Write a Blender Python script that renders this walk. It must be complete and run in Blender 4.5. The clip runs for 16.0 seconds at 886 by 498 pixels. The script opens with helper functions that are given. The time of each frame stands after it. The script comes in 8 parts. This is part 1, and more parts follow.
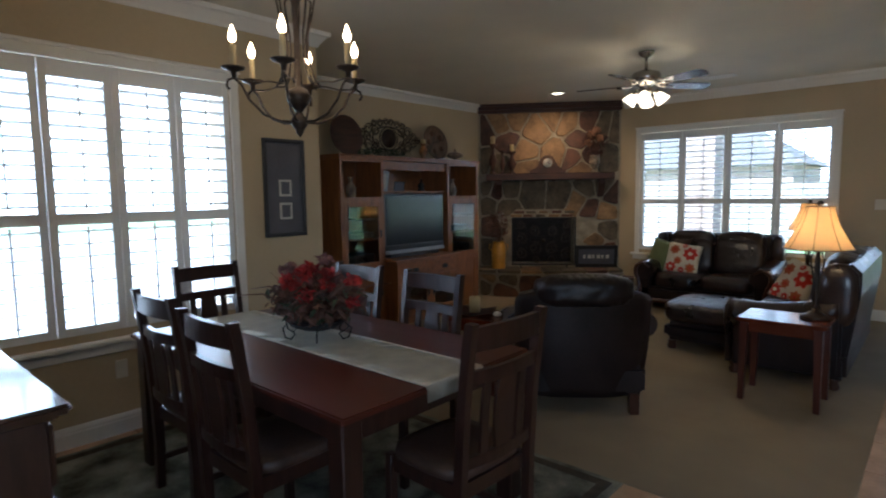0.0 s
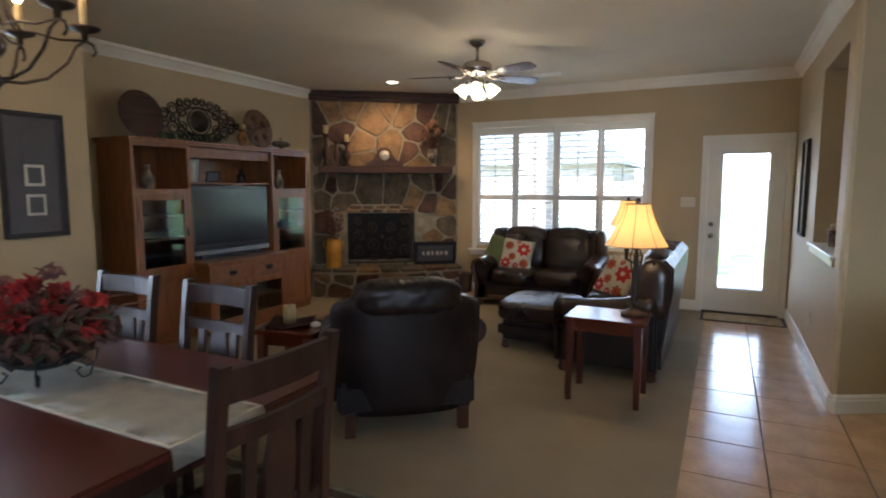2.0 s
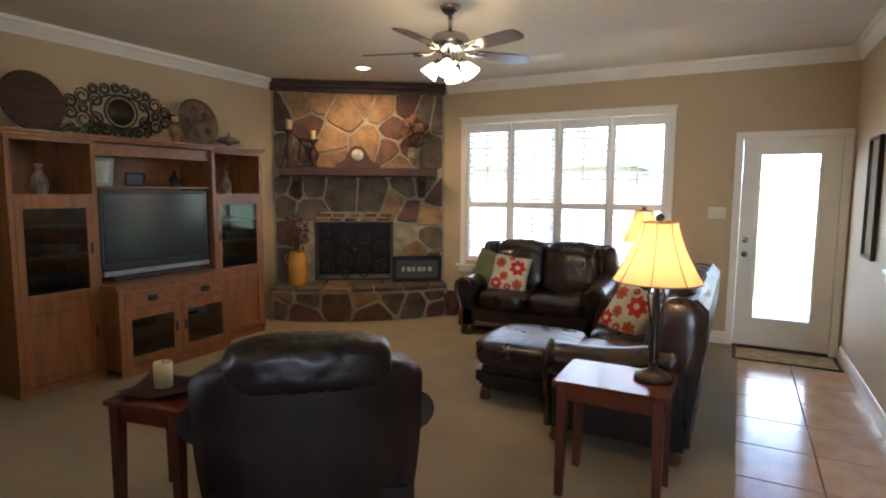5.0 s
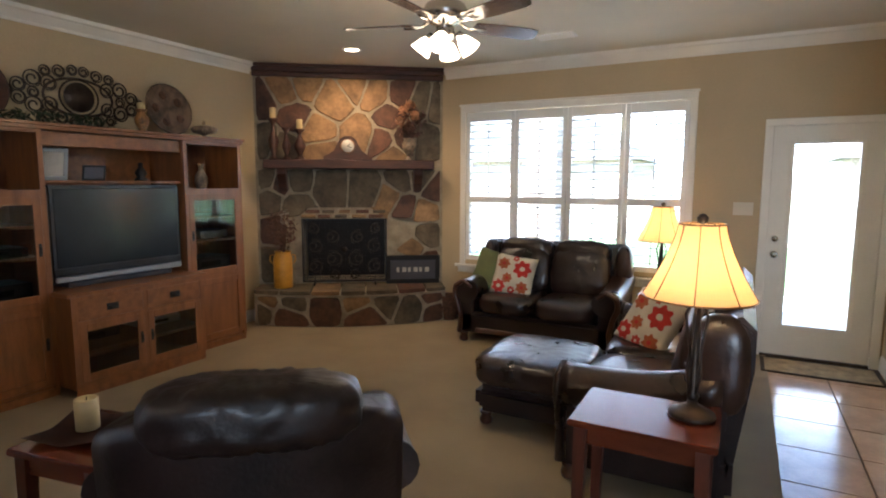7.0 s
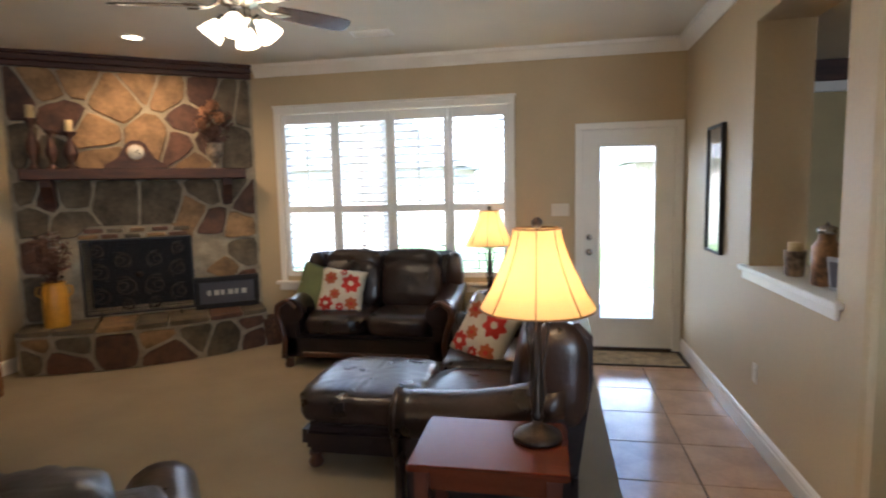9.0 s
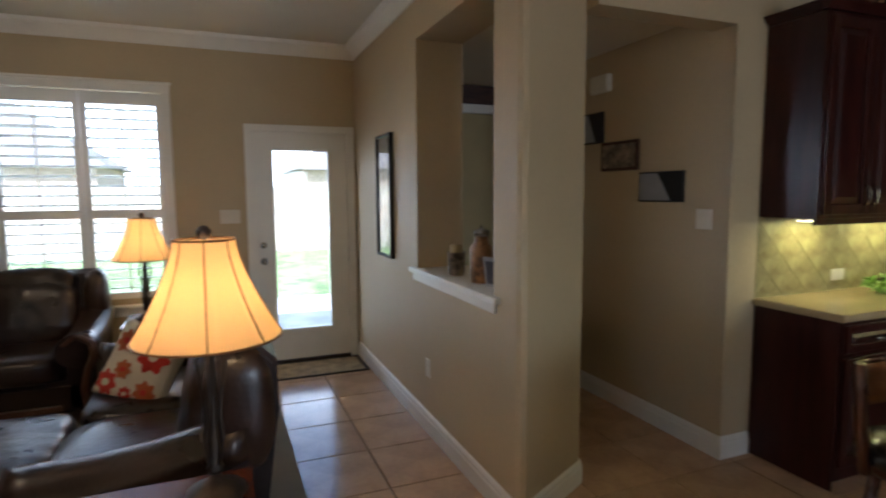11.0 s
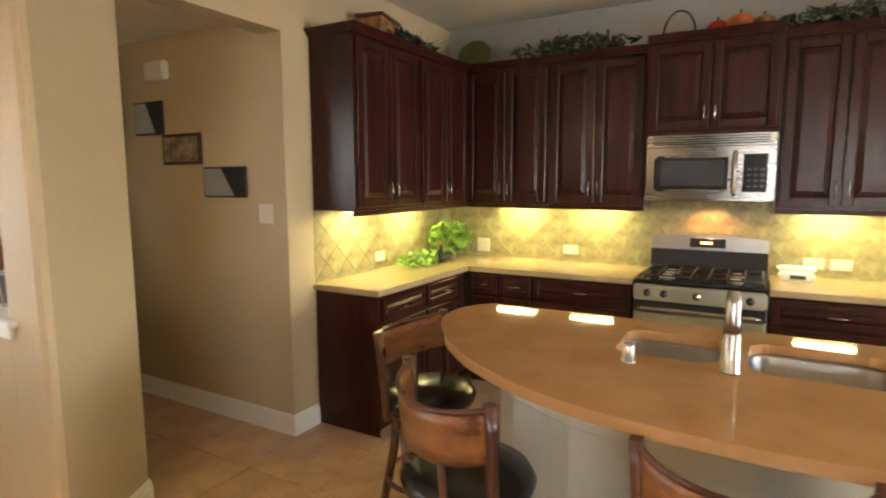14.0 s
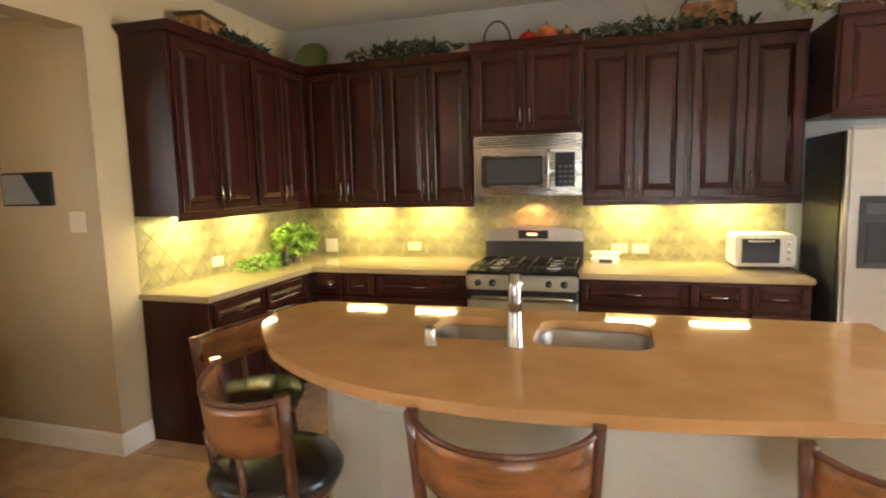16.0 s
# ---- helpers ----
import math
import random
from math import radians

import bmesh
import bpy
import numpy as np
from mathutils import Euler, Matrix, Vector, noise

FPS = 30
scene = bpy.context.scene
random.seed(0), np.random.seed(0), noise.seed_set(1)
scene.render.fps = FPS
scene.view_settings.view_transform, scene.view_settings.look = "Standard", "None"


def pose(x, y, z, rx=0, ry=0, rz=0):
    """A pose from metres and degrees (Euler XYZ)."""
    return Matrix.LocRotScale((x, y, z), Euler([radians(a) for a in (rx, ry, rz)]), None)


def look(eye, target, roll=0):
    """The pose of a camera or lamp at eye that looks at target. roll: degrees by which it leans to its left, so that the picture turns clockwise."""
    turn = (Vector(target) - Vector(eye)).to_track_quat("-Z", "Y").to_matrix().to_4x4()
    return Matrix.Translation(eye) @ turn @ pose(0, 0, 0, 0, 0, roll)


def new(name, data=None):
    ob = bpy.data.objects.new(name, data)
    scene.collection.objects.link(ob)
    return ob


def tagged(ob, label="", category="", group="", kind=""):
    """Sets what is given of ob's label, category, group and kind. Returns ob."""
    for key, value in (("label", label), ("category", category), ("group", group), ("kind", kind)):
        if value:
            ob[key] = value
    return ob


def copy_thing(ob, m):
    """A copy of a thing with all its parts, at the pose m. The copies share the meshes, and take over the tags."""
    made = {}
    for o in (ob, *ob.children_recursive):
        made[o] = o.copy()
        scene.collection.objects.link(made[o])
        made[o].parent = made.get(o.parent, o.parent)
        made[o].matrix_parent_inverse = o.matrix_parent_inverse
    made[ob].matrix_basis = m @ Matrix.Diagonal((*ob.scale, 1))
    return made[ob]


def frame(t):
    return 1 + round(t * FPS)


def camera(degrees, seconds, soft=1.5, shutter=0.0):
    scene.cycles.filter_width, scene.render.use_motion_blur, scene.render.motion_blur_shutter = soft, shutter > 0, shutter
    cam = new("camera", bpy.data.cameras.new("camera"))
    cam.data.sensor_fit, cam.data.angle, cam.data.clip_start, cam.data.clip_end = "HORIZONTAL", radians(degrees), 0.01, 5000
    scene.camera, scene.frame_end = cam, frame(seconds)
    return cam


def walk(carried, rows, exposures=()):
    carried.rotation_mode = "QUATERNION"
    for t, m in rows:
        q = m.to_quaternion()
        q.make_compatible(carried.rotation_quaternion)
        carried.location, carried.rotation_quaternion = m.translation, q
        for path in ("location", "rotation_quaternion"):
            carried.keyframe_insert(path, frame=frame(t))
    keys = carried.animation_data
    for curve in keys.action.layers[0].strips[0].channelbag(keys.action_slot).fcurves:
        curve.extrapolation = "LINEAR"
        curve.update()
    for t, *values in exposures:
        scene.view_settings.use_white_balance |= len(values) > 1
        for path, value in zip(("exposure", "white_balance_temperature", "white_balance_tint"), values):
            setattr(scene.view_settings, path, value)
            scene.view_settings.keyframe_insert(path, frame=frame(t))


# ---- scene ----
cam = camera(76.6, 16.0, soft=2.0, shutter=0.5)
PATH = [
    (0.0, pose(-0.601, -7.995, 1.507, 84.46, 0.77, 41.66)),
    (0.5, pose(-0.578, -7.929, 1.503, 84.32, 0.83, 38.27)),
    (1.0, pose(-0.577, -7.829, 1.507, 84.10, 0.88, 34.17)),
    (1.5, pose(-0.640, -7.655, 1.504, 83.90, 0.36, 30.03)),
    (2.0, pose(-0.697, -7.475, 1.501, 83.78, -0.04, 26.61)),
    (2.5, pose(-0.715, -7.272, 1.511, 83.98, 0.34, 24.84)),
    (3.0, pose(-0.706, -7.052, 1.527, 84.09, 0.21, 25.10)),
    (3.5, pose(-0.719, -6.836, 1.528, 84.35, 0.32, 25.86)),
    (4.0, pose(-0.803, -6.627, 1.527, 84.37, -0.35, 26.63)),
    (4.5, pose(-0.850, -6.447, 1.532, 84.26, -0.37, 27.62)),
    (7.0, pose(-1.098, -5.785, 1.543, 83.37, -0.26, 28.13)),
    (7.5, pose(-1.134, -5.713, 1.540, 83.26, -0.08, 25.50)),
    (8.0, pose(-1.165, -5.622, 1.533, 83.53, 0.30, 21.83)),
    (10.5, pose(-1.191, -5.174, 1.533, 84.10, 1.09, -13.03)),
    (11.0, pose(-1.192, -5.148, 1.522, 84.27, 0.40, -21.79)),
    (11.5, pose(-1.163, -5.131, 1.533, 84.18, 0.36, -30.21)),
    (12.0, pose(-1.134, -5.120, 1.551, 83.65, 0.43, -38.20)),
    (12.5, pose(-1.124, -5.125, 1.560, 83.31, -0.03, -45.89)),
    (13.0, pose(-1.083, -5.175, 1.554, 83.19, -0.53, -51.56)),
    (13.5, pose(-1.040, -5.232, 1.551, 83.13, -0.29, -56.48)),
    (14.0, pose(-1.014, -5.302, 1.554, 83.07, 0.18, -60.43)),
    (14.5, pose(-1.007, -5.385, 1.557, 83.04, 0.65, -63.79)),
    (15.0, pose(-1.019, -5.477, 1.557, 83.07, 1.08, -66.59)),
    (15.5, pose(-1.020, -5.543, 1.550, 83.09, 1.23, -69.67)),
    (16.0, pose(-1.000, -5.601, 1.540, 83.06, 1.43, -72.84)),
]
EXPOSURES = [(t, s + 2.8, k, tint) for t, s, k, tint in ((0.0, -1.1, 4900, 6), (1.0, -1.0, 5000, 6), (2.0, -0.5, 5200, 8), (3.0, 0.02, 5300, 10), (4.7, -0.03, 5400, 10), (8.2, -0.05, 5300, 10), (10.3, -0.5, 5300, 10), (11.0, -0.84, 5400, 10), (12.0, -0.5, 5500, 10), (12.5, -0.15, 5600, 10), (13.0, 0.32, 6100, 10), (14.0, 0.72, 6600, 10), (16.0, 0.79, 6700, 10))]
walk(cam, PATH, EXPOSURES)

# ---- light ----
SUN_ELEVATION, SUN_ROTATION = radians(48), radians(215)
world = bpy.data.worlds.new("sky")
scene.world = world
world.use_nodes = True
sky = world.node_tree.nodes.new("ShaderNodeTexSky")
sky.sky_type, sky.sun_disc = "NISHITA", False
sky.sun_elevation, sky.sun_rotation = SUN_ELEVATION, SUN_ROTATION
world.node_tree.links.new(sky.outputs[0], world.node_tree.nodes["Background"].inputs[0])
world.node_tree.nodes["Background"].inputs[1].default_value = 0.15
sun = new("sun", bpy.data.lights.new("sun", "SUN"))
sun.data.energy, sun.data.angle, sun.data.color = 5.0, radians(0.5), (1.0, 0.95, 0.87)
sun.matrix_world = look((math.sin(SUN_ROTATION) * 20, math.cos(SUN_ROTATION) * 20, 22), (0, 0, 0))


def lamp(name, kind, place, energy, colour=(1, 1, 1), size=0.1, turn=(0, 0, 0), size_y=0.0):
    data = bpy.data.lights.new(name, kind)
    data.energy, data.color = energy, colour
    if kind == "AREA":
        data.size = size
        if size_y:
            data.shape, data.size_y = "RECTANGLE", size_y
    elif kind in ("POINT", "SPOT"):
        data.shadow_soft_size = size
    ob = new(name, data)
    ob.matrix_world = pose(*place, *turn)
    return ob




# daylight of the kitchen's own window, behind the walk
lamp("kitchen_window_light", "AREA", (1.4, -9.93, 1.5), 15, (0.92, 0.96, 1.0), 2.0, (90, 0, 0), 1.2)


# ---- materials ----
def mat(name, colour, rough=0.6, metal=0.0, vary=0.15, scale=8.0, bump=0.1, fine=60.0, coat=0.0, spec=0.5, stretch=(1, 1, 1), island=0.0, second=None):
    """A surface with broad stains, a fine grain and a little relief."""
    m = bpy.data.materials.new(name)
    m.use_nodes = True
    n, l = m.node_tree.nodes, m.node_tree.links
    b = n["Principled BSDF"]
    b.inputs["Roughness"].default_value, b.inputs["Metallic"].default_value = rough, metal
    b.inputs["Coat Weight"].default_value, b.inputs["Specular IOR Level"].default_value = coat, spec
    b.inputs["Coat Roughness"].default_value = 0.12
    co, mp = n.new("ShaderNodeTexCoord"), n.new("ShaderNodeMapping")
    mp.inputs["Scale"].default_value = stretch
    l.new(co.outputs["Object"], mp.inputs[0])
    a, c = n.new("ShaderNodeTexNoise"), n.new("ShaderNodeTexNoise")
    a.inputs["Scale"].default_value, c.inputs["Scale"].default_value = scale, fine
    a.inputs["Detail"].default_value, c.inputs["Detail"].default_value = 4, 5
    l.new(mp.outputs[0], a.inputs["Vector"]), l.new(mp.outputs[0], c.inputs["Vector"])
    mix = n.new("ShaderNodeMath")
    mix.operation = "MULTIPLY_ADD"
    mix.inputs[1].default_value = 0.4
    l.new(c.outputs["Fac"], mix.inputs[0]), l.new(a.outputs["Fac"], mix.inputs[2])
    ramp = n.new("ShaderNodeValToRGB")
    lo = [max(0, v * (1 - vary * 1.6)) for v in colour]
    hi = list(second) if second else [min(1, v * (1 + vary)) for v in colour]
    ramp.color_ramp.elements[0].position, ramp.color_ramp.elements[0].color = 0.5, (*lo, 1)
    ramp.color_ramp.elements[1].position, ramp.color_ramp.elements[1].color = 0.88, (*hi, 1)
    l.new(mix.outputs[0], ramp.inputs[0])
    out = ramp.outputs[0]
    if island:
        info, hsv = n.new("ShaderNodeObjectInfo"), n.new("ShaderNodeHueSaturation")
        rng = n.new("ShaderNodeMapRange")
        rng.inputs["To Min"].default_value, rng.inputs["To Max"].default_value = 1 - island, 1 + island
        l.new(info.outputs["Random"], rng.inputs["Value"]), l.new(rng.outputs[0], hsv.inputs["Value"]), l.new(out, hsv.inputs["Color"])
        out = hsv.outputs[0]
    l.new(out, b.inputs["Base Color"])
    rr = n.new("ShaderNodeMapRange")
    rr.inputs["To Min"].default_value, rr.inputs["To Max"].default_value = max(0.02, rough * 0.85), min(1, rough * 1.2)
    l.new(a.outputs["Fac"], rr.inputs["Value"]), l.new(rr.outputs[0], b.inputs["Roughness"])
    if bump:
        bp = n.new("ShaderNodeBump")
        bp.inputs["Strength"].default_value, bp.inputs["Distance"].default_value = bump, 0.004
        l.new(c.outputs["Fac"], bp.inputs["Height"]), l.new(bp.outputs[0], b.inputs["Normal"])
    return m


def glow(name, colour, strength, base=(0.8, 0.75, 0.6)):
    m = bpy.data.materials.new(name)
    m.use_nodes = True
    b = m.node_tree.nodes["Principled BSDF"]
    b.inputs["Base Color"].default_value = (*base, 1)
    b.inputs["Emission Color"].default_value, b.inputs["Emission Strength"].default_value = (*colour, 1), strength
    return m


def glass_mat(name, tint=(1, 1, 1), rough=0.0):
    m = bpy.data.materials.new(name)
    m.use_nodes = True
    b = m.node_tree.nodes["Principled BSDF"]
    b.inputs["Base Color"].default_value = (*tint, 1)
    b.inputs["Transmission Weight"].default_value, b.inputs["Roughness"].default_value, b.inputs["IOR"].default_value = 1.0, rough, 1.45
    return m


M_WALL = mat("wall_paint", (0.48, 0.385, 0.235), 0.55, vary=0.04, scale=1.5, bump=0.35, fine=45)
M_KWALL = mat("kitchen_wall_paint", (0.40, 0.41, 0.40), 0.6, vary=0.04, scale=1.5, bump=0.3, fine=45)
M_CEIL = mat("ceiling_paint", (0.70, 0.65, 0.53), 0.8, vary=0.03, scale=2, bump=0.35, fine=70)
M_WHITE = mat("white_trim_paint", (0.80, 0.78, 0.72), 0.35, vary=0.03, scale=3, bump=0.03)
M_SHUTTER = mat("shutter_paint", (0.82, 0.81, 0.77), 0.35, vary=0.02, scale=3, bump=0.02)
M_CARPET = mat("beige_carpet", (0.31, 0.25, 0.165), 0.95, vary=0.07, scale=2.2, bump=0.9, fine=260, spec=0.1)
M_TILE = mat("beige_floor_tile", (0.55, 0.36, 0.215), 0.17, vary=0.11, scale=5, bump=0.06, fine=30, island=0.07)
M_GROUT = mat("grout", (0.17, 0.13, 0.10), 0.9, vary=0.2, scale=12, bump=0.3)
M_RUG = mat("green_patterned_rug", (0.19, 0.20, 0.15), 0.95, vary=0.5, scale=4.5, bump=0.9, fine=200, second=(0.36, 0.35, 0.27), spec=0.1)
M_MAT = mat("door_mat_weave", (0.36, 0.28, 0.15), 0.95, vary=0.25, scale=10, bump=0.9, fine=180)
M_MATEDGE = mat("door_mat_border", (0.05, 0.035, 0.02), 0.9, vary=0.25, scale=10, bump=0.9, fine=180)
M_OAK = mat("oak", (0.225, 0.087, 0.025), 0.42, vary=0.18, scale=3, bump=0.15, fine=30, stretch=(6, 6, 0.8), coat=0.15)
M_OAKH = mat("oak_level_grain", (0.225, 0.087, 0.025), 0.42, vary=0.18, scale=3, bump=0.15, fine=30, stretch=(6, 0.8, 6), coat=0.15)
M_OAKIN = mat("oak_inside", (0.17, 0.07, 0.028), 0.6, vary=0.25, scale=3, bump=0.1, fine=30, stretch=(4, 1, 4))
M_CHERRY = mat("cherry_wood", (0.080, 0.018, 0.010), 0.30, vary=0.05, scale=2, bump=0.008, fine=40, stretch=(0.8, 5, 5), coat=0.15)
M_CHERRYV = mat("cherry_wood_upright", (0.075, 0.018, 0.010), 0.32, vary=0.2, scale=3, bump=0.06, fine=26, stretch=(7, 7, 0.8), coat=0.3)
M_SIDETOP = mat("orange_cherry_wood", (0.095, 0.019, 0.007), 0.24, vary=0.15, scale=2, bump=0.01, fine=40, stretch=(0.8, 5, 5), coat=0.2)
M_DARKWOOD = mat("dark_chair_wood", (0.031, 0.013, 0.009), 0.32, vary=0.3, scale=4, bump=0.08, fine=30, stretch=(6, 6, 0.8), coat=0.12)
M_KCAB = mat("dark_cherry_cabinet", (0.036, 0.0085, 0.006), 0.32, vary=0.3, spec=0.25, scale=3, bump=0.06, fine=30, stretch=(5, 5, 0.7), coat=0.06)
M_BEAM = mat("dark_mantel_wood", (0.052, 0.019, 0.011), 0.55, vary=0.35, scale=4, bump=0.4, fine=22, stretch=(1, 6, 6))
M_SIDEBOARD = mat("glossy_dark_top", (0.030, 0.012, 0.008), 0.12, vary=0.2, scale=2, bump=0.005, fine=40, stretch=(0.8, 5, 5), coat=0.3)
M_LEATHER = mat("brown_leather", (0.021, 0.012, 0.010), 0.28, vary=0.4, scale=6, bump=0.45, fine=50, coat=0.16, spec=0.45)
M_LEATHERD = mat("dark_leather_back", (0.016, 0.009, 0.008), 0.42, vary=0.4, scale=5, bump=0.4, fine=60, spec=0.35, coat=0.06)
M_FOOT = mat("turned_foot_wood", (0.06, 0.022, 0.012), 0.3, vary=0.2, coat=0.3)
M_MORTAR = mat("mortar", (0.36, 0.31, 0.22), 0.9, vary=0.2, scale=8, bump=0.9, fine=50)
M_STONE = [mat("sandstone_tan", (0.27, 0.165, 0.075), 0.75, vary=0.3, scale=6, bump=0.7, fine=28, island=0.18),
           mat("sandstone_brown", (0.11, 0.052, 0.031), 0.7, vary=0.35, scale=6, bump=0.7, fine=28, island=0.2),
           mat("sandstone_gray", (0.125, 0.098, 0.060), 0.75, vary=0.35, scale=6, bump=0.7, fine=28, island=0.2)]
M_BLACK = mat("black_metal", (0.008, 0.008, 0.009), 0.5, metal=0.0, vary=0.2, bump=0.05)
M_IRON = mat("bronze_iron", (0.06, 0.045, 0.035), 0.45, metal=0.7, vary=0.3, scale=12, bump=0.15)
# soot of the firebox; also the black that stands for shade inside the vent
M_SOOTSHADE = mat("firebox_soot_and_vent_shade", (0.012, 0.011, 0.010), 0.95, vary=0.4, bump=0.4)
M_SCREEN = mat("screen_glass", (0.020, 0.024, 0.030), 0.16, vary=0.05, bump=0.0, spec=0.6)
M_SILVER = mat("silver_plastic", (0.40, 0.41, 0.42), 0.35, metal=0.5, vary=0.05, bump=0.02)
M_TVBLACK = mat("dark_gray_plastic", (0.035, 0.037, 0.042), 0.35, vary=0.1, bump=0.02)
M_STEEL = mat("brushed_steel", (0.50, 0.485, 0.46), 0.3, metal=1.0, vary=0.03, scale=3, bump=0.015, fine=60, stretch=(1, 1, 8))
M_STEELD = mat("dull_brushed_steel", (0.22, 0.21, 0.195), 0.26, metal=1.0, vary=0.05, scale=3, bump=0.015, fine=60, stretch=(1, 1, 8))
M_SINK = mat("satin_sink_steel", (0.30, 0.285, 0.265), 0.38, metal=1.0, vary=0.06, scale=3, bump=0.01)
M_CHROME = mat("brushed_nickel", (0.42, 0.40, 0.37), 0.24, metal=1.0, vary=0.05, bump=0.02)
M_GRANITE = mat("tan_granite", (0.47, 0.25, 0.095), 0.05, vary=0.05, scale=5, bump=0.0, fine=150, second=(0.53, 0.30, 0.13))
M_KCOUNTER = mat("cream_granite", (0.38, 0.29, 0.16), 0.1, vary=0.1, scale=140, bump=0.0, fine=140)
M_SPLASH = mat("marbled_splash_tile", (0.25, 0.205, 0.09), 0.4, vary=0.2, scale=9, bump=0.05, fine=26, island=0.05, second=(0.36, 0.32, 0.16))
M_ISLAND = mat("island_paint", (0.56, 0.56, 0.48), 0.6, vary=0.05, scale=2, bump=0.2, fine=40)
M_PANE = glass_mat("window_glass")
M_CABGLASS = mat("smoked_cabinet_glass", (0.012, 0.012, 0.012), 0.08, vary=0.2, scale=3, bump=0.0)
M_SEAT = mat("black_stool_leather", (0.012, 0.011, 0.012), 0.25, vary=0.3, bump=0.2, fine=90, coat=0.2)
M_SEATC = mat("brown_seat_leather", (0.07, 0.04, 0.028), 0.5, vary=0.3, bump=0.2, fine=90)
M_STOOLWOOD = mat("stool_wood", (0.23, 0.088, 0.028), 0.28, vary=0.3, scale=3, bump=0.03, fine=26, stretch=(6, 1, 6), coat=0.25)
M_STOOLDARK = mat("stool_frame_wood", (0.10, 0.034, 0.018), 0.28, vary=0.25, scale=3, bump=0.05, coat=0.4)
M_LEAF = mat("green_leaf", (0.06, 0.13, 0.03), 0.5, vary=0.4, scale=12, bump=0.1, island=0.2)
M_LEAFL = mat("lime_leaf", (0.20, 0.34, 0.05), 0.5, vary=0.35, scale=12, bump=0.1)
M_LEAFG = mat("dusty_green_leaf", (0.045, 0.065, 0.03), 0.6, vary=0.4, scale=12, bump=0.1)
M_PETALR = mat("red_petal", (0.34, 0.018, 0.018), 0.6, vary=0.4, scale=12, bump=0.1)
M_PETALB = mat("dried_brown_leaf", (0.13, 0.065, 0.045), 0.7, vary=0.4, scale=12, bump=0.1)
M_PETALM = mat("dusty_mauve_petal", (0.22, 0.10, 0.09), 0.7, vary=0.4, scale=12, bump=0.1)
M_GOURD = mat("orange_rind", (0.50, 0.13, 0.02), 0.5, vary=0.2, scale=8, bump=0.1)
M_HYDRANGEA = mat("pale_green_petal", (0.30, 0.34, 0.20), 0.7, vary=0.35, scale=12, bump=0.1)
M_PEACH = mat("peach_petal", (0.38, 0.19, 0.10), 0.7, vary=0.3, scale=12, bump=0.1)
M_BLADE = mat("glossy_fan_blade", (0.06, 0.042, 0.035), 0.22, vary=0.2, scale=4, bump=0.02, coat=0.7)
M_RUNNER = mat("cream_table_linen", (0.66, 0.62, 0.50), 0.9, vary=0.08, scale=10, bump=0.6, fine=220)
M_CANDLE = mat("cream_wax", (0.48, 0.38, 0.19), 0.5, vary=0.06, bump=0.02)
M_GREENC = mat("olive_fabric", (0.13, 0.15, 0.06), 0.9, vary=0.12, scale=6, bump=0.6, fine=240)
M_WHITEF = mat("ivory_fabric", (0.60, 0.55, 0.44), 0.9, vary=0.08, scale=6, bump=0.6, fine=240)
M_REDF = mat("red_print", (0.45, 0.03, 0.02), 0.9, vary=0.15, scale=6, bump=0.6, fine=240)
M_BROWNF = mat("brown_print", (0.38, 0.10, 0.03), 0.9, vary=0.15, scale=6, bump=0.6, fine=240)
M_YELLOW = mat("yellow_enamel", (0.55, 0.27, 0.02), 0.4, vary=0.15, scale=8, bump=0.05)
M_PAPER = mat("pale_paper", (0.6, 0.57, 0.5), 0.7, vary=0.08, scale=12, bump=0.0)
M_GRAYMAT = mat("slate_gray_board", (0.085, 0.085, 0.10), 0.6, vary=0.12, scale=5, bump=0.05)
M_PLASTIC = mat("ivory_plastic", (0.66, 0.62, 0.52), 0.4, vary=0.03, bump=0.0)
M_WICKER = mat("brown_wicker", (0.10, 0.05, 0.03), 0.8, vary=0.4, scale=30, bump=0.9, fine=80)
M_CERAMIC = mat("mottled_ceramic", (0.22, 0.17, 0.12), 0.35, vary=0.5, scale=14, bump=0.15)
M_AMBER = mat("amber_ceramic", (0.25, 0.12, 0.04), 0.35, vary=0.5, scale=14, bump=0.15)
M_PLATE = mat("woven_plate", (0.12, 0.075, 0.045), 0.55, vary=0.5, scale=9, bump=0.4, fine=30)
M_GRASS = mat("lawn", (0.17, 0.25, 0.09), 0.95, vary=0.4, scale=3, bump=0.8, fine=60)
M_CONCRETE = mat("patio_concrete", (0.58, 0.56, 0.52), 0.85, vary=0.12, scale=3, bump=0.3)
M_FENCE = mat("weathered_fence", (0.48, 0.43, 0.36), 0.85, vary=0.3, scale=4, bump=0.4, stretch=(4, 4, 0.6), island=0.15)
M_BRICK = mat("red_brick", (0.48, 0.37, 0.30), 0.85, vary=0.25, scale=9, bump=0.5, island=0.2)
M_ROOF = mat("gray_shingle", (0.16, 0.15, 0.14), 0.9, vary=0.3, scale=9, bump=0.6)
M_SHADE = bpy.data.materials.new("pleated_shade_cloth")
M_SHADE.use_nodes = True
_b = M_SHADE.node_tree.nodes["Principled BSDF"]
_b.inputs["Base Color"].default_value = (0.80, 0.62, 0.36, 1)
_b.inputs["Roughness"].default_value = 0.9
_b.inputs["Transmission Weight"].default_value = 0.0
_t, _m = M_SHADE.node_tree.nodes.new("ShaderNodeBsdfTranslucent"), M_SHADE.node_tree.nodes.new("ShaderNodeMixShader")
_t.inputs[0].default_value, _m.inputs[0].default_value = (0.88, 0.56, 0.25, 1), 0.6
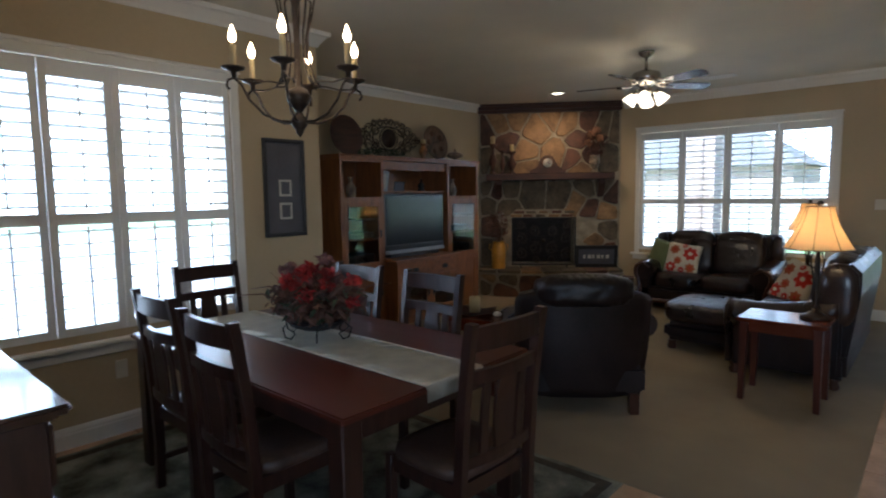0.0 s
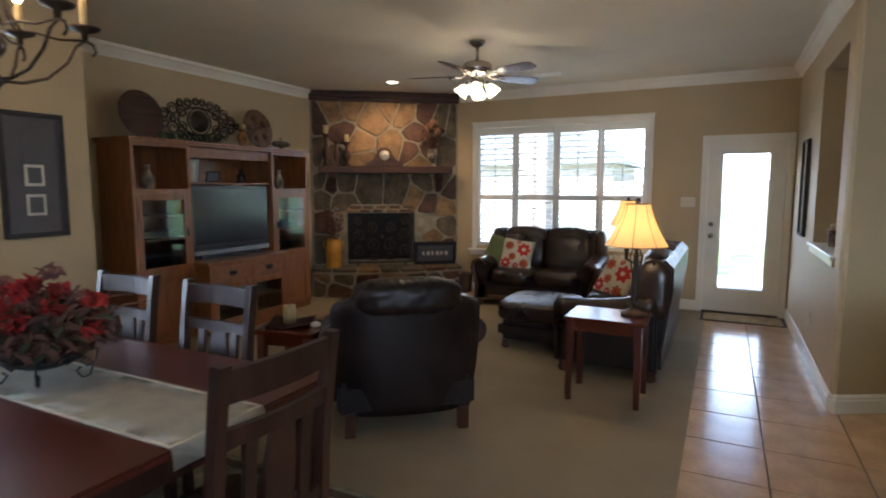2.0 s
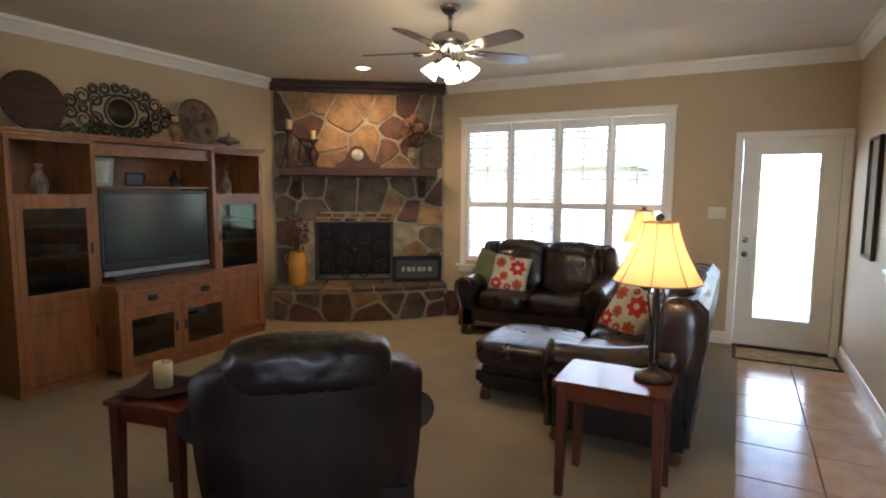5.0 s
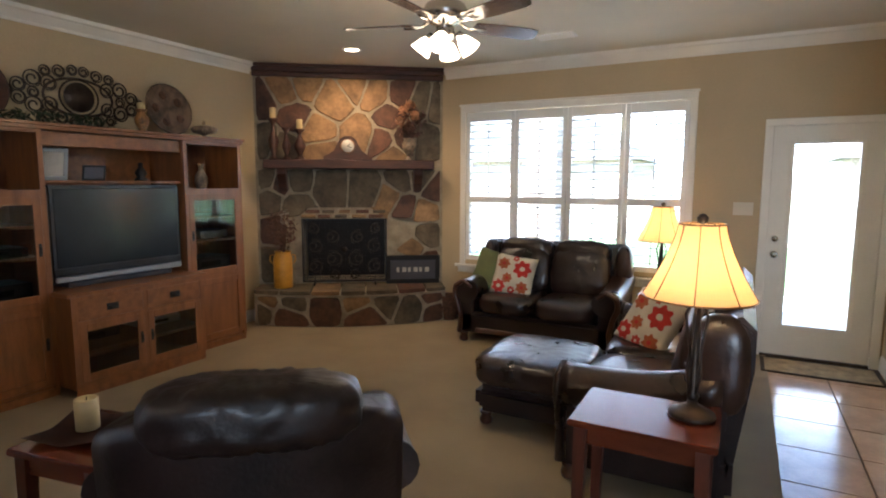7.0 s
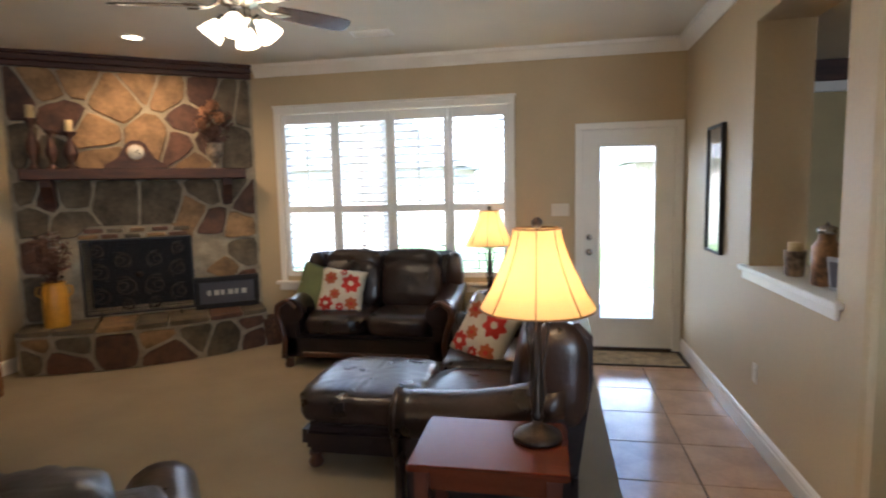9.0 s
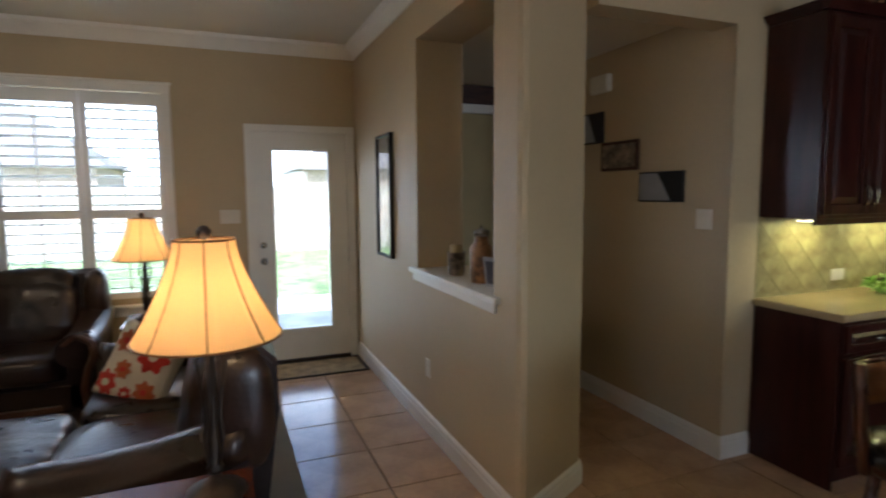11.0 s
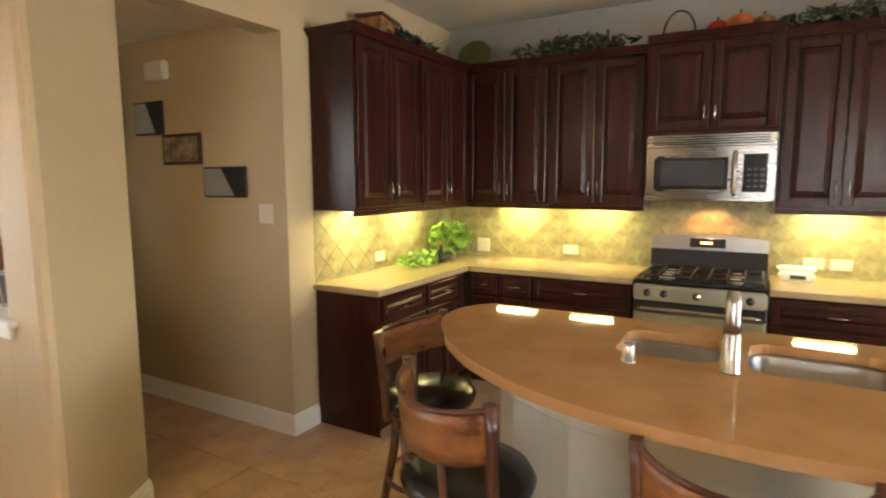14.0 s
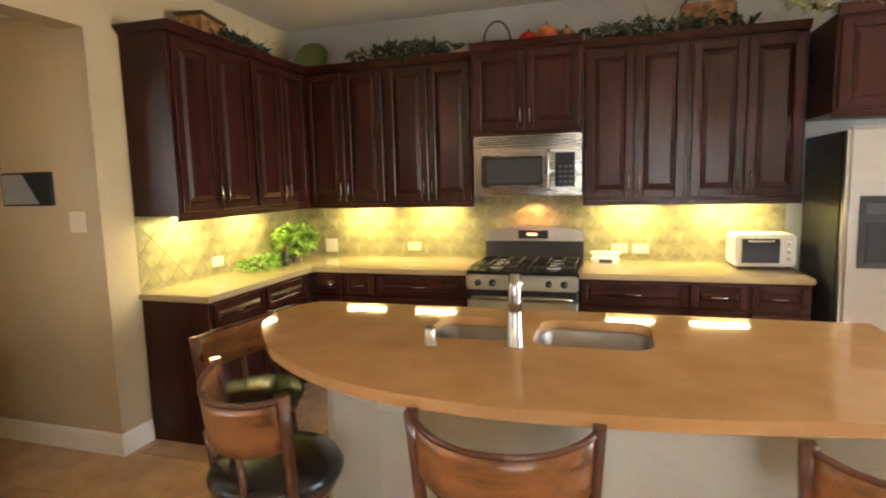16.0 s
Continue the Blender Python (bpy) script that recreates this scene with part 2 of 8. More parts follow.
M_SHADE.node_tree.links.new(_b.outputs[0], _m.inputs[1])
M_SHADE.node_tree.links.new(_t.outputs[0], _m.inputs[2])
M_SHADE.node_tree.links.new(_m.outputs[0], M_SHADE.node_tree.nodes["Material Output"].inputs[0])
M_BULB = glow("lit_bulb", (1.0, 0.62, 0.30), 7)
M_FROST = glow("lit_frosted_glass", (1.0, 0.74, 0.46), 1.3)
M_DISPLAY = glow("lit_display", (1.0, 0.35, 0.12), 0.7, (0.02, 0.02, 0.02))
M_STRIP = glow("lit_lamp_strip", (1.0, 0.85, 0.45), 4)


# ---- mesh tools ----
def link(name, bm, material, parent=None, label="", smooth=False):
    me = bpy.data.meshes.new(name)
    bmesh.ops.recalc_face_normals(bm, faces=bm.faces)
    bm.to_mesh(me)
    bm.free()
    for mt in (material if isinstance(material, (list, tuple)) else [material]):
        me.materials.append(mt)
    if smooth:
        for p in me.polygons:
            p.use_smooth = True
    ob = new(name, me)
    if parent:
        ob.parent = parent
    return tagged(ob, label)


def thing(name, label, category, place=(0, 0, 0), turn=0.0, group=""):
    ob = new(name)
    ob.empty_display_size = 0.1
    ob.matrix_basis = pose(*place, 0, 0, turn)
    return tagged(ob, label, category, group)


def box(bm, x0, x1, y0, y1, z0, z1, bev=0.0, m=None, mi=0, seg=1):
    b = bmesh.new()
    v = [b.verts.new((x, y, z)) for x in (x0, x1) for y in (y0, y1) for z in (z0, z1)]
    for f in ((0, 1, 3, 2), (4, 6, 7, 5), (0, 4, 5, 1), (2, 3, 7, 6), (0, 2, 6, 4), (1, 5, 7, 3)):
        b.faces.new([v[i] for i in f])
    if bev:
        bmesh.ops.bevel(b, geom=b.edges, offset=bev, segments=seg, affect="EDGES", clamp_overlap=True)
    return merge(bm, b, m, mi)


def merge(bm, b, m=None, mi=0):
    if m is not None:
        b.transform(m)
    made = [bm.verts.new(v.co) for v in b.verts]
    b.verts.index_update()
    for f in b.faces:
        g = bm.faces.new([made[v.index] for v in f.verts])
        g.material_index, g.smooth = mi, f.smooth
    b.free()
    return made


def lathe(bm, profile, seg=20, m=None, cx=0.0, cy=0.0, closed=True):
    """profile: (radius, height) from below up."""
    b = bmesh.new()
    rings = []
    for r, z in profile:
        rings.append([b.verts.new((cx + r * math.cos(2 * math.pi * i / seg), cy + r * math.sin(2 * math.pi * i / seg), z)) for i in range(seg)] if r > 1e-4 else [b.verts.new((cx, cy, z))])
    for a, c in zip(rings, rings[1:]):
        for i in range(seg):
            j = (i + 1) % seg
            f = [a[i % len(a)], a[j % len(a)], c[j % len(c)], c[i % len(c)]]
            f = list(dict.fromkeys(f))
            if len(f) > 2:
                b.faces.new(f).smooth = True
    if closed:
        for r in (rings[0], rings[-1]):
            if len(r) > 1:
                b.faces.new(r)
    return merge(bm, b, m)


def tube(bm, points, r, seg=8, m=None):
    """A round bar along points; r: a radius, or one for each point."""
    b = bmesh.new()
    pts = [Vector(p) for p in points]
    rad = r if isinstance(r, (list, tuple)) else [r] * len(pts)
    rings, side = [], None
    for i, p in enumerate(pts):
        d = (pts[min(i + 1, len(pts) - 1)] - pts[max(i - 1, 0)]).normalized()
        side = d.orthogonal().normalized() if side is None else (side - d * side.dot(d)).normalized()
        up = d.cross(side)
        rings.append([b.verts.new(p + (side * math.cos(2 * math.pi * k / seg) + up * math.sin(2 * math.pi * k / seg)) * rad[i]) for k in range(seg)])
    for a, c in zip(rings, rings[1:]):
        for k in range(seg):
            b.faces.new((a[k], a[(k + 1) % seg], c[(k + 1) % seg], c[k])).smooth = True
    b.faces.new(rings[0]), b.faces.new(rings[-1])
    return merge(bm, b, m)


def prism(bm, outline, z0, z1, bev=0.0, m=None, mi=0, seg=2):
    """An outline in x and y, raised from z0 to z1."""
    b = bmesh.new()
    lo, hi = [b.verts.new((x, y, z0)) for x, y in outline], [b.verts.new((x, y, z1)) for x, y in outline]
    b.faces.new(lo), b.faces.new(hi)
    for i in range(len(lo)):
        j = (i + 1) % len(lo)
        b.faces.new((lo[i], lo[j], hi[j], hi[i]))
    if bev:
        rim = [e for e in b.edges if abs(e.verts[0].co.z - e.verts[1].co.z) < 1e-6]
        bmesh.ops.bevel(b, geom=rim, offset=bev, segments=seg, affect="EDGES", clamp_overlap=True)
    return merge(bm, b, m, mi)


def pillow(bm, cx, cy, cz, sx, sy, sz, power=3.0, n=12, m=None, wrinkle=0.0, seed=0.0, tuck=0.0, pleat=0.0):
    """A stuffed block with rounded sides and soft folds."""
    b = bmesh.new()
    bmesh.ops.create_uvsphere(b, u_segments=n * 2, v_segments=n, radius=1.0)
    for v in b.verts:
        x, y, z = v.co
        k = (abs(x) ** power + abs(y) ** power + abs(z) ** power) ** (1 / power)
        p = Vector((x / k, y / k, z / k))
        if wrinkle:
            q = Vector((p.x * sx, p.y * sy, p.z * sz)) * 9 + Vector((seed, seed * 2, 0))
            p *= 1 + wrinkle * noise.noise(q)
        if pleat:
            fold = 0.5 + 0.5 * math.sin(p.x * sx * 62 + seed + 2.5 * noise.noise(Vector((p.x * sx * 6, seed, 0))))
            p.y *= 1 - pleat * fold ** 3 * abs(p.z) ** 1.5
            p.z *= 1 - pleat * fold ** 3 * min(1.0, abs(p.y) * 1.6) * abs(p.z)
        if tuck:
            p.z *= 1 - tuck * max(abs(p.x), abs(p.y)) ** 4
        v.co = (cx + p.x * sx / 2, cy + p.y * sy / 2, cz + p.z * sz / 2)
    for f in b.faces:
        f.smooth = True
    return merge(bm, b, m)


def wall_with_holes(bm, axis, at0, at1, lo, hi, z0, z1, holes):
    """A wall along x (axis 'x') or y between at0 and at1 in thickness; holes: (a, b, low, high)."""
    cuts = sorted({lo, hi, *(h[0] for h in holes), *(h[1] for h in holes)})
    for a, c in zip(cuts, cuts[1:]):
        spans = [(z0, z1)]
        for h in holes:
            if h[0] <= a + 1e-6 and h[1] >= c - 1e-6:
                spans = [(s, e) for p, q in spans for s, e in ((p, min(q, h[2])), (max(p, h[3]), q)) if e - s > 1e-6]
        for s, e in spans:
            if axis == "x":
                box(bm, a, c, at0, at1, s, e)
            else:
                box(bm, at0, at1, a, c, s, e)


def structure(name, bm, material, label=""):
    return tagged(link(name, bm, material), label, "", "", "structure")


# ---- the shell ----
H = 2.83
LIV_W, DIN_W, FAR = -5.9, -4.5, 0.0
KIT_E, KIT_N = 3.38, -2.88

bm = bmesh.new()
wall_with_holes(bm, "x", FAR, 0.16, LIV_W - 0.16, 0.0, 0.0, H, [(-3.90, -1.58, 0.68, 2.34), (-0.92, -0.06, 0.0, 2.07)])
structure("wall_north", bm, M_WALL, "tan painted far wall with a wide shuttered window and a glazed door")
bm = bmesh.new()
wall_with_holes(bm, "y", LIV_W - 0.16, LIV_W, -5.15, 0.0, 0.0, H, [])
structure("wall_west", bm, M_WALL, "tan painted wall behind the wooden wall unit")
bm = bmesh.new()
box(bm, LIV_W - 0.16, DIN_W, -5.31, -5.15, 0, H)
structure("wall_return", bm, M_WALL, "short tan wall between living and dining area")
bm = bmesh.new()
wall_with_holes(bm, "y", DIN_W - 0.16, DIN_W, -8.26, -5.31, 0.0, H, [(-7.46, -5.93, 0.68, 2.33)])
structure("wall_dining", bm, M_WALL, "tan dining wall with a wide shuttered window")
bm = bmesh.new()
wall_with_holes(bm, "x", -8.26, -8.10, DIN_W, -2.0, 0.0, H, [])
box(bm, -2.16, -2.0, -10.0, -8.26, 0, H)
wall_with_holes(bm, "x", -10.16, -10.0, -2.16, 3.6, 0.0, H, [(0.4, 2.4, 0.9, 2.1)])
structure("wall_south", bm, M_WALL, "tan wall behind the sideboard")
bm = bmesh.new()
wall_with_holes(bm, "y", 0.0, 0.32, -2.80, 0.16, 0.0, H, [(-2.80, -1.72, 1.03, 2.48)])
prism(bm, [(0, -3.02), (0.012, -3.045), (0.035, -3.055), (0.50, -2.80), (0.515, -2.78), (0.51, -2.76), (0.321, -2.76), (0.321, -2.801), (0, -2.801)], 0, H)
structure("wall_passage", bm, M_WALL, "tan wall with a pass-through opening, ending in a rounded corner")
bm = bmesh.new()
box(bm, 0.51, 1.40, -2.88, -2.72, 2.40, H)
box(bm, 0.325, 0.51, -2.759, -2.72, 2.40, H)
structure("wall_header", bm, M_WALL, "tan header over the hall opening")
bm = bmesh.new()
box(bm, 1.40, 1.60, KIT_N, -0.2, 0, H)
box(bm, 1.60, KIT_E + 0.16, KIT_N, KIT_N + 0.16, 0, H)
structure("wall_hall", bm, M_WALL, "tan hall wall with three small pictures")
bm = bmesh.new()
box(bm, 0.32, 1.40, -0.36, -0.2, 0, H)
structure("wall_hall_end", bm, M_WALL)
bm = bmesh.new()
box(bm, KIT_E, KIT_E + 0.16, -10.0, KIT_N, 0, H)
structure("wall_kitchen", bm, M_KWALL, "gray kitchen wall above the cabinets")
bm = bmesh.new()
box(bm, LIV_W - 0.16, 3.6, -10.16, 0.16, H, H + 0.15)
structure("ceiling", bm, M_CEIL, "cream textured ceiling")
bm = bmesh.new()
box(bm, 0.321, 1.40, -2.72, -0.36, 2.50, 2.54)
structure("hall_ceiling", bm, M_CEIL)

# ground and floors
bm = bmesh.new()
box(bm, LIV_W - 0.16, 3.6, -10.16, 0.16, -0.2, -0.012)
structure("floor", bm, M_GROUT, "dark grout bed of the tile floor")
bm = bmesh.new()
box(bm, LIV_W, -0.84, -5.31, 0.0, -0.012, 0.004)
structure("carpet", bm, M_CARPET, "beige wall-to-wall carpet in the living area")


def moulding(name, pts, profile, material, label=""):
    """A strip along pts in plan (inside on the left of the way), with a profile of (out, z)."""
    bm = bmesh.new()
    n = len(pts)
    rings = []
    for i, p in enumerate(pts):
        p = Vector((*p, 0))
        a = (p - Vector((*pts[i - 1], 0))).normalized() if i else None
        c = (Vector((*pts[i + 1], 0)) - p).normalized() if i < n - 1 else None
        na = Vector((-a.y, a.x, 0)) if a else None
        nc = Vector((-c.y, c.x, 0)) if c else None
        if na and nc:
            k = (na + nc).normalized()
            k /= max(0.3, k.dot(na))
        else:
            k = na or nc
        rings.append([bm.verts.new(p + k * o + Vector((0, 0, z))) for o, z in profile])
    for a, c in zip(rings, rings[1:]):
        for j in range(len(profile)):
            k = (j + 1) % len(profile)
            bm.faces.new((a[j], a[k], c[k], c[j]))
    bm.faces.new(rings[0]), bm.faces.new(rings[-1])
    return structure(name, bm, material, label)


BASE = [(0.0, 0.0), (0.016, 0.0), (0.016, 0.085), (0.012, 0.095), (0.012, 0.108), (0.005, 0.125), (0.0, 0.13)]
CROWN = [(0.0, H - 0.115), (0.012, H - 0.115), (0.02, H - 0.095), (0.065, H - 0.04), (0.085, H - 0.03), (0.09, H), (0.0, H)]
moulding("baseboard", [(-0.96, 0.0), (-1.0, 0.0), (-4.16, 0.0)], BASE, M_WHITE, "white moulded baseboard")
moulding("baseboard", [(LIV_W, -1.25), (LIV_W, -5.15), (DIN_W, -5.15), (DIN_W, -8.1), (-2.0, -8.1)], BASE, M_WHITE)
moulding("baseboard", [(0.51, -2.74), (0.51, -2.79), (0.03, -3.055), (0.0, -3.02), (0.0, -0.02)], BASE, M_WHITE, "white moulded baseboard")
moulding("baseboard", [(1.615, KIT_N), (1.40, KIT_N), (1.40, -0.36)], BASE, M_WHITE, "white moulded baseboard")
moulding("crown_moulding", [(0.51, -2.74), (0.51, -2.79), (0.03, -3.055), (0.0, -3.02), (0.0, 0.0), (-4.15, 0.0)], CROWN, M_WHITE, "white crown moulding")
moulding("crown_moulding", [(LIV_W, -1.27), (LIV_W, -5.15), (DIN_W, -5.15), (DIN_W, -8.1), (-2.0, -8.1)], CROWN, M_WHITE)
bm = bmesh.new()
box(bm, -0.035, 0.35, -2.87, -1.62, 1.005, 1.035, 0.006)
box(bm, -0.018, -0.001, -2.84, -1.66, 0.955, 1.005, 0.004)
structure("pass_through_sill", bm, M_WHITE, "white painted sill of the pass-through")


# ---- windows with shutters ----
def shutter_window(name, m, width, z0, z1, panels, rail, label):
    """Casing, sill and hinged louvred panels; local x along the wall, y into the room, the wall's face at y = 0."""
    w = thing(name, label, "window")
    w["kind"] = "structure"
    w.matrix_basis = m
    c = 0.065
    bm = bmesh.new()
    box(bm, 0, width, -0.001, 0.02, z1 - c, z1, 0.004)
    box(bm, -0.012, width + 0.012, -0.001, 0.034, z1, z1 + 0.022, 0.005)
    box(bm, 0, c, -0.001, 0.02, z0 + 0.01, z1 - c, 0.004)
    box(bm, width - c, width, -0.001, 0.02, z0 + 0.01, z1 - c, 0.004)
    link("window_casing", bm, M_WHITE, w, "white window casing")
    bm = bmesh.new()
    box(bm, -0.05, width + 0.05, -0.12, 0.055, z0 - 0.02, z0 + 0.01, 0.006)
    box(bm, -0.02, width + 0.02, 0.001, 0.018, z0 - 0.085, z0 - 0.02, 0.004)
    link("window_sill", bm, M_WHITE, w, "white window sill")
    ow = width - 2 * c
    pw = ow / panels
    for k in range(panels):
        x0 = c + k * pw + 0.002
        x1 = c + (k + 1) * pw - 0.002
        p = new("shutter_panel")
        p.parent = w
        st = 0.045
        za, zb = z0 + 0.012, z1 - c - 0.003
        bm = bmesh.new()
        for a, b in ((x0, x0 + st), (x1 - st, x1)):
            box(bm, a, b, -0.035, -0.003, za, zb, 0.003)
        for a, b in ((za, za + 0.10), (rail - 0.035, rail + 0.035), (zb - 0.10, zb)):
            box(bm, x0 + st, x1 - st, -0.035, -0.003, a, b, 0.003)
        frame_ob = link("shutter_frame", bm, M_SHUTTER, p)
        for a, b in ((za + 0.10, rail - 0.035), (rail + 0.035, zb - 0.10)):
            count = max(3, round((b - a) / 0.076))
            step = (b - a) / count
            for i in range(count):
                z = a + (i + 0.5) * step
                bm = bmesh.new()
                prism(bm, [(-0.042, 0), (-0.02, -0.0055), (0.02, -0.0055), (0.042, 0), (0.02, 0.0055), (-0.02, 0.0055)], x0 + st + 0.001, x1 - st - 0.001)
                ob = link("louver", bm, M_SHUTTER, p)
                ob.data.transform(pose(0, -0.02, z, 0, 0, 0) @ Matrix(((0, 0, 1, 0), (math.cos(LOUVER), -math.sin(LOUVER), 0, 0), (math.sin(LOUVER), math.cos(LOUVER), 0, 0), (0, 0, 0, 1))))
            bm = bmesh.new()
            box(bm, (x0 + x1) / 2 - 0.006, (x0 + x1) / 2 + 0.006, 0.024, 0.034, a + 0.01, b - 0.01, 0.002)
            link("tilt_rod", bm, M_SHUTTER, p)
    bm = bmesh.new()
    for k in range(panels + 1):
        if k % 2 == 0:
            x = c + k * pw
            box(bm, x - 0.02, x + 0.02, -0.135, -0.10, z0 + 0.012, z1 - c, 0.003)
    box(bm, c, width - c, -0.135, -0.10, z0 + 0.012, z0 + 0.05, 0.003)
    box(bm, c, width - c, -0.134, -0.101, rail - 0.02, rail + 0.02, 0.003)
    link("window_frame", bm, M_WHITE, w, "white window frame")
    for k in range(panels // 2):
        bm = bmesh.new()
        box(bm, c + 2 * k * pw + 0.02, c + 2 * (k + 1) * pw - 0.02, -0.12, -0.116, z0 + 0.05, z1 - c)
        pane = link("pane", bm, M_PANE, w, "clear window pane")
        pane.visible_shadow = False
    return w


LOUVER = radians(9)
shutter_window("window_1", pose(-1.52, 0, 0, 0, 0, 180), 2.44, 0.62, 2.40, 4, 1.37, "wide window with four white plantation shutter panels")
shutter_window("window_2", pose(DIN_W, -5.86, 0, 0, 0, -90), 1.67, 0.62, 2.39, 4, 1.39, "wide dining window with four white plantation shutter panels")

# ---- the glazed door ----
door = thing("door_1", "white back door with a tall glass pane, closed", "door")
door["kind"] = "structure"
bm = bmesh.new()
box(bm, -0.965, -0.895, -0.02, 0.001, 0, 2.06, 0.004)
box(bm, -0.085, -0.015, -0.02, 0.001, 0, 2.06, 0.004)
box(bm, -0.965, -0.015, -0.02, 0.001, 2.06, 2.12, 0.004)
link("door_casing", bm, M_WHITE, door, "white door casing")
bm = bmesh.new()
box(bm, -0.918, -0.8945, 0.002, 0.15, 0.02, 2.068)
box(bm, -0.0855, -0.062, 0.002, 0.15, 0.02, 2.068)
box(bm, -0.8945, -0.0855, 0.002, 0.15, 2.057, 2.068)
link("door_jamb", bm, M_WHITE, door, "white door jamb")
bm = bmesh.new()
X0, X1, G0, G1, Z0, Z1 = -0.893, -0.087, -0.735, -0.255, 0.30, 1.90
box(bm, X0, G0, 0.012, 0.056, 0.02, 2.055)
box(bm, G1, X1, 0.012, 0.056, 0.02, 2.055)
box(bm, G0, G1, 0.012, 0.056, 0.02, Z0)
box(bm, G0, G1, 0.012, 0.056, Z1, 2.055)
link("door_leaf", bm, M_WHITE, door, "white door leaf")
bm = bmesh.new()
for a, b, c, d in ((G0 - 0.03, G0 + 0.004, Z0 - 0.03, Z1 + 0.03), (G1 - 0.004, G1 + 0.03, Z0 - 0.03, Z1 + 0.03)):
    box(bm, a, b, 0.001, 0.012, c, d, 0.003)
for c, d in ((Z0 - 0.03, Z0 + 0.004), (Z1 - 0.004, Z1 + 0.03)):
    box(bm, G0 + 0.004, G1 - 0.004, 0.001, 0.012, c, d, 0.003)
link("glass_bead", bm, M_WHITE, door)
bm = bmesh.new()
box(bm, G0, G1, 0.03, 0.035, Z0, Z1)
link("pane", bm, M_PANE, door, "clear door glass").visible_shadow = False
for z, nm in ((0.93, "door_handle"), (1.07, "deadbolt")):
    bm = bmesh.new()
    lathe(bm, [(0.030, 0), (0.030, 0.006), (0.012, 0.010), (0.012, 0.03), (0.026, 0.036), (0.029, 0.05), (0.02, 0.062), (0.0, 0.064)] if z < 1 else [(0.028, 0), (0.028, 0.01), (0.02, 0.016), (0.0, 0.016)], 16, pose(-0.835, 0.012, z, 90, 0, 0))
    link(nm, bm, M_CHROME, door, "nickel knob")
bm = bmesh.new()
box(bm, -0.895, -0.085, -0.02, 0.13, -0.012, 0.018, 0.004)
link("threshold", bm, M_IRON, door, "dark threshold")


# ---- fireplace ----
FP_A, FP_B = Vector((-5.9, -1.22, 0)), Vector((-4.2, 0.0, 0))
FP_L = (FP_B - FP_A).length
FP = Matrix.Translation(FP_A) @ Matrix.Rotation(math.atan2(FP_B.y - FP_A.y, FP_B.x - FP_A.x), 4, "Z")
fireplace = thing("fireplace", "corner fireplace of irregular sandstone slabs with pale mortar", "fireplace")
fireplace.matrix_basis = FP


def voronoi_cells(seeds, x0, x1, z0, z1, gap):
    """Flat stones: each seed's cell, cut back by half a joint."""
    out = []
    for i, s in enumerate(seeds):
        poly = [(x0, z0), (x1, z0), (x1, z1), (x0, z1)]
        for j, o in enumerate(seeds):
            if i == j:
                continue
            mx, mz, dx, dz = (s[0] + o[0]) / 2, (s[1] + o[1]) / 2, o[0] - s[0], o[1] - s[1]
            d = math.hypot(dx, dz)
            if d > 1.6:
                continue
            lim = (mx * dx + mz * dz) / d - gap / 2
            keep = []
            for k in range(len(poly)):
                p, q = poly[k], poly[(k + 1) % len(poly)]
                a, b = (p[0] * dx + p[1] * dz) / d - lim, (q[0] * dx + q[1] * dz) / d - lim
                if a <= 0:
                    keep.append(p)
                if a * b < 0:
                    t = a / (a - b)
                    keep.append((p[0] + (q[0] - p[0]) * t, p[1] + (q[1] - p[1]) * t))
            poly = keep
            if len(poly) < 3:
                break
        if len(poly) >= 3:
            out.append((i, poly))
    return out


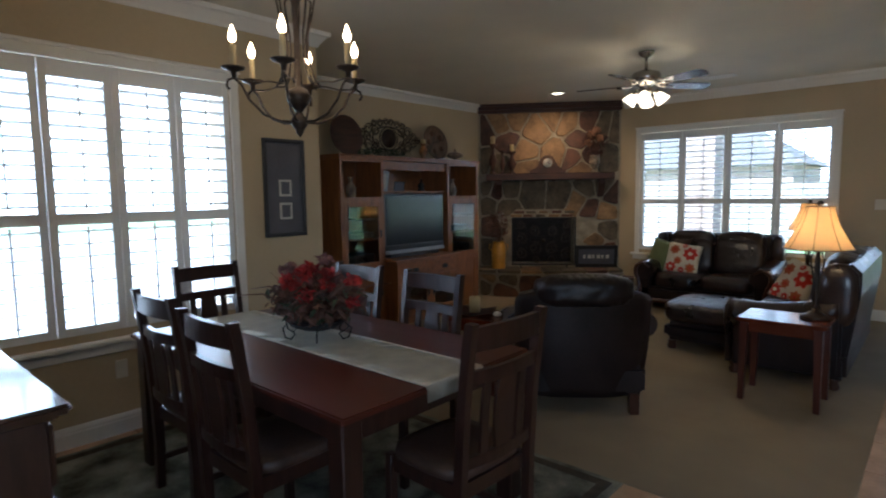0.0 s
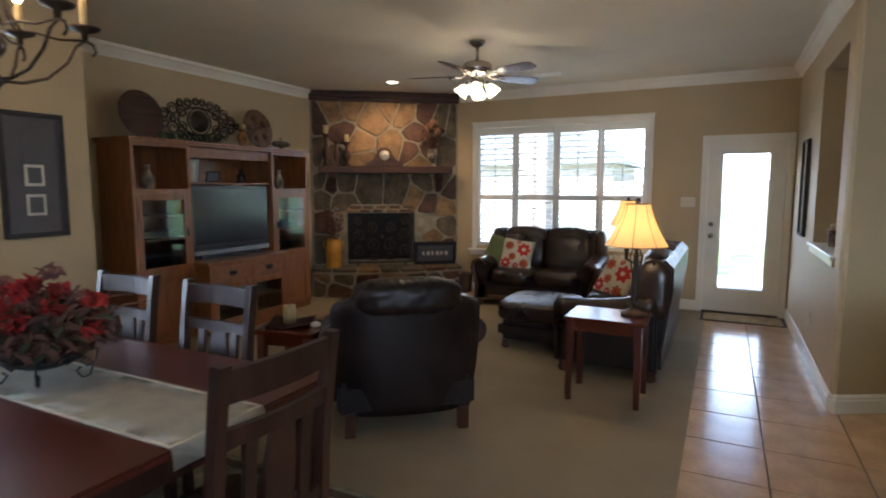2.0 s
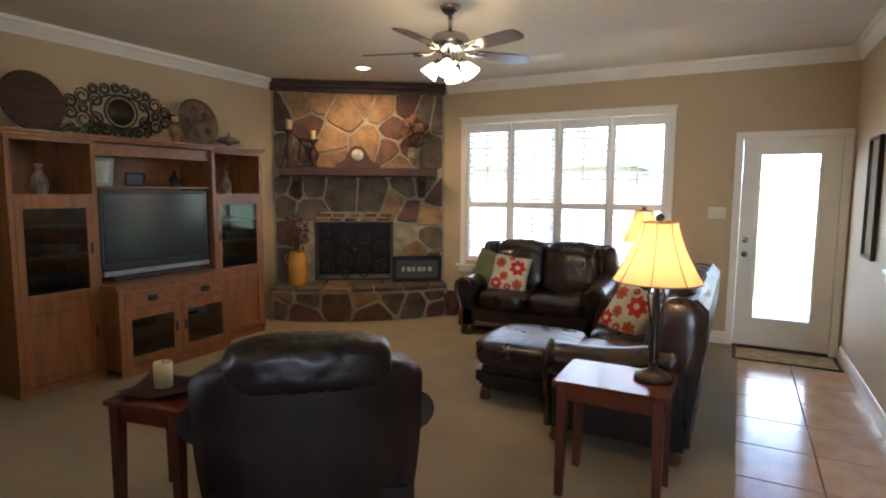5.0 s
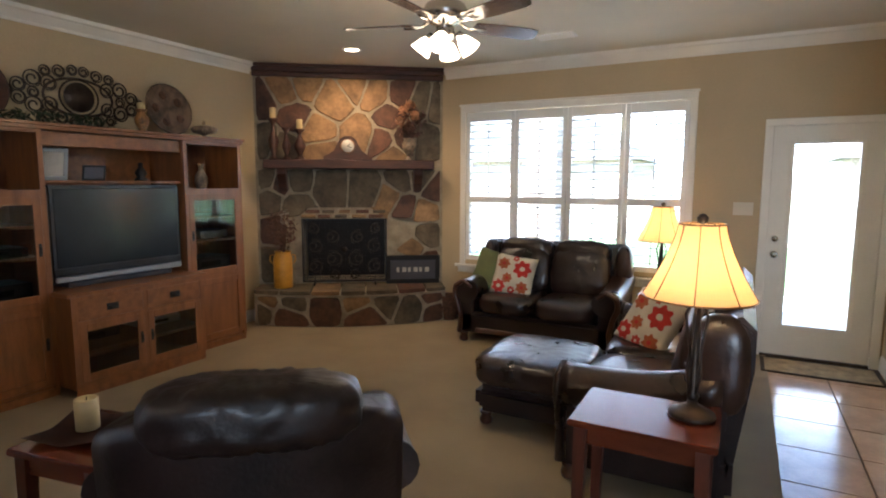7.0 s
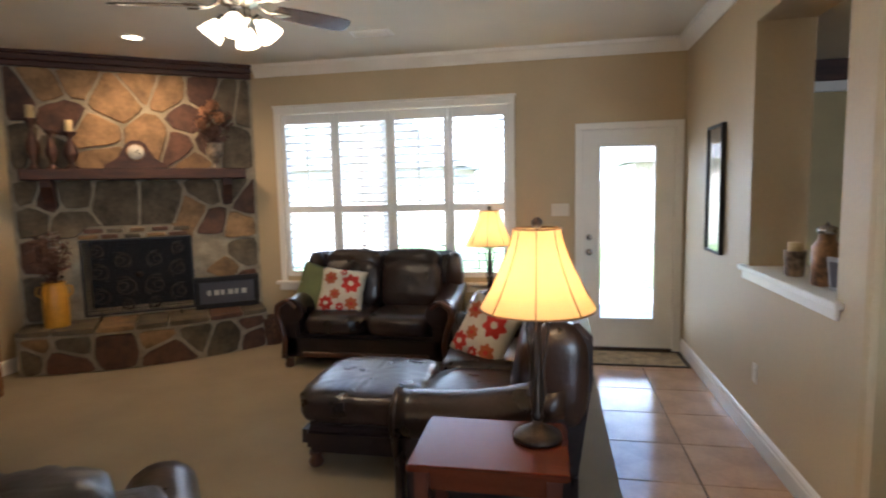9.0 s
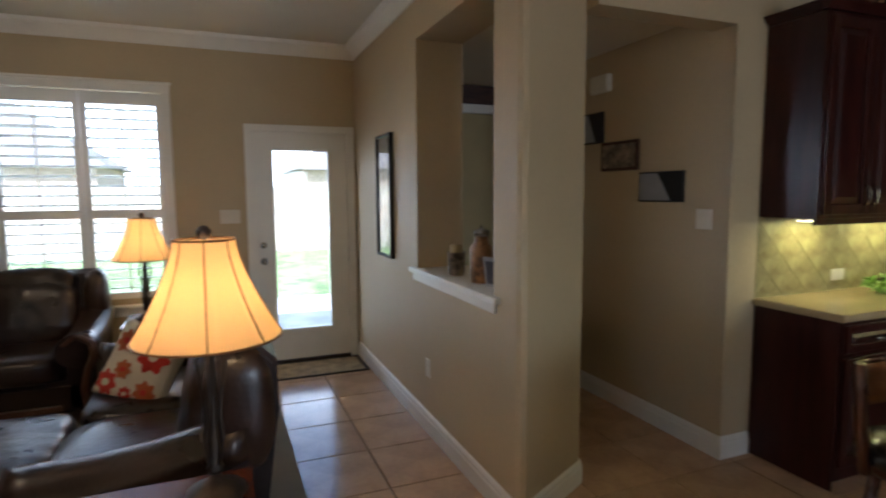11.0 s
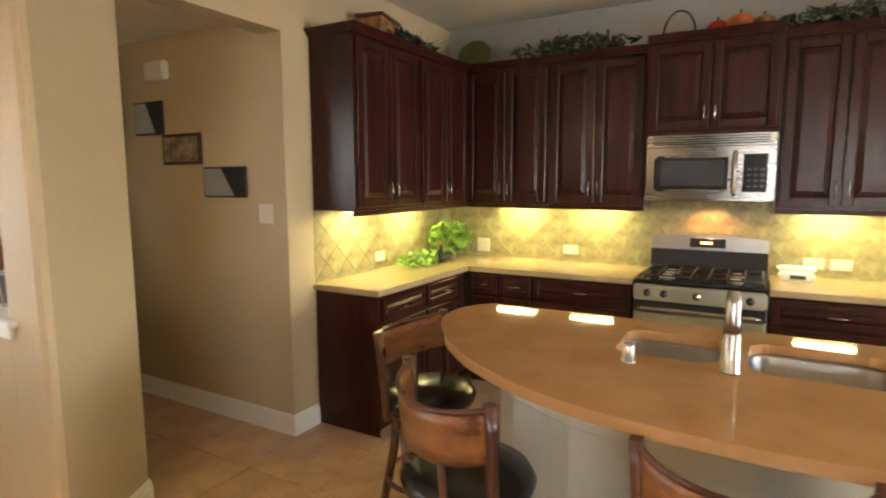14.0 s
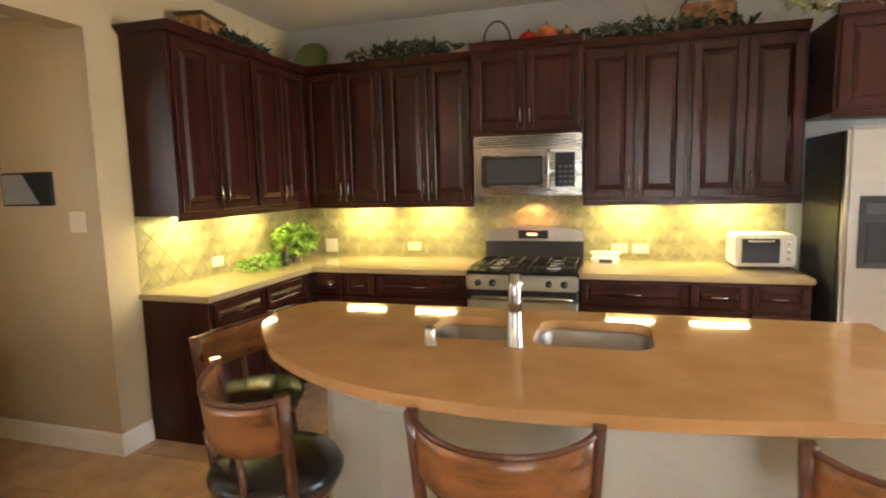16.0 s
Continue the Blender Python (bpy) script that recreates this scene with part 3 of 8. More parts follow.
def stone_field(parent, m, seeds, x0, x1, z0, z1, rnd, depth=0.03, gap=0.024, hole=None, kinds=None):
    for i, poly in voronoi_cells(seeds, x0, x1, z0, z1, gap):
        cx, cz = sum(p[0] for p in poly) / len(poly), sum(p[1] for p in poly) / len(poly)
        if hole and hole[0] < cx < hole[1] and hole[2] < cz < hole[3]:
            continue
        pts = []
        for k in range(len(poly)):
            p, q = Vector(poly[k]), Vector(poly[(k + 1) % len(poly)])
            n = max(1, int((q - p).length / 0.07))
            for s in range(n):
                a = p.lerp(q, (s + 0.25) / n)
                w = 0.012 * noise.noise(Vector((a.x * 9, a.y * 9, i)))
                c = Vector((cx, cz))
                a = a + (a - c).normalized() * w if (a - c).length > 1e-4 else a
                pts.append((min(max(a.x, x0), x1), min(max(a.y, z0), z1)))
        if hole:
            hx0, hx1, hz0, hz1 = hole
            if all(hx0 - 0.001 < p[0] < hx1 + 0.001 and hz0 < p[1] < hz1 for p in pts):
                continue
            fixed = []
            for p in pts:
                if hx0 < p[0] < hx1 and hz0 < p[1] < hz1:
                    side = min((p[0] - hx0, 0), (hx1 - p[0], 1), (hz1 - p[1], 2))
                    p = (hx0, p[1]) if side[1] == 0 else (hx1, p[1]) if side[1] == 1 else (p[0], hz1)
                fixed.append(p)
            pts = fixed
        b = bmesh.new()
        d = depth * rnd.uniform(0.6, 1.2)
        back = [b.verts.new((p[0], 0, p[1])) for p in pts]
        front = [b.verts.new((cx + (p[0] - cx) * 0.985, -d * 0.8, cz + (p[1] - cz) * 0.985)) for p in pts]
        top = [b.verts.new((cx + (p[0] - cx) * 0.93, -d, cz + (p[1] - cz) * 0.93)) for p in pts]
        n = len(pts)
        for r, s in ((back, front), (front, top)):
            for k in range(n):
                b.faces.new((r[k], r[(k + 1) % n], s[(k + 1) % n], s[k]))
        b.faces.new(top)
        b.transform(m)
        kind = kinds[i % len(kinds)] if kinds else rnd.choice((0, 0, 1, 2, 2))
        link("stone", b, M_STONE[kind], parent)


def spread_seeds(rnd, x0, x1, z0, z1, dist, tries=900):
    s = []
    for _ in range(tries):
        p = (rnd.uniform(x0, x1), rnd.uniform(z0, z1))
        if all(math.hypot((p[0] - q[0]) / 1.25, p[1] - q[1]) > dist * rnd.uniform(0.7, 1.15) for q in s):
            s.append(p)
    return s


rnd = random.Random(11)
OX0, OX1, OZ0, OZ1 = 0.50, 1.43, 0.42, 1.14
bm = bmesh.new()
rings = [[[bm.verts.new((x, y, z)) for x, z in ((a, c), (b_, c), (b_, d), (a, d))] for a, b_, c, d in ((0.0, FP_L, 0.0, H - 0.001), (OX0, OX1, OZ0, OZ1))] for y in (0.0, 0.45)]
for k in range(4):
    j = (k + 1) % 4
    for outer, inner in rings:
        bm.faces.new((outer[k], outer[j], inner[j], inner[k]))
    for e in (0, 1):
        bm.faces.new((rings[0][e][k], rings[0][e][j], rings[1][e][j], rings[1][e][k]))
link("mortar_bed", bm, M_MORTAR, fireplace, "pale mortar between the slabs")
bm = bmesh.new()
box(bm, OX0 - 0.02, OX1 + 0.02, 0.451, 0.50, OZ0 - 0.02, OZ1 + 0.02)
link("firebox", bm, M_SOOTSHADE, fireplace, "sooty black firebox")
stones = new("stone_face")
stones.parent = fireplace
# large slabs over the mantel, as they lie
upper = [(0.09, 2.42), (0.34, 2.55), (0.54, 2.62), (0.86, 2.45), (0.43, 2.27), (0.68, 2.12), (0.72, 1.88), (0.12, 2.02), (0.30, 1.95), (1.14, 2.08), (1.12, 2.64), (1.32, 2.56), (1.50, 2.29), (1.40, 2.00), (1.63, 2.53), (1.82, 2.45), (2.04, 2.41), (1.66, 2.06), (1.90, 2.04), (1.50, 1.86)]
kinds_u = [1, 0, 0, 0, 1, 0, 0, 2, 2, 0, 0, 0, 1, 1, 1, 2, 2, 1, 2, 0]
stone_field(stones, Matrix(), upper, 0.03, FP_L - 0.03, 1.80, H - 0.13, rnd, kinds=kinds_u)
lower = [(0.11, 1.60), (0.27, 1.54), (0.44, 1.57), (0.80, 1.50), (1.22, 1.48), (1.49, 1.38), (1.62, 1.57), (1.84, 1.60), (1.99, 1.48), (1.65, 1.28), (1.89, 1.22), (1.62, 0.98), (1.90, 0.96), (1.74, 0.80), (0.42, 1.30), (0.14, 1.35), (0.17, 1.02), (0.46, 1.02), (0.13, 0.66), (0.42, 0.62), (1.62, 0.58), (1.90, 0.60)]
stone_field(stones, Matrix(), lower, 0.03, FP_L - 0.03, 0.42, 1.70, rnd, hole=(OX0 - 0.03, OX1 + 0.03, 0.3, OZ1 + 0.13), kinds=[2, 1, 2, 2, 2, 0, 2, 2, 1, 1, 0, 1, 2, 0, 2, 2, 1, 1, 2, 1, 2, 1])
for i in range(5):
    for j in range(2):
        bm = bmesh.new()
        x = OX0 - 0.02 + i * 0.19 + 0.05 * j
        w = rnd.uniform(0.12, 0.175)
        box(bm, x, x + w, -0.03, 0.0, OZ1 + 0.012 + j * 0.055, OZ1 + 0.05 + j * 0.055, 0.006)
        link("stone", bm, M_STONE[(i + j) % 3], stones)
# the raised hearth, bowed at the front
hearth = new("hearth")
hearth.parent = fireplace
tagged(hearth, "raised stone hearth with a bowed front")


def bow(x, extra=0.0):
    u = (x - FP_L / 2) / (FP_L / 2)
    return -(0.30 + 0.20 * (1 - u * u)) - extra


N = 22
outline = [(0.0, 0.0)] + [(i * FP_L / N, bow(i * FP_L / N)) for i in range(N + 1)] + [(FP_L, 0.0)]
bm = bmesh.new()
prism(bm, outline, 0.0, 0.335)
link("mortar_bed", bm, M_MORTAR, hearth)
outline = [(-0.0, 0.0)] + [(i * FP_L / N, bow(i * FP_L / N, 0.04 + 0.006 * math.sin(i * 2.1))) for i in range(N + 1)] + [(FP_L, 0.0)]
bm = bmesh.new()
prism(bm, outline, 0.335, 0.352)
link("mortar_joint", bm, M_MORTAR, hearth)
cuts = [0.0, 0.28, 0.62, 0.93, 1.20, 1.55, 1.86, FP_L]
for i, (a, b) in enumerate(zip(cuts, cuts[1:])):
    bm = bmesh.new()
    xs = [a + 0.008 + (b - a - 0.016) * k / 5 for k in range(6)]
    prism(bm, [(xs[0], -0.004)] + [(x, bow(x, 0.055 + 0.008 * math.sin(x * 17 + i))) for x in xs] + [(xs[-1], -0.004)], 0.358, 0.40, 0.008)
    link("hearth_slab", bm, M_STONE[(2, 2, 0, 2, 2, 1, 2)[i]], hearth)
seeds = [(0.06, 0.16), (0.14, 0.31), (0.36, 0.10), (0.42, 0.29), (0.76, 0.25), (1.12, 0.31), (1.20, 0.10), (1.42, 0.29), (1.70, 0.18), (1.97, 0.10), (1.94, 0.31)]
for i, poly in voronoi_cells(seeds, 0.03, FP_L - 0.03, 0.01, 0.325, 0.032):
    bm = bmesh.new()
    cx, cz = sum(p[0] for p in poly) / len(poly), sum(p[1] for p in poly) / len(poly)
    pts = []
    for k in range(len(poly)):
        p, q = Vector(poly[k]), Vector(poly[(k + 1) % len(poly)])
        n = max(1, int((q - p).length / 0.06))
        pts += [p.lerp(q, (s + 0.3) / n) for s in range(n)]
    back = [bm.verts.new((p.x, bow(p.x) + 0.002, p.y)) for p in pts]
    front = [bm.verts.new((cx + (p.x - cx) * 0.97, bow(cx + (p.x - cx) * 0.97) - 0.022, cz + (p.y - cz) * 0.97)) for p in pts]
    n = len(pts)
    for k in range(n):
        bm.faces.new((back[k], back[(k + 1) % n], front[(k + 1) % n], front[k]))
    mid = bm.verts.new((cx, bow(cx) - 0.028, cz))
    for k in range(n):
        bm.faces.new((front[k], front[(k + 1) % n], mid))
    link("stone", bm, M_STONE[(2, 0, 1, 2, 1, 0, 1, 2, 2, 1, 1)[i]], hearth)
bm = bmesh.new()
box(bm, 0.12, FP_L - 0.12, -0.24, -0.002, 1.70, 1.80, 0.008)
link("mantel_shelf", bm, M_BEAM, fireplace, "thick dark wooden mantel shelf")
for x in (0.26, FP_L - 0.34):
    bm = bmesh.new()
    prism(bm, [(0.0, 1.45), (-0.05, 1.45), (-0.07, 1.50), (-0.18, 1.64), (-0.19, 1.70), (0.0, 1.70)], x, x + 0.09, 0.004)
    ob = link("bracket", bm, M_BEAM, fireplace)
    ob.data.transform(Matrix(((0, 0, 1, 0), (1, 0, 0, -0.03), (0, 1, 0, 0), (0, 0, 0, 1))))
bm = bmesh.new()
box(bm, 0.0, FP_L - 0.0, -0.05, -0.001, H - 0.13, H - 0.085, 0.004)
box(bm, 0.0, FP_L, -0.09, -0.001, H - 0.085, H - 0.03, 0.008)
box(bm, 0.0, FP_L, -0.11, -0.001, H - 0.03, H - 0.002, 0.004)
link("top_trim", bm, M_BEAM, fireplace, "dark wooden crown over the stone")


def on_fp(x, y, z, rz=0.0):
    return FP @ pose(x, y, z, 0, 0, rz)


# fire screen
screen = thing("fire_screen", "black fireplace screen with wrought iron scrolls", "fireplace screen")
screen.matrix_basis = on_fp(0.97, -0.10, 0.40) @ Matrix.Diagonal((1.13, 1.0, 1.04, 1))
bm = bmesh.new()
for x in (-0.42, 0.405):
    box(bm, x, x + 0.015, -0.008, 0.008, 0.03, 0.72)
for z in (0.03, 0.705):
    box(bm, -0.405, 0.405, -0.008, 0.008, z, z + 0.015)
link("screen_frame", bm, M_BLACK, screen)
bm = bmesh.new()
for i in range(33):
    x = -0.40 + i * 0.025
    box(bm, x, x + 0.004, 0.002, 0.004, 0.045, 0.705)
for i in range(26):
    z = 0.05 + i * 0.026
    box(bm, -0.405, 0.405, 0.004, 0.006, z, z + 0.004)
link("mesh", bm, M_BLACK, screen)


def scroll(bm, cx, cz, r, a0, turns, thick=0.006, y=-0.014, flip=1):
    pts = []
    for k in range(22):
        u = k / 21
        a = a0 + flip * turns * 2 * math.pi * u
        rr = r * (1 - 0.82 * u)
        pts.append((cx + rr * math.cos(a), y, cz + rr * math.sin(a)))
    tube(bm, pts, thick, 5)


for sx in (-1, 1):
    for cx, cz, r in ((0.30, 0.20, 0.085), (0.30, 0.42, 0.085), (0.12, 0.28, 0.10), (0.13, 0.52, 0.08), (0.31, 0.61, 0.065), (0.11, 0.11, 0.06)):
        bm = bmesh.new()
        scroll(bm, sx * cx, cz, r, 1.2 if sx > 0 else 1.94, 1.4, 0.006, -0.014, sx)
        scroll(bm, sx * cx, cz, r, 4.2 if sx > 0 else 5.2, 1.1, 0.005, -0.014, -sx)
        link("scroll", bm, M_IRON, screen)
bm = bmesh.new()
lathe(bm, [(0, 0), (0.03, 0.004), (0, 0.008)], 10, pose(0, -0.014, 0.39, 90, 0, 0))
link("scrollwork", bm, M_IRON, screen, "aged iron scrolls")
for x in (-0.30, 0.30):
    bm = bmesh.new()
    tube(bm, [(x, -0.0, 0.06), (x, -0.05, 0.03), (x, -0.09, 0.004)], 0.008, 6)
    tube(bm, [(x, -0.0, 0.06), (x, 0.05, 0.03), (x, 0.07, 0.004)], 0.008, 6)
    link("foot", bm, M_BLACK, screen)

# yellow can with dried stems
can = thing("milk_can", "yellow enamel can holding dried brown flowers", "vase")
can.matrix_basis = on_fp(0.30, -0.22, 0.40) @ Matrix.Diagonal((1.2, 1.2, 1.1, 1))
bm = bmesh.new()
lathe(bm, [(0.082, 0), (0.085, 0.01), (0.085, 0.30), (0.070, 0.34), (0.075, 0.36), (0.078, 0.365), (0.066, 0.362), (0.066, 0.20), (0, 0.2)], 24)
link("body", bm, M_YELLOW, can)
for s in (-1, 1):
    bm = bmesh.new()
    tube(bm, [(s * 0.078, 0, 0.33), (s * 0.11, 0, 0.325), (s * 0.115, 0, 0.27), (s * 0.086, 0, 0.24)], 0.006, 6)
    link("handle", bm, M_YELLOW, can)


def leafy(name, parent, material, centre, spread, count, size, seed, label="", lift=0.2, flat=0.35):
    """Many small bent leaves scattered in an egg-shaped cloud."""
    r = random.Random(seed)
    vs, fs = [], []
    for _ in range(count):
        d = Vector((r.gauss(0, 1), r.gauss(0, 1), r.gauss(0, 1))).normalized() * r.uniform(0.35, 1.0) ** 0.7
        p = Vector(centre) + Vector((d.x * spread[0], d.y * spread[1], d.z * spread[2]))
        q = Euler((r.uniform(-1, 1), r.uniform(-1, 1), r.uniform(0, 6.28))).to_matrix()
        s = size * r.uniform(0.6, 1.3)
        k = len(vs)
        for a, b, c in ((-1, 0, 0), (-0.3, 0.5, 0.12), (0.45, 0.42, 0.12), (1, 0, -0.1), (0.45, -0.42, 0.12), (-0.3, -0.5, 0.12), (0, 0, 0.0)):
            vs.append(p + q @ Vector((a * s, b * s * 0.8, c * s)))
        for a in range(6):
            fs.append((k + a, k + (a + 1) % 6, k + 6))
    me = bpy.data.meshes.new(name)
    me.from_pydata(vs, [], fs)
    me.materials.append(material)
    ob = new(name, me)
    ob.parent = parent
    return tagged(ob, label)


def stems(name, parent, material, base, top, count, spread, r0, seed, h0=0.0):
    r = random.Random(seed)
    bm = bmesh.new()
    for _ in range(count):
        a, d = r.uniform(0, 6.28), r.uniform(0.2, 1)
        x, y = math.cos(a) * d * spread, math.sin(a) * d * spread
        z = top * r.uniform(0.7, 1.05)
        tube(bm, [(0.2 * x, 0.2 * y, base), (0.5 * x, 0.5 * y, base + (z - base) * 0.5), (x, y, z)], [r0, r0 * 0.8, r0 * 0.5], 5)
    return link(name, bm, material, parent)


stems("stems", can, M_PETALB, 0.21, 0.78, 16, 0.13, 0.003, 3)
leafy("dried_flowers", can, M_PETALB, (0, 0, 0.58), (0.14, 0.12, 0.20), 240, 0.024, 4)
leafy("berries", can, M_PAPER, (0.03, -0.03, 0.68), (0.05, 0.05, 0.12), 60, 0.012, 5)

# sign on the hearth
sign = thing("picture_frame", "black framed plaque with pale lettering, leaning on the stone", "picture")
sign.matrix_basis = on_fp(1.74, -0.11, 0.402) @ pose(0, 0, 0, 8, 0, 0) @ Matrix.Diagonal((1.05, 1.0, 1.18, 1))
bm = bmesh.new()
box(bm, -0.29, 0.29, -0.012, 0.012, 0, 0.045, 0.004)
box(bm, -0.29, 0.29, -0.012, 0.012, 0.235, 0.28, 0.004)
box(bm, -0.29, -0.245, -0.012, 0.012, 0.045, 0.235, 0.004)
box(bm, 0.245, 0.29, -0.012, 0.012, 0.045, 0.235, 0.004)
link("frame_border", bm, M_BLACK, sign)
bm = bmesh.new()
box(bm, -0.245, 0.245, -0.002, 0.008, 0.045, 0.235)
link("board", bm, M_GRAYMAT, sign)
for i in range(6):
    bm = bmesh.new()
    x = -0.18 + i * 0.062
    box(bm, x, x + 0.030 + 0.014 * (i % 2), -0.006, -0.002, 0.115, 0.160)
    link("bar", bm, M_PAPER, sign)

# mantel things
clock = thing("mantel_clock", "dark wooden humpback mantel clock with a white dial", "clock")
clock.matrix_basis = on_fp(1.02, -0.13, 1.80) @ Matrix.Scale(1.2, 4)
bm = bmesh.new()
prof = [(-0.22, 0), (0.22, 0), (0.22, 0.03), (0.17, 0.045), (0.12, 0.08), (0.095, 0.14), (0.07, 0.19), (0.03, 0.215), (-0.03, 0.215), (-0.07, 0.19), (-0.095, 0.14), (-0.12, 0.08), (-0.17, 0.045), (-0.22, 0.03)]
prism(bm, prof, -0.04, 0.04, 0.006)
ob = link("case", bm, M_BEAM, clock)
ob.data.transform(pose(0, 0, 0, 90, 0, 0))
bm = bmesh.new()
lathe(bm, [(0.066, 0), (0.066, 0.006), (0.058, 0.008)], 28, pose(0, -0.04, 0.125, 90, 0, 0))
link("bezel", bm, M_AMBER, clock, "brass bezel")
bm = bmesh.new()
lathe(bm, [(0.056, 0), (0.056, 0.010), (0, 0.010)], 28, pose(0, -0.04, 0.125, 90, 0, 0))
link("dial", bm, M_PAPER, clock, "white dial")
for a, l, nm in ((50, 0.028, "hour_hand"), (115, 0.042, "minute_hand")):
    bm = bmesh.new()
    box(bm, -0.0025, 0.0025, -0.053, -0.0505, -0.006, l)
    ob = link(nm, bm, M_BLACK, clock)
    ob.matrix_basis = pose(0, 0, 0.125, 0, a, 0)


def candle_stand(x, y, h, r, label, candle_h=0.09):
    c = thing("candle_holder", label, "candle holder")
    c.matrix_basis = on_fp(x, y, 1.80)
    bm = bmesh.new()
    lathe(bm, [(r * 0.9, 0), (r, 0.01), (r * 0.5, 0.03), (r * 0.35, 0.05), (r * 0.9, h * 0.35), (r * 1.05, h * 0.45), (r * 0.5, h * 0.68), (r * 0.3, h * 0.8), (r * 0.45, h * 0.88), (r, h * 0.97), (r, h), (0, h)], 18)
    link("stand", bm, M_BEAM, c)
    if candle_h:
        bm = bmesh.new()
        lathe(bm, [(0.032, h), (0.033, h + 0.01), (0.033, h + candle_h), (0.028, h + candle_h + 0.004), (0, h + candle_h - 0.004)], 18)
        link("candle", bm, M_CANDLE, c, "cream pillar candle")


candle_stand(0.22, -0.12, 0.44, 0.055, "tall dark turned candle holder with a cream candle", 0.11)
candle_stand(0.36, -0.15, 0.34, 0.045, "dark turned candle holder, empty", 0)
candle_stand(0.50, -0.12, 0.33, 0.062, "dark turned candle holder with a cream candle", 0.10)
urn = thing("flower_urn", "dark urn with dried brown and peach flowers on the mantel", "vase")
urn.matrix_basis = on_fp(1.70, -0.12, 1.80) @ Matrix.Scale(1.15, 4)
bm = bmesh.new()
lathe(bm, [(0.05, 0), (0.052, 0.012), (0.02, 0.03), (0.03, 0.06), (0.065, 0.11), (0.07, 0.16), (0.05, 0.20), (0.06, 0.215), (0.05, 0.212), (0.045, 0.15), (0, 0.14)], 20)
link("vase", bm, M_CERAMIC, urn)
stems("stems", urn, M_PETALB, 0.15, 0.5, 14, 0.14, 0.003, 8)
leafy("dried_leaves", urn, M_PETALB, (0, 0, 0.38), (0.17, 0.12, 0.17), 220, 0.03, 9)
r9 = random.Random(5)
for i, (x, z) in enumerate(((-0.06, 0.47), (0.05, 0.42), (-0.10, 0.36), (0.0, 0.52))):
    leafy("blossom", urn, M_PEACH, (x, -0.10, z), (0.045, 0.035, 0.045), 60, 0.026, 30 + i, "peach dried blossom")
basket = thing("wicker_basket", "dark woven basket beside the stone hearth", "basket", (-4.02, -0.16, 0))
bm = bmesh.new()
lathe(bm, [(0.09, 0), (0.10, 0.01), (0.125, 0.26), (0.13, 0.28), (0.12, 0.28), (0.095, 0.03), (0, 0.03)], 20)
link("body", bm, M_WICKER, basket)

# ---- wall unit ----
unit = thing("wall_unit", "honey oak wall unit with glass doors and a television bay", "wall unit", (-5.9, -4.24, 0), 90)
# local: x along the wall towards the fireplace, -y out of the wall
UD, UW = 0.48, 2.36
LW, RW = 0.62, 0.63


def carcass(parent, name, x0, x1, y0, y1, z0, z1, t=0.022, shelves=(), back=True, material=None):
    rows = [("side_panel", x0, x0 + t, y0, z0, z1), ("side_panel", x1 - t, x1, y0, z0, z1), ("bottom_panel", x0 + t, x1 - t, y0 + 0.001, z0, z0 + t), ("top_panel", x0 + t, x1 - t, y0 + 0.001, z1 - t, z1)]
    rows += [("shelf", x0 + t, x1 - t, y0 + 0.004, s, s + t) for s in shelves]
    if back:
        rows.append(("back_panel", x0 + t, x1 - t, y1 - 0.01, z0 + t, z1 - t))
    for nm, a, b, ya, c, d in rows:
        bm = bmesh.new()
        box(bm, a, b, ya, y1 - (0.01 if nm == "shelf" else 0), c, d, 0.002 if nm == "side_panel" else 0)
        link(nm, bm, material or M_OAK, parent)


def framed_door(parent, x0, x1, z0, z1, y, glass, pull_right, st=0.055):
    d = new("door")
    d.parent = parent
    bm = bmesh.new()
    box(bm, x0, x0 + st, y - 0.02, y, z0, z1, 0.003)
    box(bm, x1 - st, x1, y - 0.02, y, z0, z1, 0.003)
    box(bm, x0 + st, x1 - st, y - 0.02, y, z0, z0 + st, 0.003)
    box(bm, x0 + st, x1 - st, y - 0.02, y, z1 - st, z1, 0.003)
    link("door_frame", bm, M_OAK, d)
    bm = bmesh.new()
    box(bm, x0 + st, x1 - st, y - 0.010, y - 0.004, z0 + st, z1 - st)
    link("glass_panel" if glass else "wood_panel", bm, M_CABCLEAR if glass else M_OAK, d, "clear glass panel" if glass else "")
    px = x1 - 0.028 if pull_right else x0 + 0.028
    pz = (z0 + z1) / 2 if z1 - z0 > 0.6 else (z0 + z1) / 2 + 0.02
    bm = bmesh.new()
    box(bm, px - 0.011, px + 0.011, y - 0.025, y - 0.02, pz - 0.045, pz + 0.045, 0.002)
    box(bm, px - 0.006, px + 0.006, y - 0.040, y - 0.025, pz - 0.025, pz + 0.025, 0.003)
    link("pull", bm, M_BLACK, d, "black iron pull")


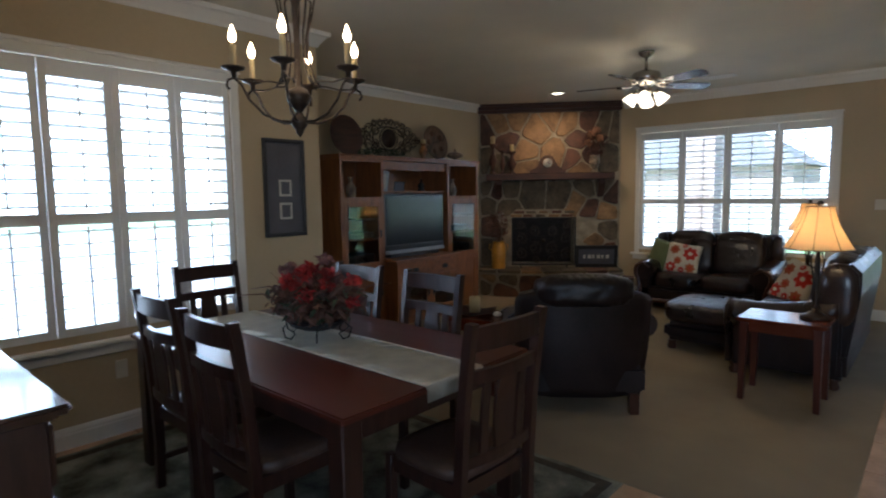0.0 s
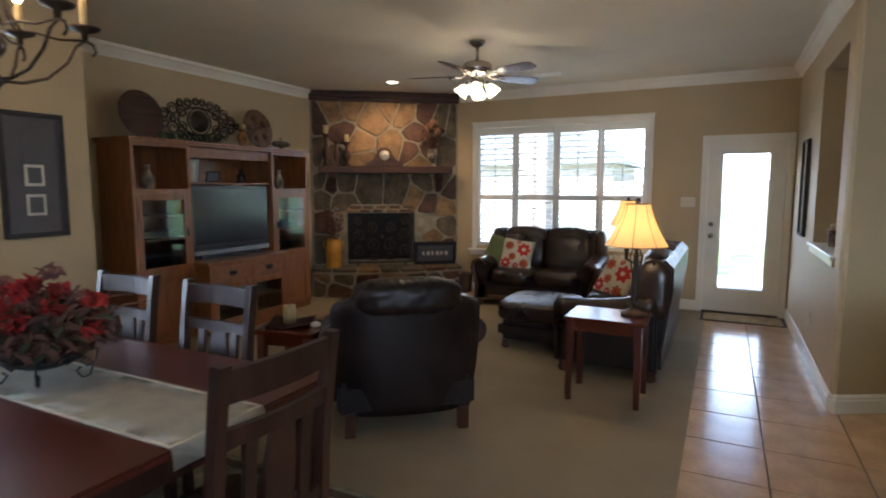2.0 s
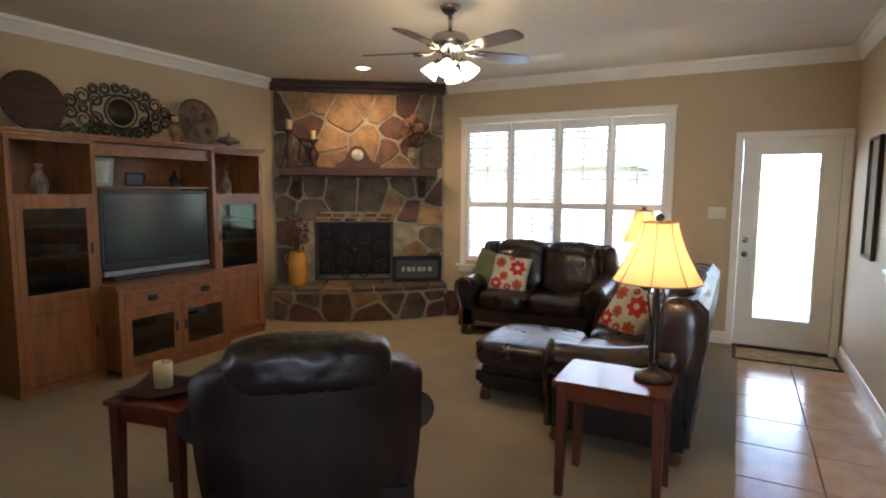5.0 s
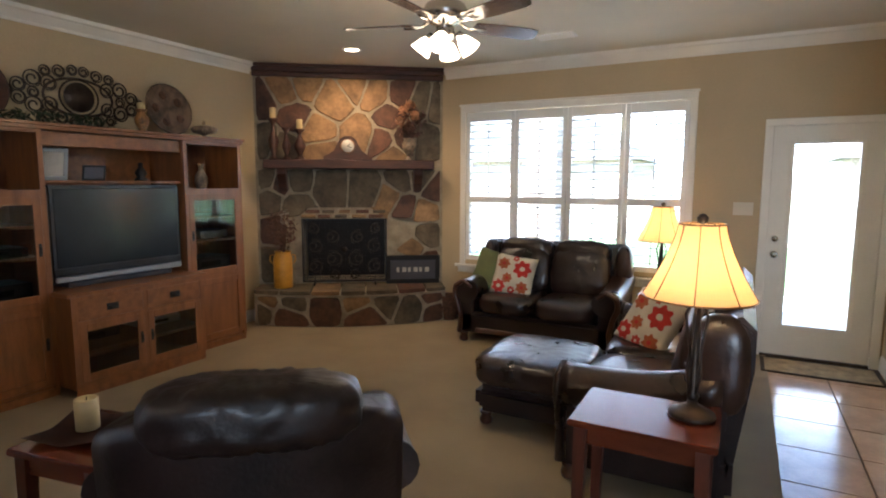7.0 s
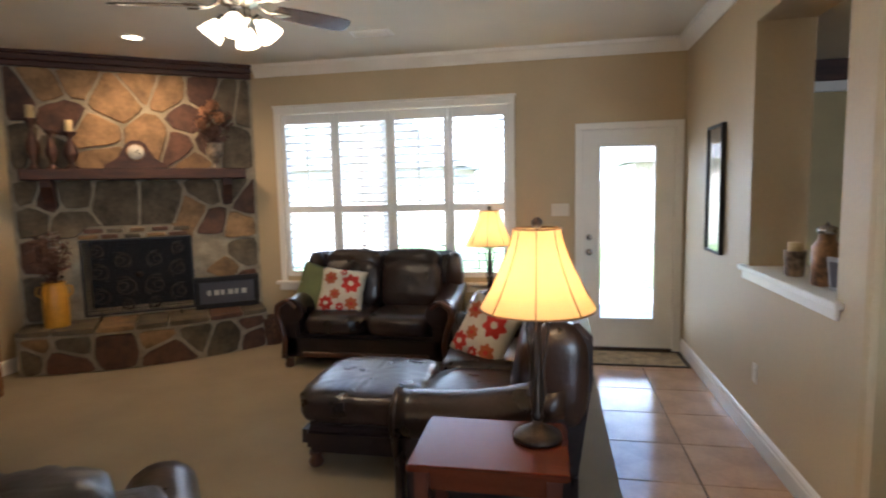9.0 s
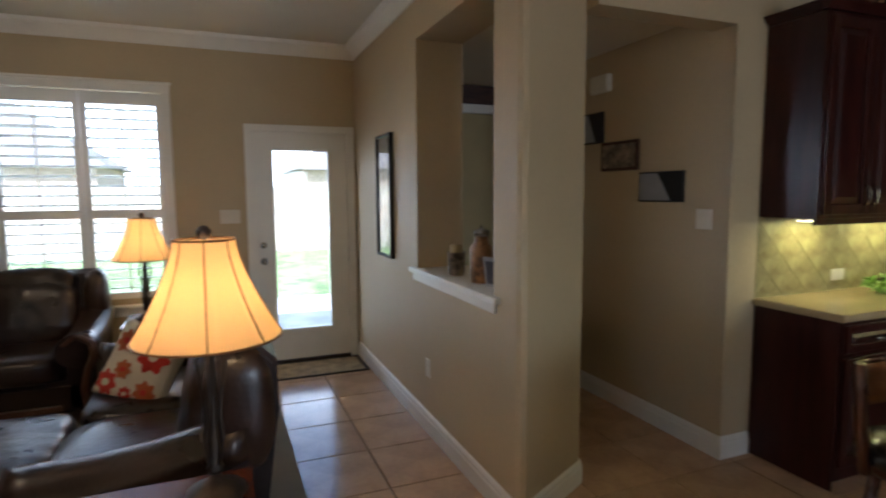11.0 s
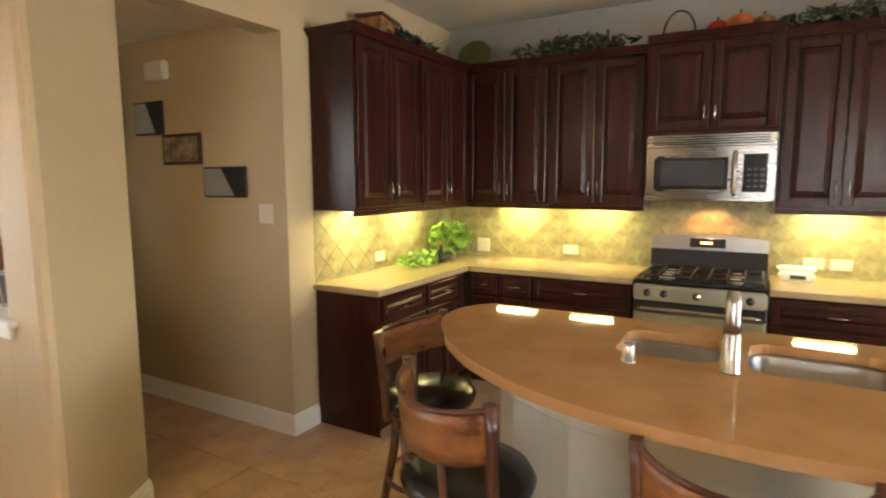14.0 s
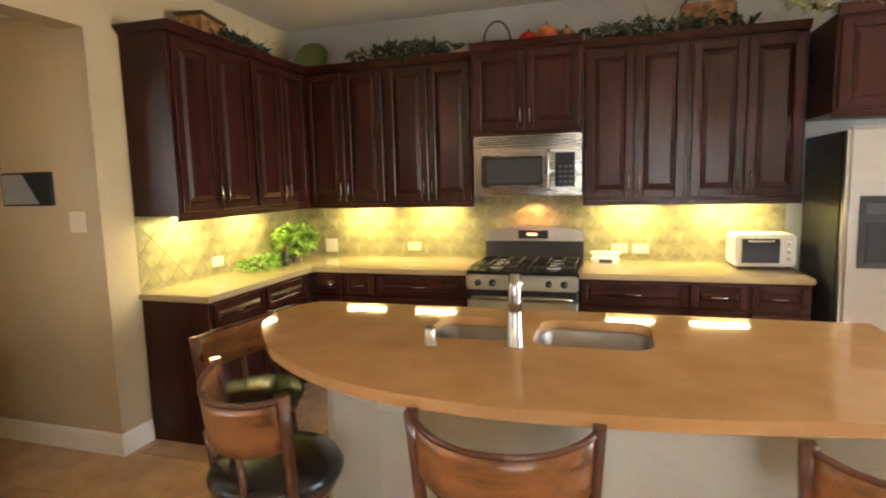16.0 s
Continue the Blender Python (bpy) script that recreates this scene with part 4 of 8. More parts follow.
M_CABCLEAR = glass_mat("clear_cabinet_glass", (0.75, 0.75, 0.75))
for x0, x1, nm, lo in ((0.0, LW, "tall_unit", 0.62), (UW - RW, UW, "tall_unit", 0.62)):
    p = new(nm)
    p.parent = unit
    carcass(p, "carcass", x0, x1, -UD, -0.02, 0.06, 1.93, shelves=(0.70, 1.0, 1.22, 1.46), material=M_OAK)
    bm = bmesh.new()
    box(bm, x0, x1, -UD - 0.01, -0.03, 0.0, 0.06)
    link("plinth", bm, M_OAKH, p)
    framed_door(p, x0 + 0.035, x1 - 0.035, 0.70, 1.44, -UD - 0.001, True, x0 == 0.0 )
    framed_door(p, x0 + 0.035, x1 - 0.035, 0.09, 0.66, -UD - 0.001, False, x0 == 0.0)
    bm = bmesh.new()
    box(bm, x0, x0 + 0.035, -UD - 0.019, -UD - 0.001, 0.06, 1.93)
    box(bm, x1 - 0.035, x1, -UD - 0.019, -UD - 0.001, 0.06, 1.93)
    for z0, z1 in ((0.66, 0.70), (1.44, 1.49), (1.88, 1.93)):
        box(bm, x0 + 0.035, x1 - 0.035, -UD - 0.019, -UD - 0.001, z0, z1)
    link("face_frame", bm, M_OAK, p)
bm = bmesh.new()
box(bm, -0.03, UW + 0.03, -UD - 0.05, -0.01, 1.93, 1.955, 0.004)
box(bm, -0.015, UW + 0.015, -UD - 0.035, -0.01, 1.905, 1.93, 0.003)
link("top", bm, M_OAKH, unit, "oak top board")
mid0, mid1 = LW, UW - RW
bm = bmesh.new()
box(bm, mid0 + 0.001, mid1 - 0.001, -UD + 0.02, -UD + 0.045, 1.80, 1.90, 0.003)
box(bm, mid0 + 0.001, mid1 - 0.001, -0.45, -0.03, 1.535, 1.555, 0.002)
box(bm, mid0 + 0.001, mid1 - 0.001, -0.04, -0.03, 0.78, 1.90)
link("bridge", bm, M_OAKH, unit, "oak bridge with a shelf over the television")
basep = new("base_cabinet")
basep.parent = unit
BD = 0.68
carcass(basep, "carcass", mid0 + 0.005, mid1 - 0.005, -BD, -0.03, 0.06, 0.735, shelves=(0.30, 0.52))
bm = bmesh.new()
box(bm, mid0 - 0.02, mid1 + 0.02, -BD - 0.03, -UD - 0.022, 0.735, 0.765, 0.005)
box(bm, mid0 + 0.003, mid1 - 0.003, -UD - 0.022, -0.03, 0.735, 0.765)
link("top", bm, M_OAKH, basep)
bm = bmesh.new()
box(bm, mid0 + 0.01, mid1 - 0.01, -BD - 0.008, -BD - 0.0, 0.0, 0.09, 0.002)
link("plinth", bm, M_OAKH, basep)
half = (mid0 + mid1) / 2
for a, b, right in ((mid0 + 0.05, half - 0.015, True), (half + 0.015, mid1 - 0.05, False)):
    dr = new("drawer")
    dr.parent = basep
    bm = bmesh.new()
    box(bm, a, b, -BD - 0.02, -BD, 0.555, 0.705, 0.005)
    link("drawer_front", bm, M_OAKH, dr)
    bm = bmesh.new()
    c = (a + b) / 2
    box(bm, c - 0.045, c + 0.045, -BD - 0.026, -BD - 0.02, 0.605, 0.655, 0.002)
    tube(bm, [(c - 0.03, -BD - 0.024, 0.638), (c - 0.03, -BD - 0.045, 0.625), (c + 0.03, -BD - 0.045, 0.625), (c + 0.03, -BD - 0.024, 0.638)], 0.005, 6)
    link("pull", bm, M_BLACK, dr, "black iron pull")
    framed_door(basep, a, b, 0.11, 0.53, -BD - 0.001, True, right)
bm = bmesh.new()
for a, b in ((mid0 + 0.005, mid0 + 0.05), (half - 0.015, half + 0.015), (mid1 - 0.05, mid1 - 0.005)):
    box(bm, a, b, -BD - 0.018, -BD, 0.09, 0.735)
for z0, z1 in ((0.09, 0.11), (0.53, 0.555), (0.705, 0.735)):
    box(bm, mid0 + 0.05, half - 0.015, -BD - 0.018, -BD, z0, z1)
    box(bm, half + 0.015, mid1 - 0.05, -BD - 0.018, -BD, z0, z1)
link("face_frame", bm, M_OAK, basep)


def in_unit(x, y, z, rz=0.0):
    return unit.matrix_basis @ pose(x, y, z, 0, 0, rz)


tv = thing("television", "wide dark rear-projection television with a silver speaker strip", "television")
tv.matrix_basis = in_unit((mid0 + mid1) / 2, -0.41, 0.766) @ Matrix.Diagonal((0.94, 1.0, 1.02, 1))
bm = bmesh.new()
box(bm, -0.56, 0.56, -0.045, 0.02, 0.04, 0.74, 0.012, seg=2)
box(bm, -0.50, 0.50, 0.02, 0.30, 0.06, 0.70, 0.03)
link("cabinet", bm, M_TVBLACK, tv)
bm = bmesh.new()
box(bm, -0.525, 0.525, -0.050, -0.044, 0.15, 0.715, 0.002)
link("screen", bm, M_SCREEN, tv, "dark glossy screen")
bm = bmesh.new()
box(bm, -0.55, 0.55, -0.06, -0.044, 0.045, 0.09, 0.008, seg=2)
link("speaker_strip", bm, M_SILVER, tv, "silver strip under the screen")
bm = bmesh.new()
box(bm, -0.55, 0.55, -0.052, -0.044, 0.098, 0.14, 0.003)
link("speaker_grille", bm, M_BLACK, tv)
bm = bmesh.new()
box(bm, -0.45, 0.45, -0.05, 0.25, 0.0, 0.04, 0.008)
link("base", bm, M_TVBLACK, tv)


def small_vase(label, m, prof, material, cat="vase", name="vase"):
    v = thing(name, label, cat)
    v.matrix_basis = m
    bm = bmesh.new()
    lathe(bm, prof, 18)
    link("body", bm, material, v)
    return v


PITCHER = [(0.04, 0), (0.045, 0.01), (0.06, 0.06), (0.055, 0.12), (0.025, 0.17), (0.02, 0.21), (0.035, 0.235), (0.028, 0.235), (0.015, 0.2), (0, 0.19)]
small_vase("mottled pitcher standing in the oak shelf", in_unit(0.32, -0.28, 1.483), PITCHER, M_CERAMIC)
small_vase("mottled pitcher standing in the oak shelf", in_unit(UW - 0.28, -0.28, 1.483), PITCHER, M_CERAMIC)
fr = thing("photo_frame", "silver photo frame on the shelf over the television", "picture frame")
fr.matrix_basis = in_unit(0.80, -0.25, 1.557) @ pose(0, 0, 0, 10, 0, 0)
bm = bmesh.new()
for a, b, c, d in ((-0.1, 0.1, 0, 0.03), (-0.1, 0.1, 0.21, 0.24), (-0.1, -0.07, 0.03, 0.21), (0.07, 0.1, 0.03, 0.21)):
    box(bm, a, b, -0.008, 0.008, c, d, 0.003)
link("frame_border", bm, M_SILVER, fr)
bm = bmesh.new()
box(bm, -0.07, 0.07, -0.002, 0.006, 0.03, 0.21)
link("photo", bm, M_PAPER, fr)
fr2 = thing("photo_frame", "small dark photo frame on the shelf over the television", "picture frame")
fr2.matrix_basis = in_unit(1.10, -0.25, 1.557) @ pose(0, 0, 0, 10, 0, 0)
bm = bmesh.new()
for a, b, c, d in ((-0.09, 0.09, 0, 0.015), (-0.09, 0.09, 0.105, 0.12), (-0.09, -0.075, 0.015, 0.105), (0.075, 0.09, 0.015, 0.105)):
    box(bm, a, b, -0.006, 0.006, c, d, 0.002)
link("frame_border", bm, M_BLACK, fr2)
bm = bmesh.new()
box(bm, -0.075, 0.075, -0.002, 0.004, 0.015, 0.105)
link("photo", bm, M_GRAYMAT, fr2)
small_vase("small dark glass lamp on the shelf over the television", in_unit(1.50, -0.25, 1.557), [(0.05, 0), (0.055, 0.012), (0.03, 0.03), (0.05, 0.06), (0.04, 0.085), (0.018, 0.11), (0.02, 0.15), (0, 0.155)], M_BLACK, "ornament", "ornament")
for i, (x, z, w, h, lb) in enumerate(((1.0, 0.766, 0, 0, ""), (0.32, 1.022, 0.40, 0.07, "black disc player on the glass-fronted shelf"), (0.32, 0.722, 0.42, 0.12, "black receiver on the glass-fronted shelf"), (UW - 0.28, 0.722, 0.36, 0.13, "black speaker box behind the glass door"), (UW - 0.28, 1.022, 0.30, 0.08, "black set-top box behind the glass door"), (0.95, 0.322, 0.36, 0.08, "black player behind the glass door"), (1.5, 0.322, 0.36, 0.07, "silver tray behind the glass door"))):
    if not w:
        continue
    e = thing("media_box", lb, "electronics")
    e.matrix_basis = in_unit(x, -0.28, z)
    bm = bmesh.new()
    box(bm, -w / 2, w / 2, -0.14, 0.14, 0.006, h, 0.004)
    link("casing", bm, M_SILVER if "silver" in lb else M_TVBLACK, e)
    bm = bmesh.new()
    box(bm, -w / 2 + 0.03, w / 2 - 0.12, -0.144, -0.14, h * 0.35, h * 0.7)
    link("front_panel", bm, M_SCREEN, e)

# on top of the unit
TOPZ = 1.957
platter = thing("platter", "dark round wooden platter standing on the wall unit", "plate")
platter.matrix_basis = in_unit(0.36, -0.16, TOPZ) @ pose(0, 0, 0.235, 80, 0, 0)
bm = bmesh.new()
lathe(bm, [(0.0, 0.0), (0.12, 0.0), (0.225, 0.02), (0.235, 0.026), (0.22, 0.03), (0.12, 0.012), (0, 0.012)], 36)
link("dish", bm, M_BEAM, platter)
plate = thing("platter", "woven brown round platter standing on the wall unit", "plate")
plate.matrix_basis = in_unit(1.82, -0.20, TOPZ) @ pose(0, 0, 0.232, 78, 0, 0) @ Matrix.Scale(1.12, 4)
bm = bmesh.new()
lathe(bm, [(0.0, 0.0), (0.10, 0.0), (0.195, 0.02), (0.205, 0.026), (0.19, 0.03), (0.10, 0.012), (0, 0.012)], 36)
link("dish", bm, M_PLATE, plate)
for k in range(5):
    a = 2 * math.pi * k / 5 + 0.6
    bm = bmesh.new()
    lathe(bm, [(0.035 if k else 0.04, 0.0), (0.03, 0.004), (0, 0.006)], 10, pose(0.115 * math.cos(a), 0.115 * math.sin(a), 0.018, 0, 0, 0))
    link("painted_spot", bm, M_WICKER, plate)
scr = thing("wall_scroll", "dark iron scroll wall ornament over the wall unit", "wall decoration")
scr.matrix_basis = in_unit(1.16, -0.012, 2.22) @ Matrix.Scale(1.12, 4)
bm = bmesh.new()
lathe(bm, [(0.105, -0.006), (0.105, 0.006), (0, 0.008)], 24, pose(0, -0.01, 0, 90, 0, 0))
link("medallion", bm, M_IRON, scr)
bm = bmesh.new()
tube(bm, [(0.24 * math.cos(a), -0.01, 0.13 * math.sin(a)) for a in [2 * math.pi * i / 32 for i in range(33)]], 0.009, 6)
link("oval_ring", bm, M_IRON, scr)
bm = bmesh.new()
tube(bm, [(0.135 * math.cos(a), -0.01, 0.125 * math.sin(a)) for a in [2 * math.pi * i / 32 for i in range(33)]], 0.007, 6)
link("inner_ring", bm, M_IRON, scr)
for sx in (-1, 1):
    for cx, cz, r in ((0.20, 0.075, 0.05), (0.20, -0.07, 0.05), (0.30, 0.09, 0.055), (0.30, -0.085, 0.055), (0.30, 0.0, 0.035), (0.39, 0.04, 0.045), (0.39, -0.045, 0.045), (0.13, 0.165, 0.04), (0.13, -0.155, 0.04), (0.22, 0.155, 0.035), (0.22, -0.145, 0.035), (0.46, 0.0, 0.035), (0.04, 0.185, 0.035), (0.04, -0.175, 0.035), (0.52, 0.0, 0.022)):
        bm = bmesh.new()
        for k in range(1, 2):
            pts = [(sx * (cx + r * (1 - 0.7 * u) * math.cos(1.5 + 8 * u)), -0.01, cz + r * (1 - 0.7 * u) * math.sin(1.5 + 8 * u)) for u in [i / 18 for i in range(19)]]
            tube(bm, pts, 0.006, 6)
        tube(bm, [(sx * (cx + r * math.cos(a)), -0.012, cz + r * math.sin(a)) for a in [2 * math.pi * i / 14 for i in range(15)]], 0.0045, 5)
        link("scroll", bm, M_IRON, scr)
    bm = bmesh.new()
    tube(bm, [(sx * 0.42, -0.01, 0), (sx * 0.50, -0.01, 0.008), (sx * 0.56, -0.01, 0)], 0.008, 6)
    link("end_bar", bm, M_IRON, scr)
g = thing("garland", "dusty green artificial ivy lying along the wall unit top", "plant")
g.matrix_basis = in_unit(0.85, -0.22, TOPZ)
stems("stems", g, M_LEAFG, 0.01, 0.05, 6, 0.4, 0.003, 12)
leafy("leaves", g, M_LEAFG, (0, 0, 0.055), (0.50, 0.10, 0.055), 200, 0.026, 13)
ch = small_vase("amber ceramic candle holder with a cream candle", in_unit(1.50, -0.30, TOPZ), [(0.04, 0), (0.045, 0.01), (0.03, 0.03), (0.055, 0.08), (0.058, 0.12), (0.03, 0.16), (0.028, 0.175), (0.05, 0.185), (0.05, 0.195), (0, 0.195)], M_AMBER, "candle holder", "candle_holder")
bm = bmesh.new()
lathe(bm, [(0.033, 0.195), (0.033, 0.25), (0, 0.248)], 16)
link("candle", bm, M_CANDLE, ch, "cream candle")
pot = small_vase("low lidded brown dish on the wall unit", in_unit(2.12, -0.30, TOPZ), [(0.04, 0), (0.045, 0.012), (0.02, 0.02), (0.03, 0.035), (0.10, 0.05), (0.115, 0.07), (0.12, 0.09), (0.11, 0.09), (0, 0.09)], M_CERAMIC, "bowl", "lidded_dish")
bm = bmesh.new()
lathe(bm, [(0.108, 0.09), (0.09, 0.108), (0.03, 0.12), (0.012, 0.125), (0.016, 0.14), (0.010, 0.16), (0, 0.165)], 18)
link("lid", bm, M_CERAMIC, pot)


# ---- leather seating ----
def bun_foot(parent, x, y, h=0.09, r=0.045):
    bm = bmesh.new()
    lathe(bm, [(r * 0.55, 0), (r * 0.9, 0.012), (r, h * 0.4), (r * 0.7, h * 0.72), (r * 0.9, h * 0.85), (r * 0.9, h)], 16, None, x, y)
    link("foot", bm, M_FOOT, parent, "dark turned wooden foot")


def sofa(name, label, width, seats, m, depth=0.94, group="", back_lean=12):
    """Front faces -y; origin at the middle of the footprint."""
    s = thing(name, label, "sofa", group=group)
    s.matrix_basis = m
    hw, hd, aw = width / 2, depth / 2, 0.23
    bm = bmesh.new()
    box(bm, -hw + 0.05, hw - 0.05, -hd + 0.09, hd - 0.08, 0.09, 0.30, 0.03, seg=2)
    link("base", bm, M_LEATHERD, s)
    for sx in (-1, 1):
        arm = new("arm")
        arm.parent = s
        bm = bmesh.new()
        # scrolled arm, swept down to the front
        for (y0, y1, top, r) in ((-hd + 0.06, hd - 0.14, 0.62, 0.115),):
            n = 12
            rings = []
            for i in range(n + 1):
                u = i / n
                y = y0 + (y1 - y0) * u
                t = top + 0.10 * u * u - 0.015 * math.sin(u * 3)
                rr = r * (1.0 - 0.12 * u)
                ring = []
                cx = sx * (hw - aw / 2 - 0.015)
                for a in range(16):
                    ang = 2 * math.pi * a / 16
                    ring.append(bm.verts.new((cx + rr * 1.15 * math.cos(ang), y, t - rr + rr * math.sin(ang))))
                rings.append(ring)
            for a, b in zip(rings, rings[1:]):
                for k in range(16):
                    bm.faces.new((a[k], a[(k + 1) % 16], b[(k + 1) % 16], b[k])).smooth = True
            bm.faces.new(rings[0]), bm.faces.new(rings[-1])
        link("arm_roll", bm, M_LEATHER, arm)
        bm = bmesh.new()
        x0, x1 = sorted((sx * (hw - 0.04), sx * (hw - aw + 0.02)))
        prism(bm, [(-hd + 0.09, 0.10), (hd - 0.12, 0.10), (hd - 0.12, 0.62), (-hd + 0.09, 0.52)], x0, x1, 0.02)
        ob = link("arm_side", bm, M_LEATHERD, arm)
        ob.data.transform(Matrix(((0, 0, 1, 0), (1, 0, 0, 0), (0, 1, 0, 0), (0, 0, 0, 1))))
        bm = bmesh.new()
        cx = sx * (hw - aw / 2 - 0.015)
        tube(bm, [(cx + sx * 0.05, -hd + 0.055, 0.10), (cx + sx * 0.03, -hd + 0.045, 0.25), (cx + sx * 0.06, -hd + 0.045, 0.38), (cx + sx * 0.10, -hd + 0.05, 0.47), (cx + sx * 0.09, -hd + 0.05, 0.56), (cx, -hd + 0.05, 0.61), (cx - sx * 0.08, -hd + 0.05, 0.55)], [0.028, 0.024, 0.024, 0.028, 0.026, 0.022, 0.014], 8)
        link("arm_front_trim", bm, M_FOOT if width < 1.8 else M_LEATHER, arm, "carved dark wood trim" if width < 1.8 else "rolled leather trim")
    sw = (width - 2 * aw) / seats
    for i in range(seats):
        x = -hw + aw + (i + 0.5) * sw
        bm = bmesh.new()
        pillow(bm, x, -0.08, 0.385, sw - 0.005, depth - 0.26, 0.20, 5, 14, None, 0.02, i + width)
        link("seat_cushion", bm, M_LEATHER, s, "glossy brown leather seat cushion")
        bm = bmesh.new()
        pillow(bm, 0, 0, 0, sw - 0.005, 0.24, 0.50, 3.6, 34, pose(x, hd - 0.26, 0.66, -back_lean, 0, 0), 0.05, i * 3 + width, 0.0, 0.06)
        link("back_cushion", bm, M_LEATHER, s, "creased brown leather back cushion")
        bm = bmesh.new()
        pillow(bm, 0, 0, 0, sw - 0.02, 0.27, 0.24, 3.0, 34, pose(x, hd - 0.17, 0.87, -back_lean, 0, 0), 0.05, i * 5 + width, 0.0, 0.08)
        link("headrest", bm, M_LEATHER, s, "puckered leather head roll")
    bm = bmesh.new()
    prism(bm, [(hd - 0.20, 0.12), (hd - 0.10, 0.12), (hd - 0.02, 0.72), (hd - 0.02, 0.90), (hd - 0.08, 0.96), (hd - 0.16, 0.93), (hd - 0.21, 0.7)], -hw + 0.08, hw - 0.08, 0.02)
    ob = link("back", bm, M_LEATHERD, s, "smooth dark leather back")
    ob.data.transform(Matrix(((0, 0, 1, 0), (1, 0, 0, 0), (0, 1, 0, 0), (0, 0, 0, 1))))
    for sx in (-1, 1):
        bm = bmesh.new()
        pillow(bm, sx * (hw - 0.12), hd - 0.16, 0.72, 0.16, 0.26, 0.48, 3.0, 12)
        link("wing", bm, M_LEATHER, s)
    bm = bmesh.new()
    box(bm, -hw + 0.24, hw - 0.24, -hd + 0.075, -hd + 0.10, 0.10, 0.15, 0.008)
    link("front_rail", bm, M_FOOT, s, "dark wood front rail")
    for sx in (-1, 1):
        for y in (-hd + 0.10, hd - 0.16):
            bun_foot(s, sx * (hw - 0.11), y)
    return s


sofa("loveseat", "dark brown leather loveseat with two seats under the shuttered window", 1.62, 2, pose(-2.77, -0.52, 0, 0, 0, 0))
sofa("sofa", "dark brown leather sofa with its back to the tiled walkway", 1.95, 2, pose(-1.46, -2.12, 0, 0, 0, -90))

arm = thing("armchair", "dark brown leather armchair seen from behind on the carpet", "armchair")
arm.matrix_basis = pose(-2.60, -4.33, 0, 0, 0, 219) @ Matrix.Diagonal((1.02, 1.02, 1.0, 1))
hw, hd = 0.475, 0.44
bm = bmesh.new()
box(bm, -hw + 0.06, hw - 0.06, -hd + 0.06, hd - 0.06, 0.14, 0.34, 0.03, seg=2)
link("base", bm, M_LEATHERD, arm)
bm = bmesh.new()
n = 10
b = bmesh.new()
grid = []
for i in range(n + 1):
    u = i / n
    z = 0.13 + 0.70 * u
    w = 0.40 + 0.045 * math.sin(min(1, u * 1.25) * math.pi * 0.5)
    row = []
    for k in range(13):
        v = k / 12 * 2 - 1
        y = hd - 0.05 + 0.07 * u - 0.10 * abs(v) ** 3
        row.append(b.verts.new((v * w, y, z - 0.05 * abs(v) ** 3 * u)))
    row += [b.verts.new((v.co.x * 0.92, v.co.y - 0.17, v.co.z)) for v in reversed(row)]
    grid.append(row)
for a, c in zip(grid, grid[1:]):
    for k in range(len(a)):
        b.faces.new((a[k], a[(k + 1) % len(a)], c[(k + 1) % len(a)], c[k])).smooth = True
b.faces.new(grid[0])
mid_y = sum(v.co.y for v in grid[-1]) / len(grid[-1])
for k_in, k_up in ((0.93, 0.028), (0.78, 0.048), (0.5, 0.056)):
    ring = [b.verts.new((v.co.x * (0.985 if k_in > 0.9 else 0.95 if k_in > 0.7 else 0.85), mid_y + (v.co.y - mid_y) * k_in, v.co.z + k_up)) for v in grid[n]]
    for k in range(len(ring)):
        b.faces.new((grid[-1][k], grid[-1][(k + 1) % len(ring)], ring[(k + 1) % len(ring)], ring[k])).smooth = True
    grid.append(ring)
b.faces.new(grid[-1])
merge(bm, b)
link("back", bm, M_LEATHERD, arm, "smooth tapering leather back")
bm = bmesh.new()
pillow(bm, 0, hd - 0.08, 0.86, 0.64, 0.27, 0.22, 3.2, 44, None, 0.05, 4.2, 0.0, 0.08)
link("headrest", bm, M_LEATHERD, arm, "puckered leather head roll")
bm = bmesh.new()
pillow(bm, 0, -0.05, 0.42, 0.56, 0.64, 0.20, 4.5, 14, None, 0.02, 1.0)
link("seat_cushion", bm, M_LEATHER, arm)
bm = bmesh.new()
pillow(bm, 0, 0, 0, 0.58, 0.20, 0.42, 3.6, 14, pose(0, hd - 0.24, 0.66, -10, 0, 0), 0.05, 2.0)
link("back_cushion", bm, M_LEATHER, arm)
for sx in (-1, 1):
    a = new("arm")
    a.parent = arm
    bm = bmesh.new()
    rings = []
    for i in range(13):
        u = i / 12
        y = -hd + 0.02 + (2 * hd - 0.16) * u
        t, r = 0.60 + 0.10 * u * u, 0.105 * (1 - 0.12 * u)
        rings.append([bm.verts.new((sx * (hw - 0.07) + r * 1.1 * math.cos(q), y, t - r + r * math.sin(q))) for q in [2 * math.pi * k / 16 for k in range(16)]])
    for p, q in zip(rings, rings[1:]):
        for k in range(16):
            bm.faces.new((p[k], p[(k + 1) % 16], q[(k + 1) % 16], q[k])).smooth = True
    bm.faces.new(rings[0]), bm.faces.new(rings[-1])
    link("arm_roll", bm, M_LEATHER, a)
    bm = bmesh.new()
    x0, x1 = sorted((sx * (hw - 0.05), sx * (hw - 0.15)))
    box(bm, x0, x1, -hd + 0.05, hd - 0.2, 0.15, 0.55, 0.03, seg=2)
    link("arm_side", bm, M_LEATHERD, a)
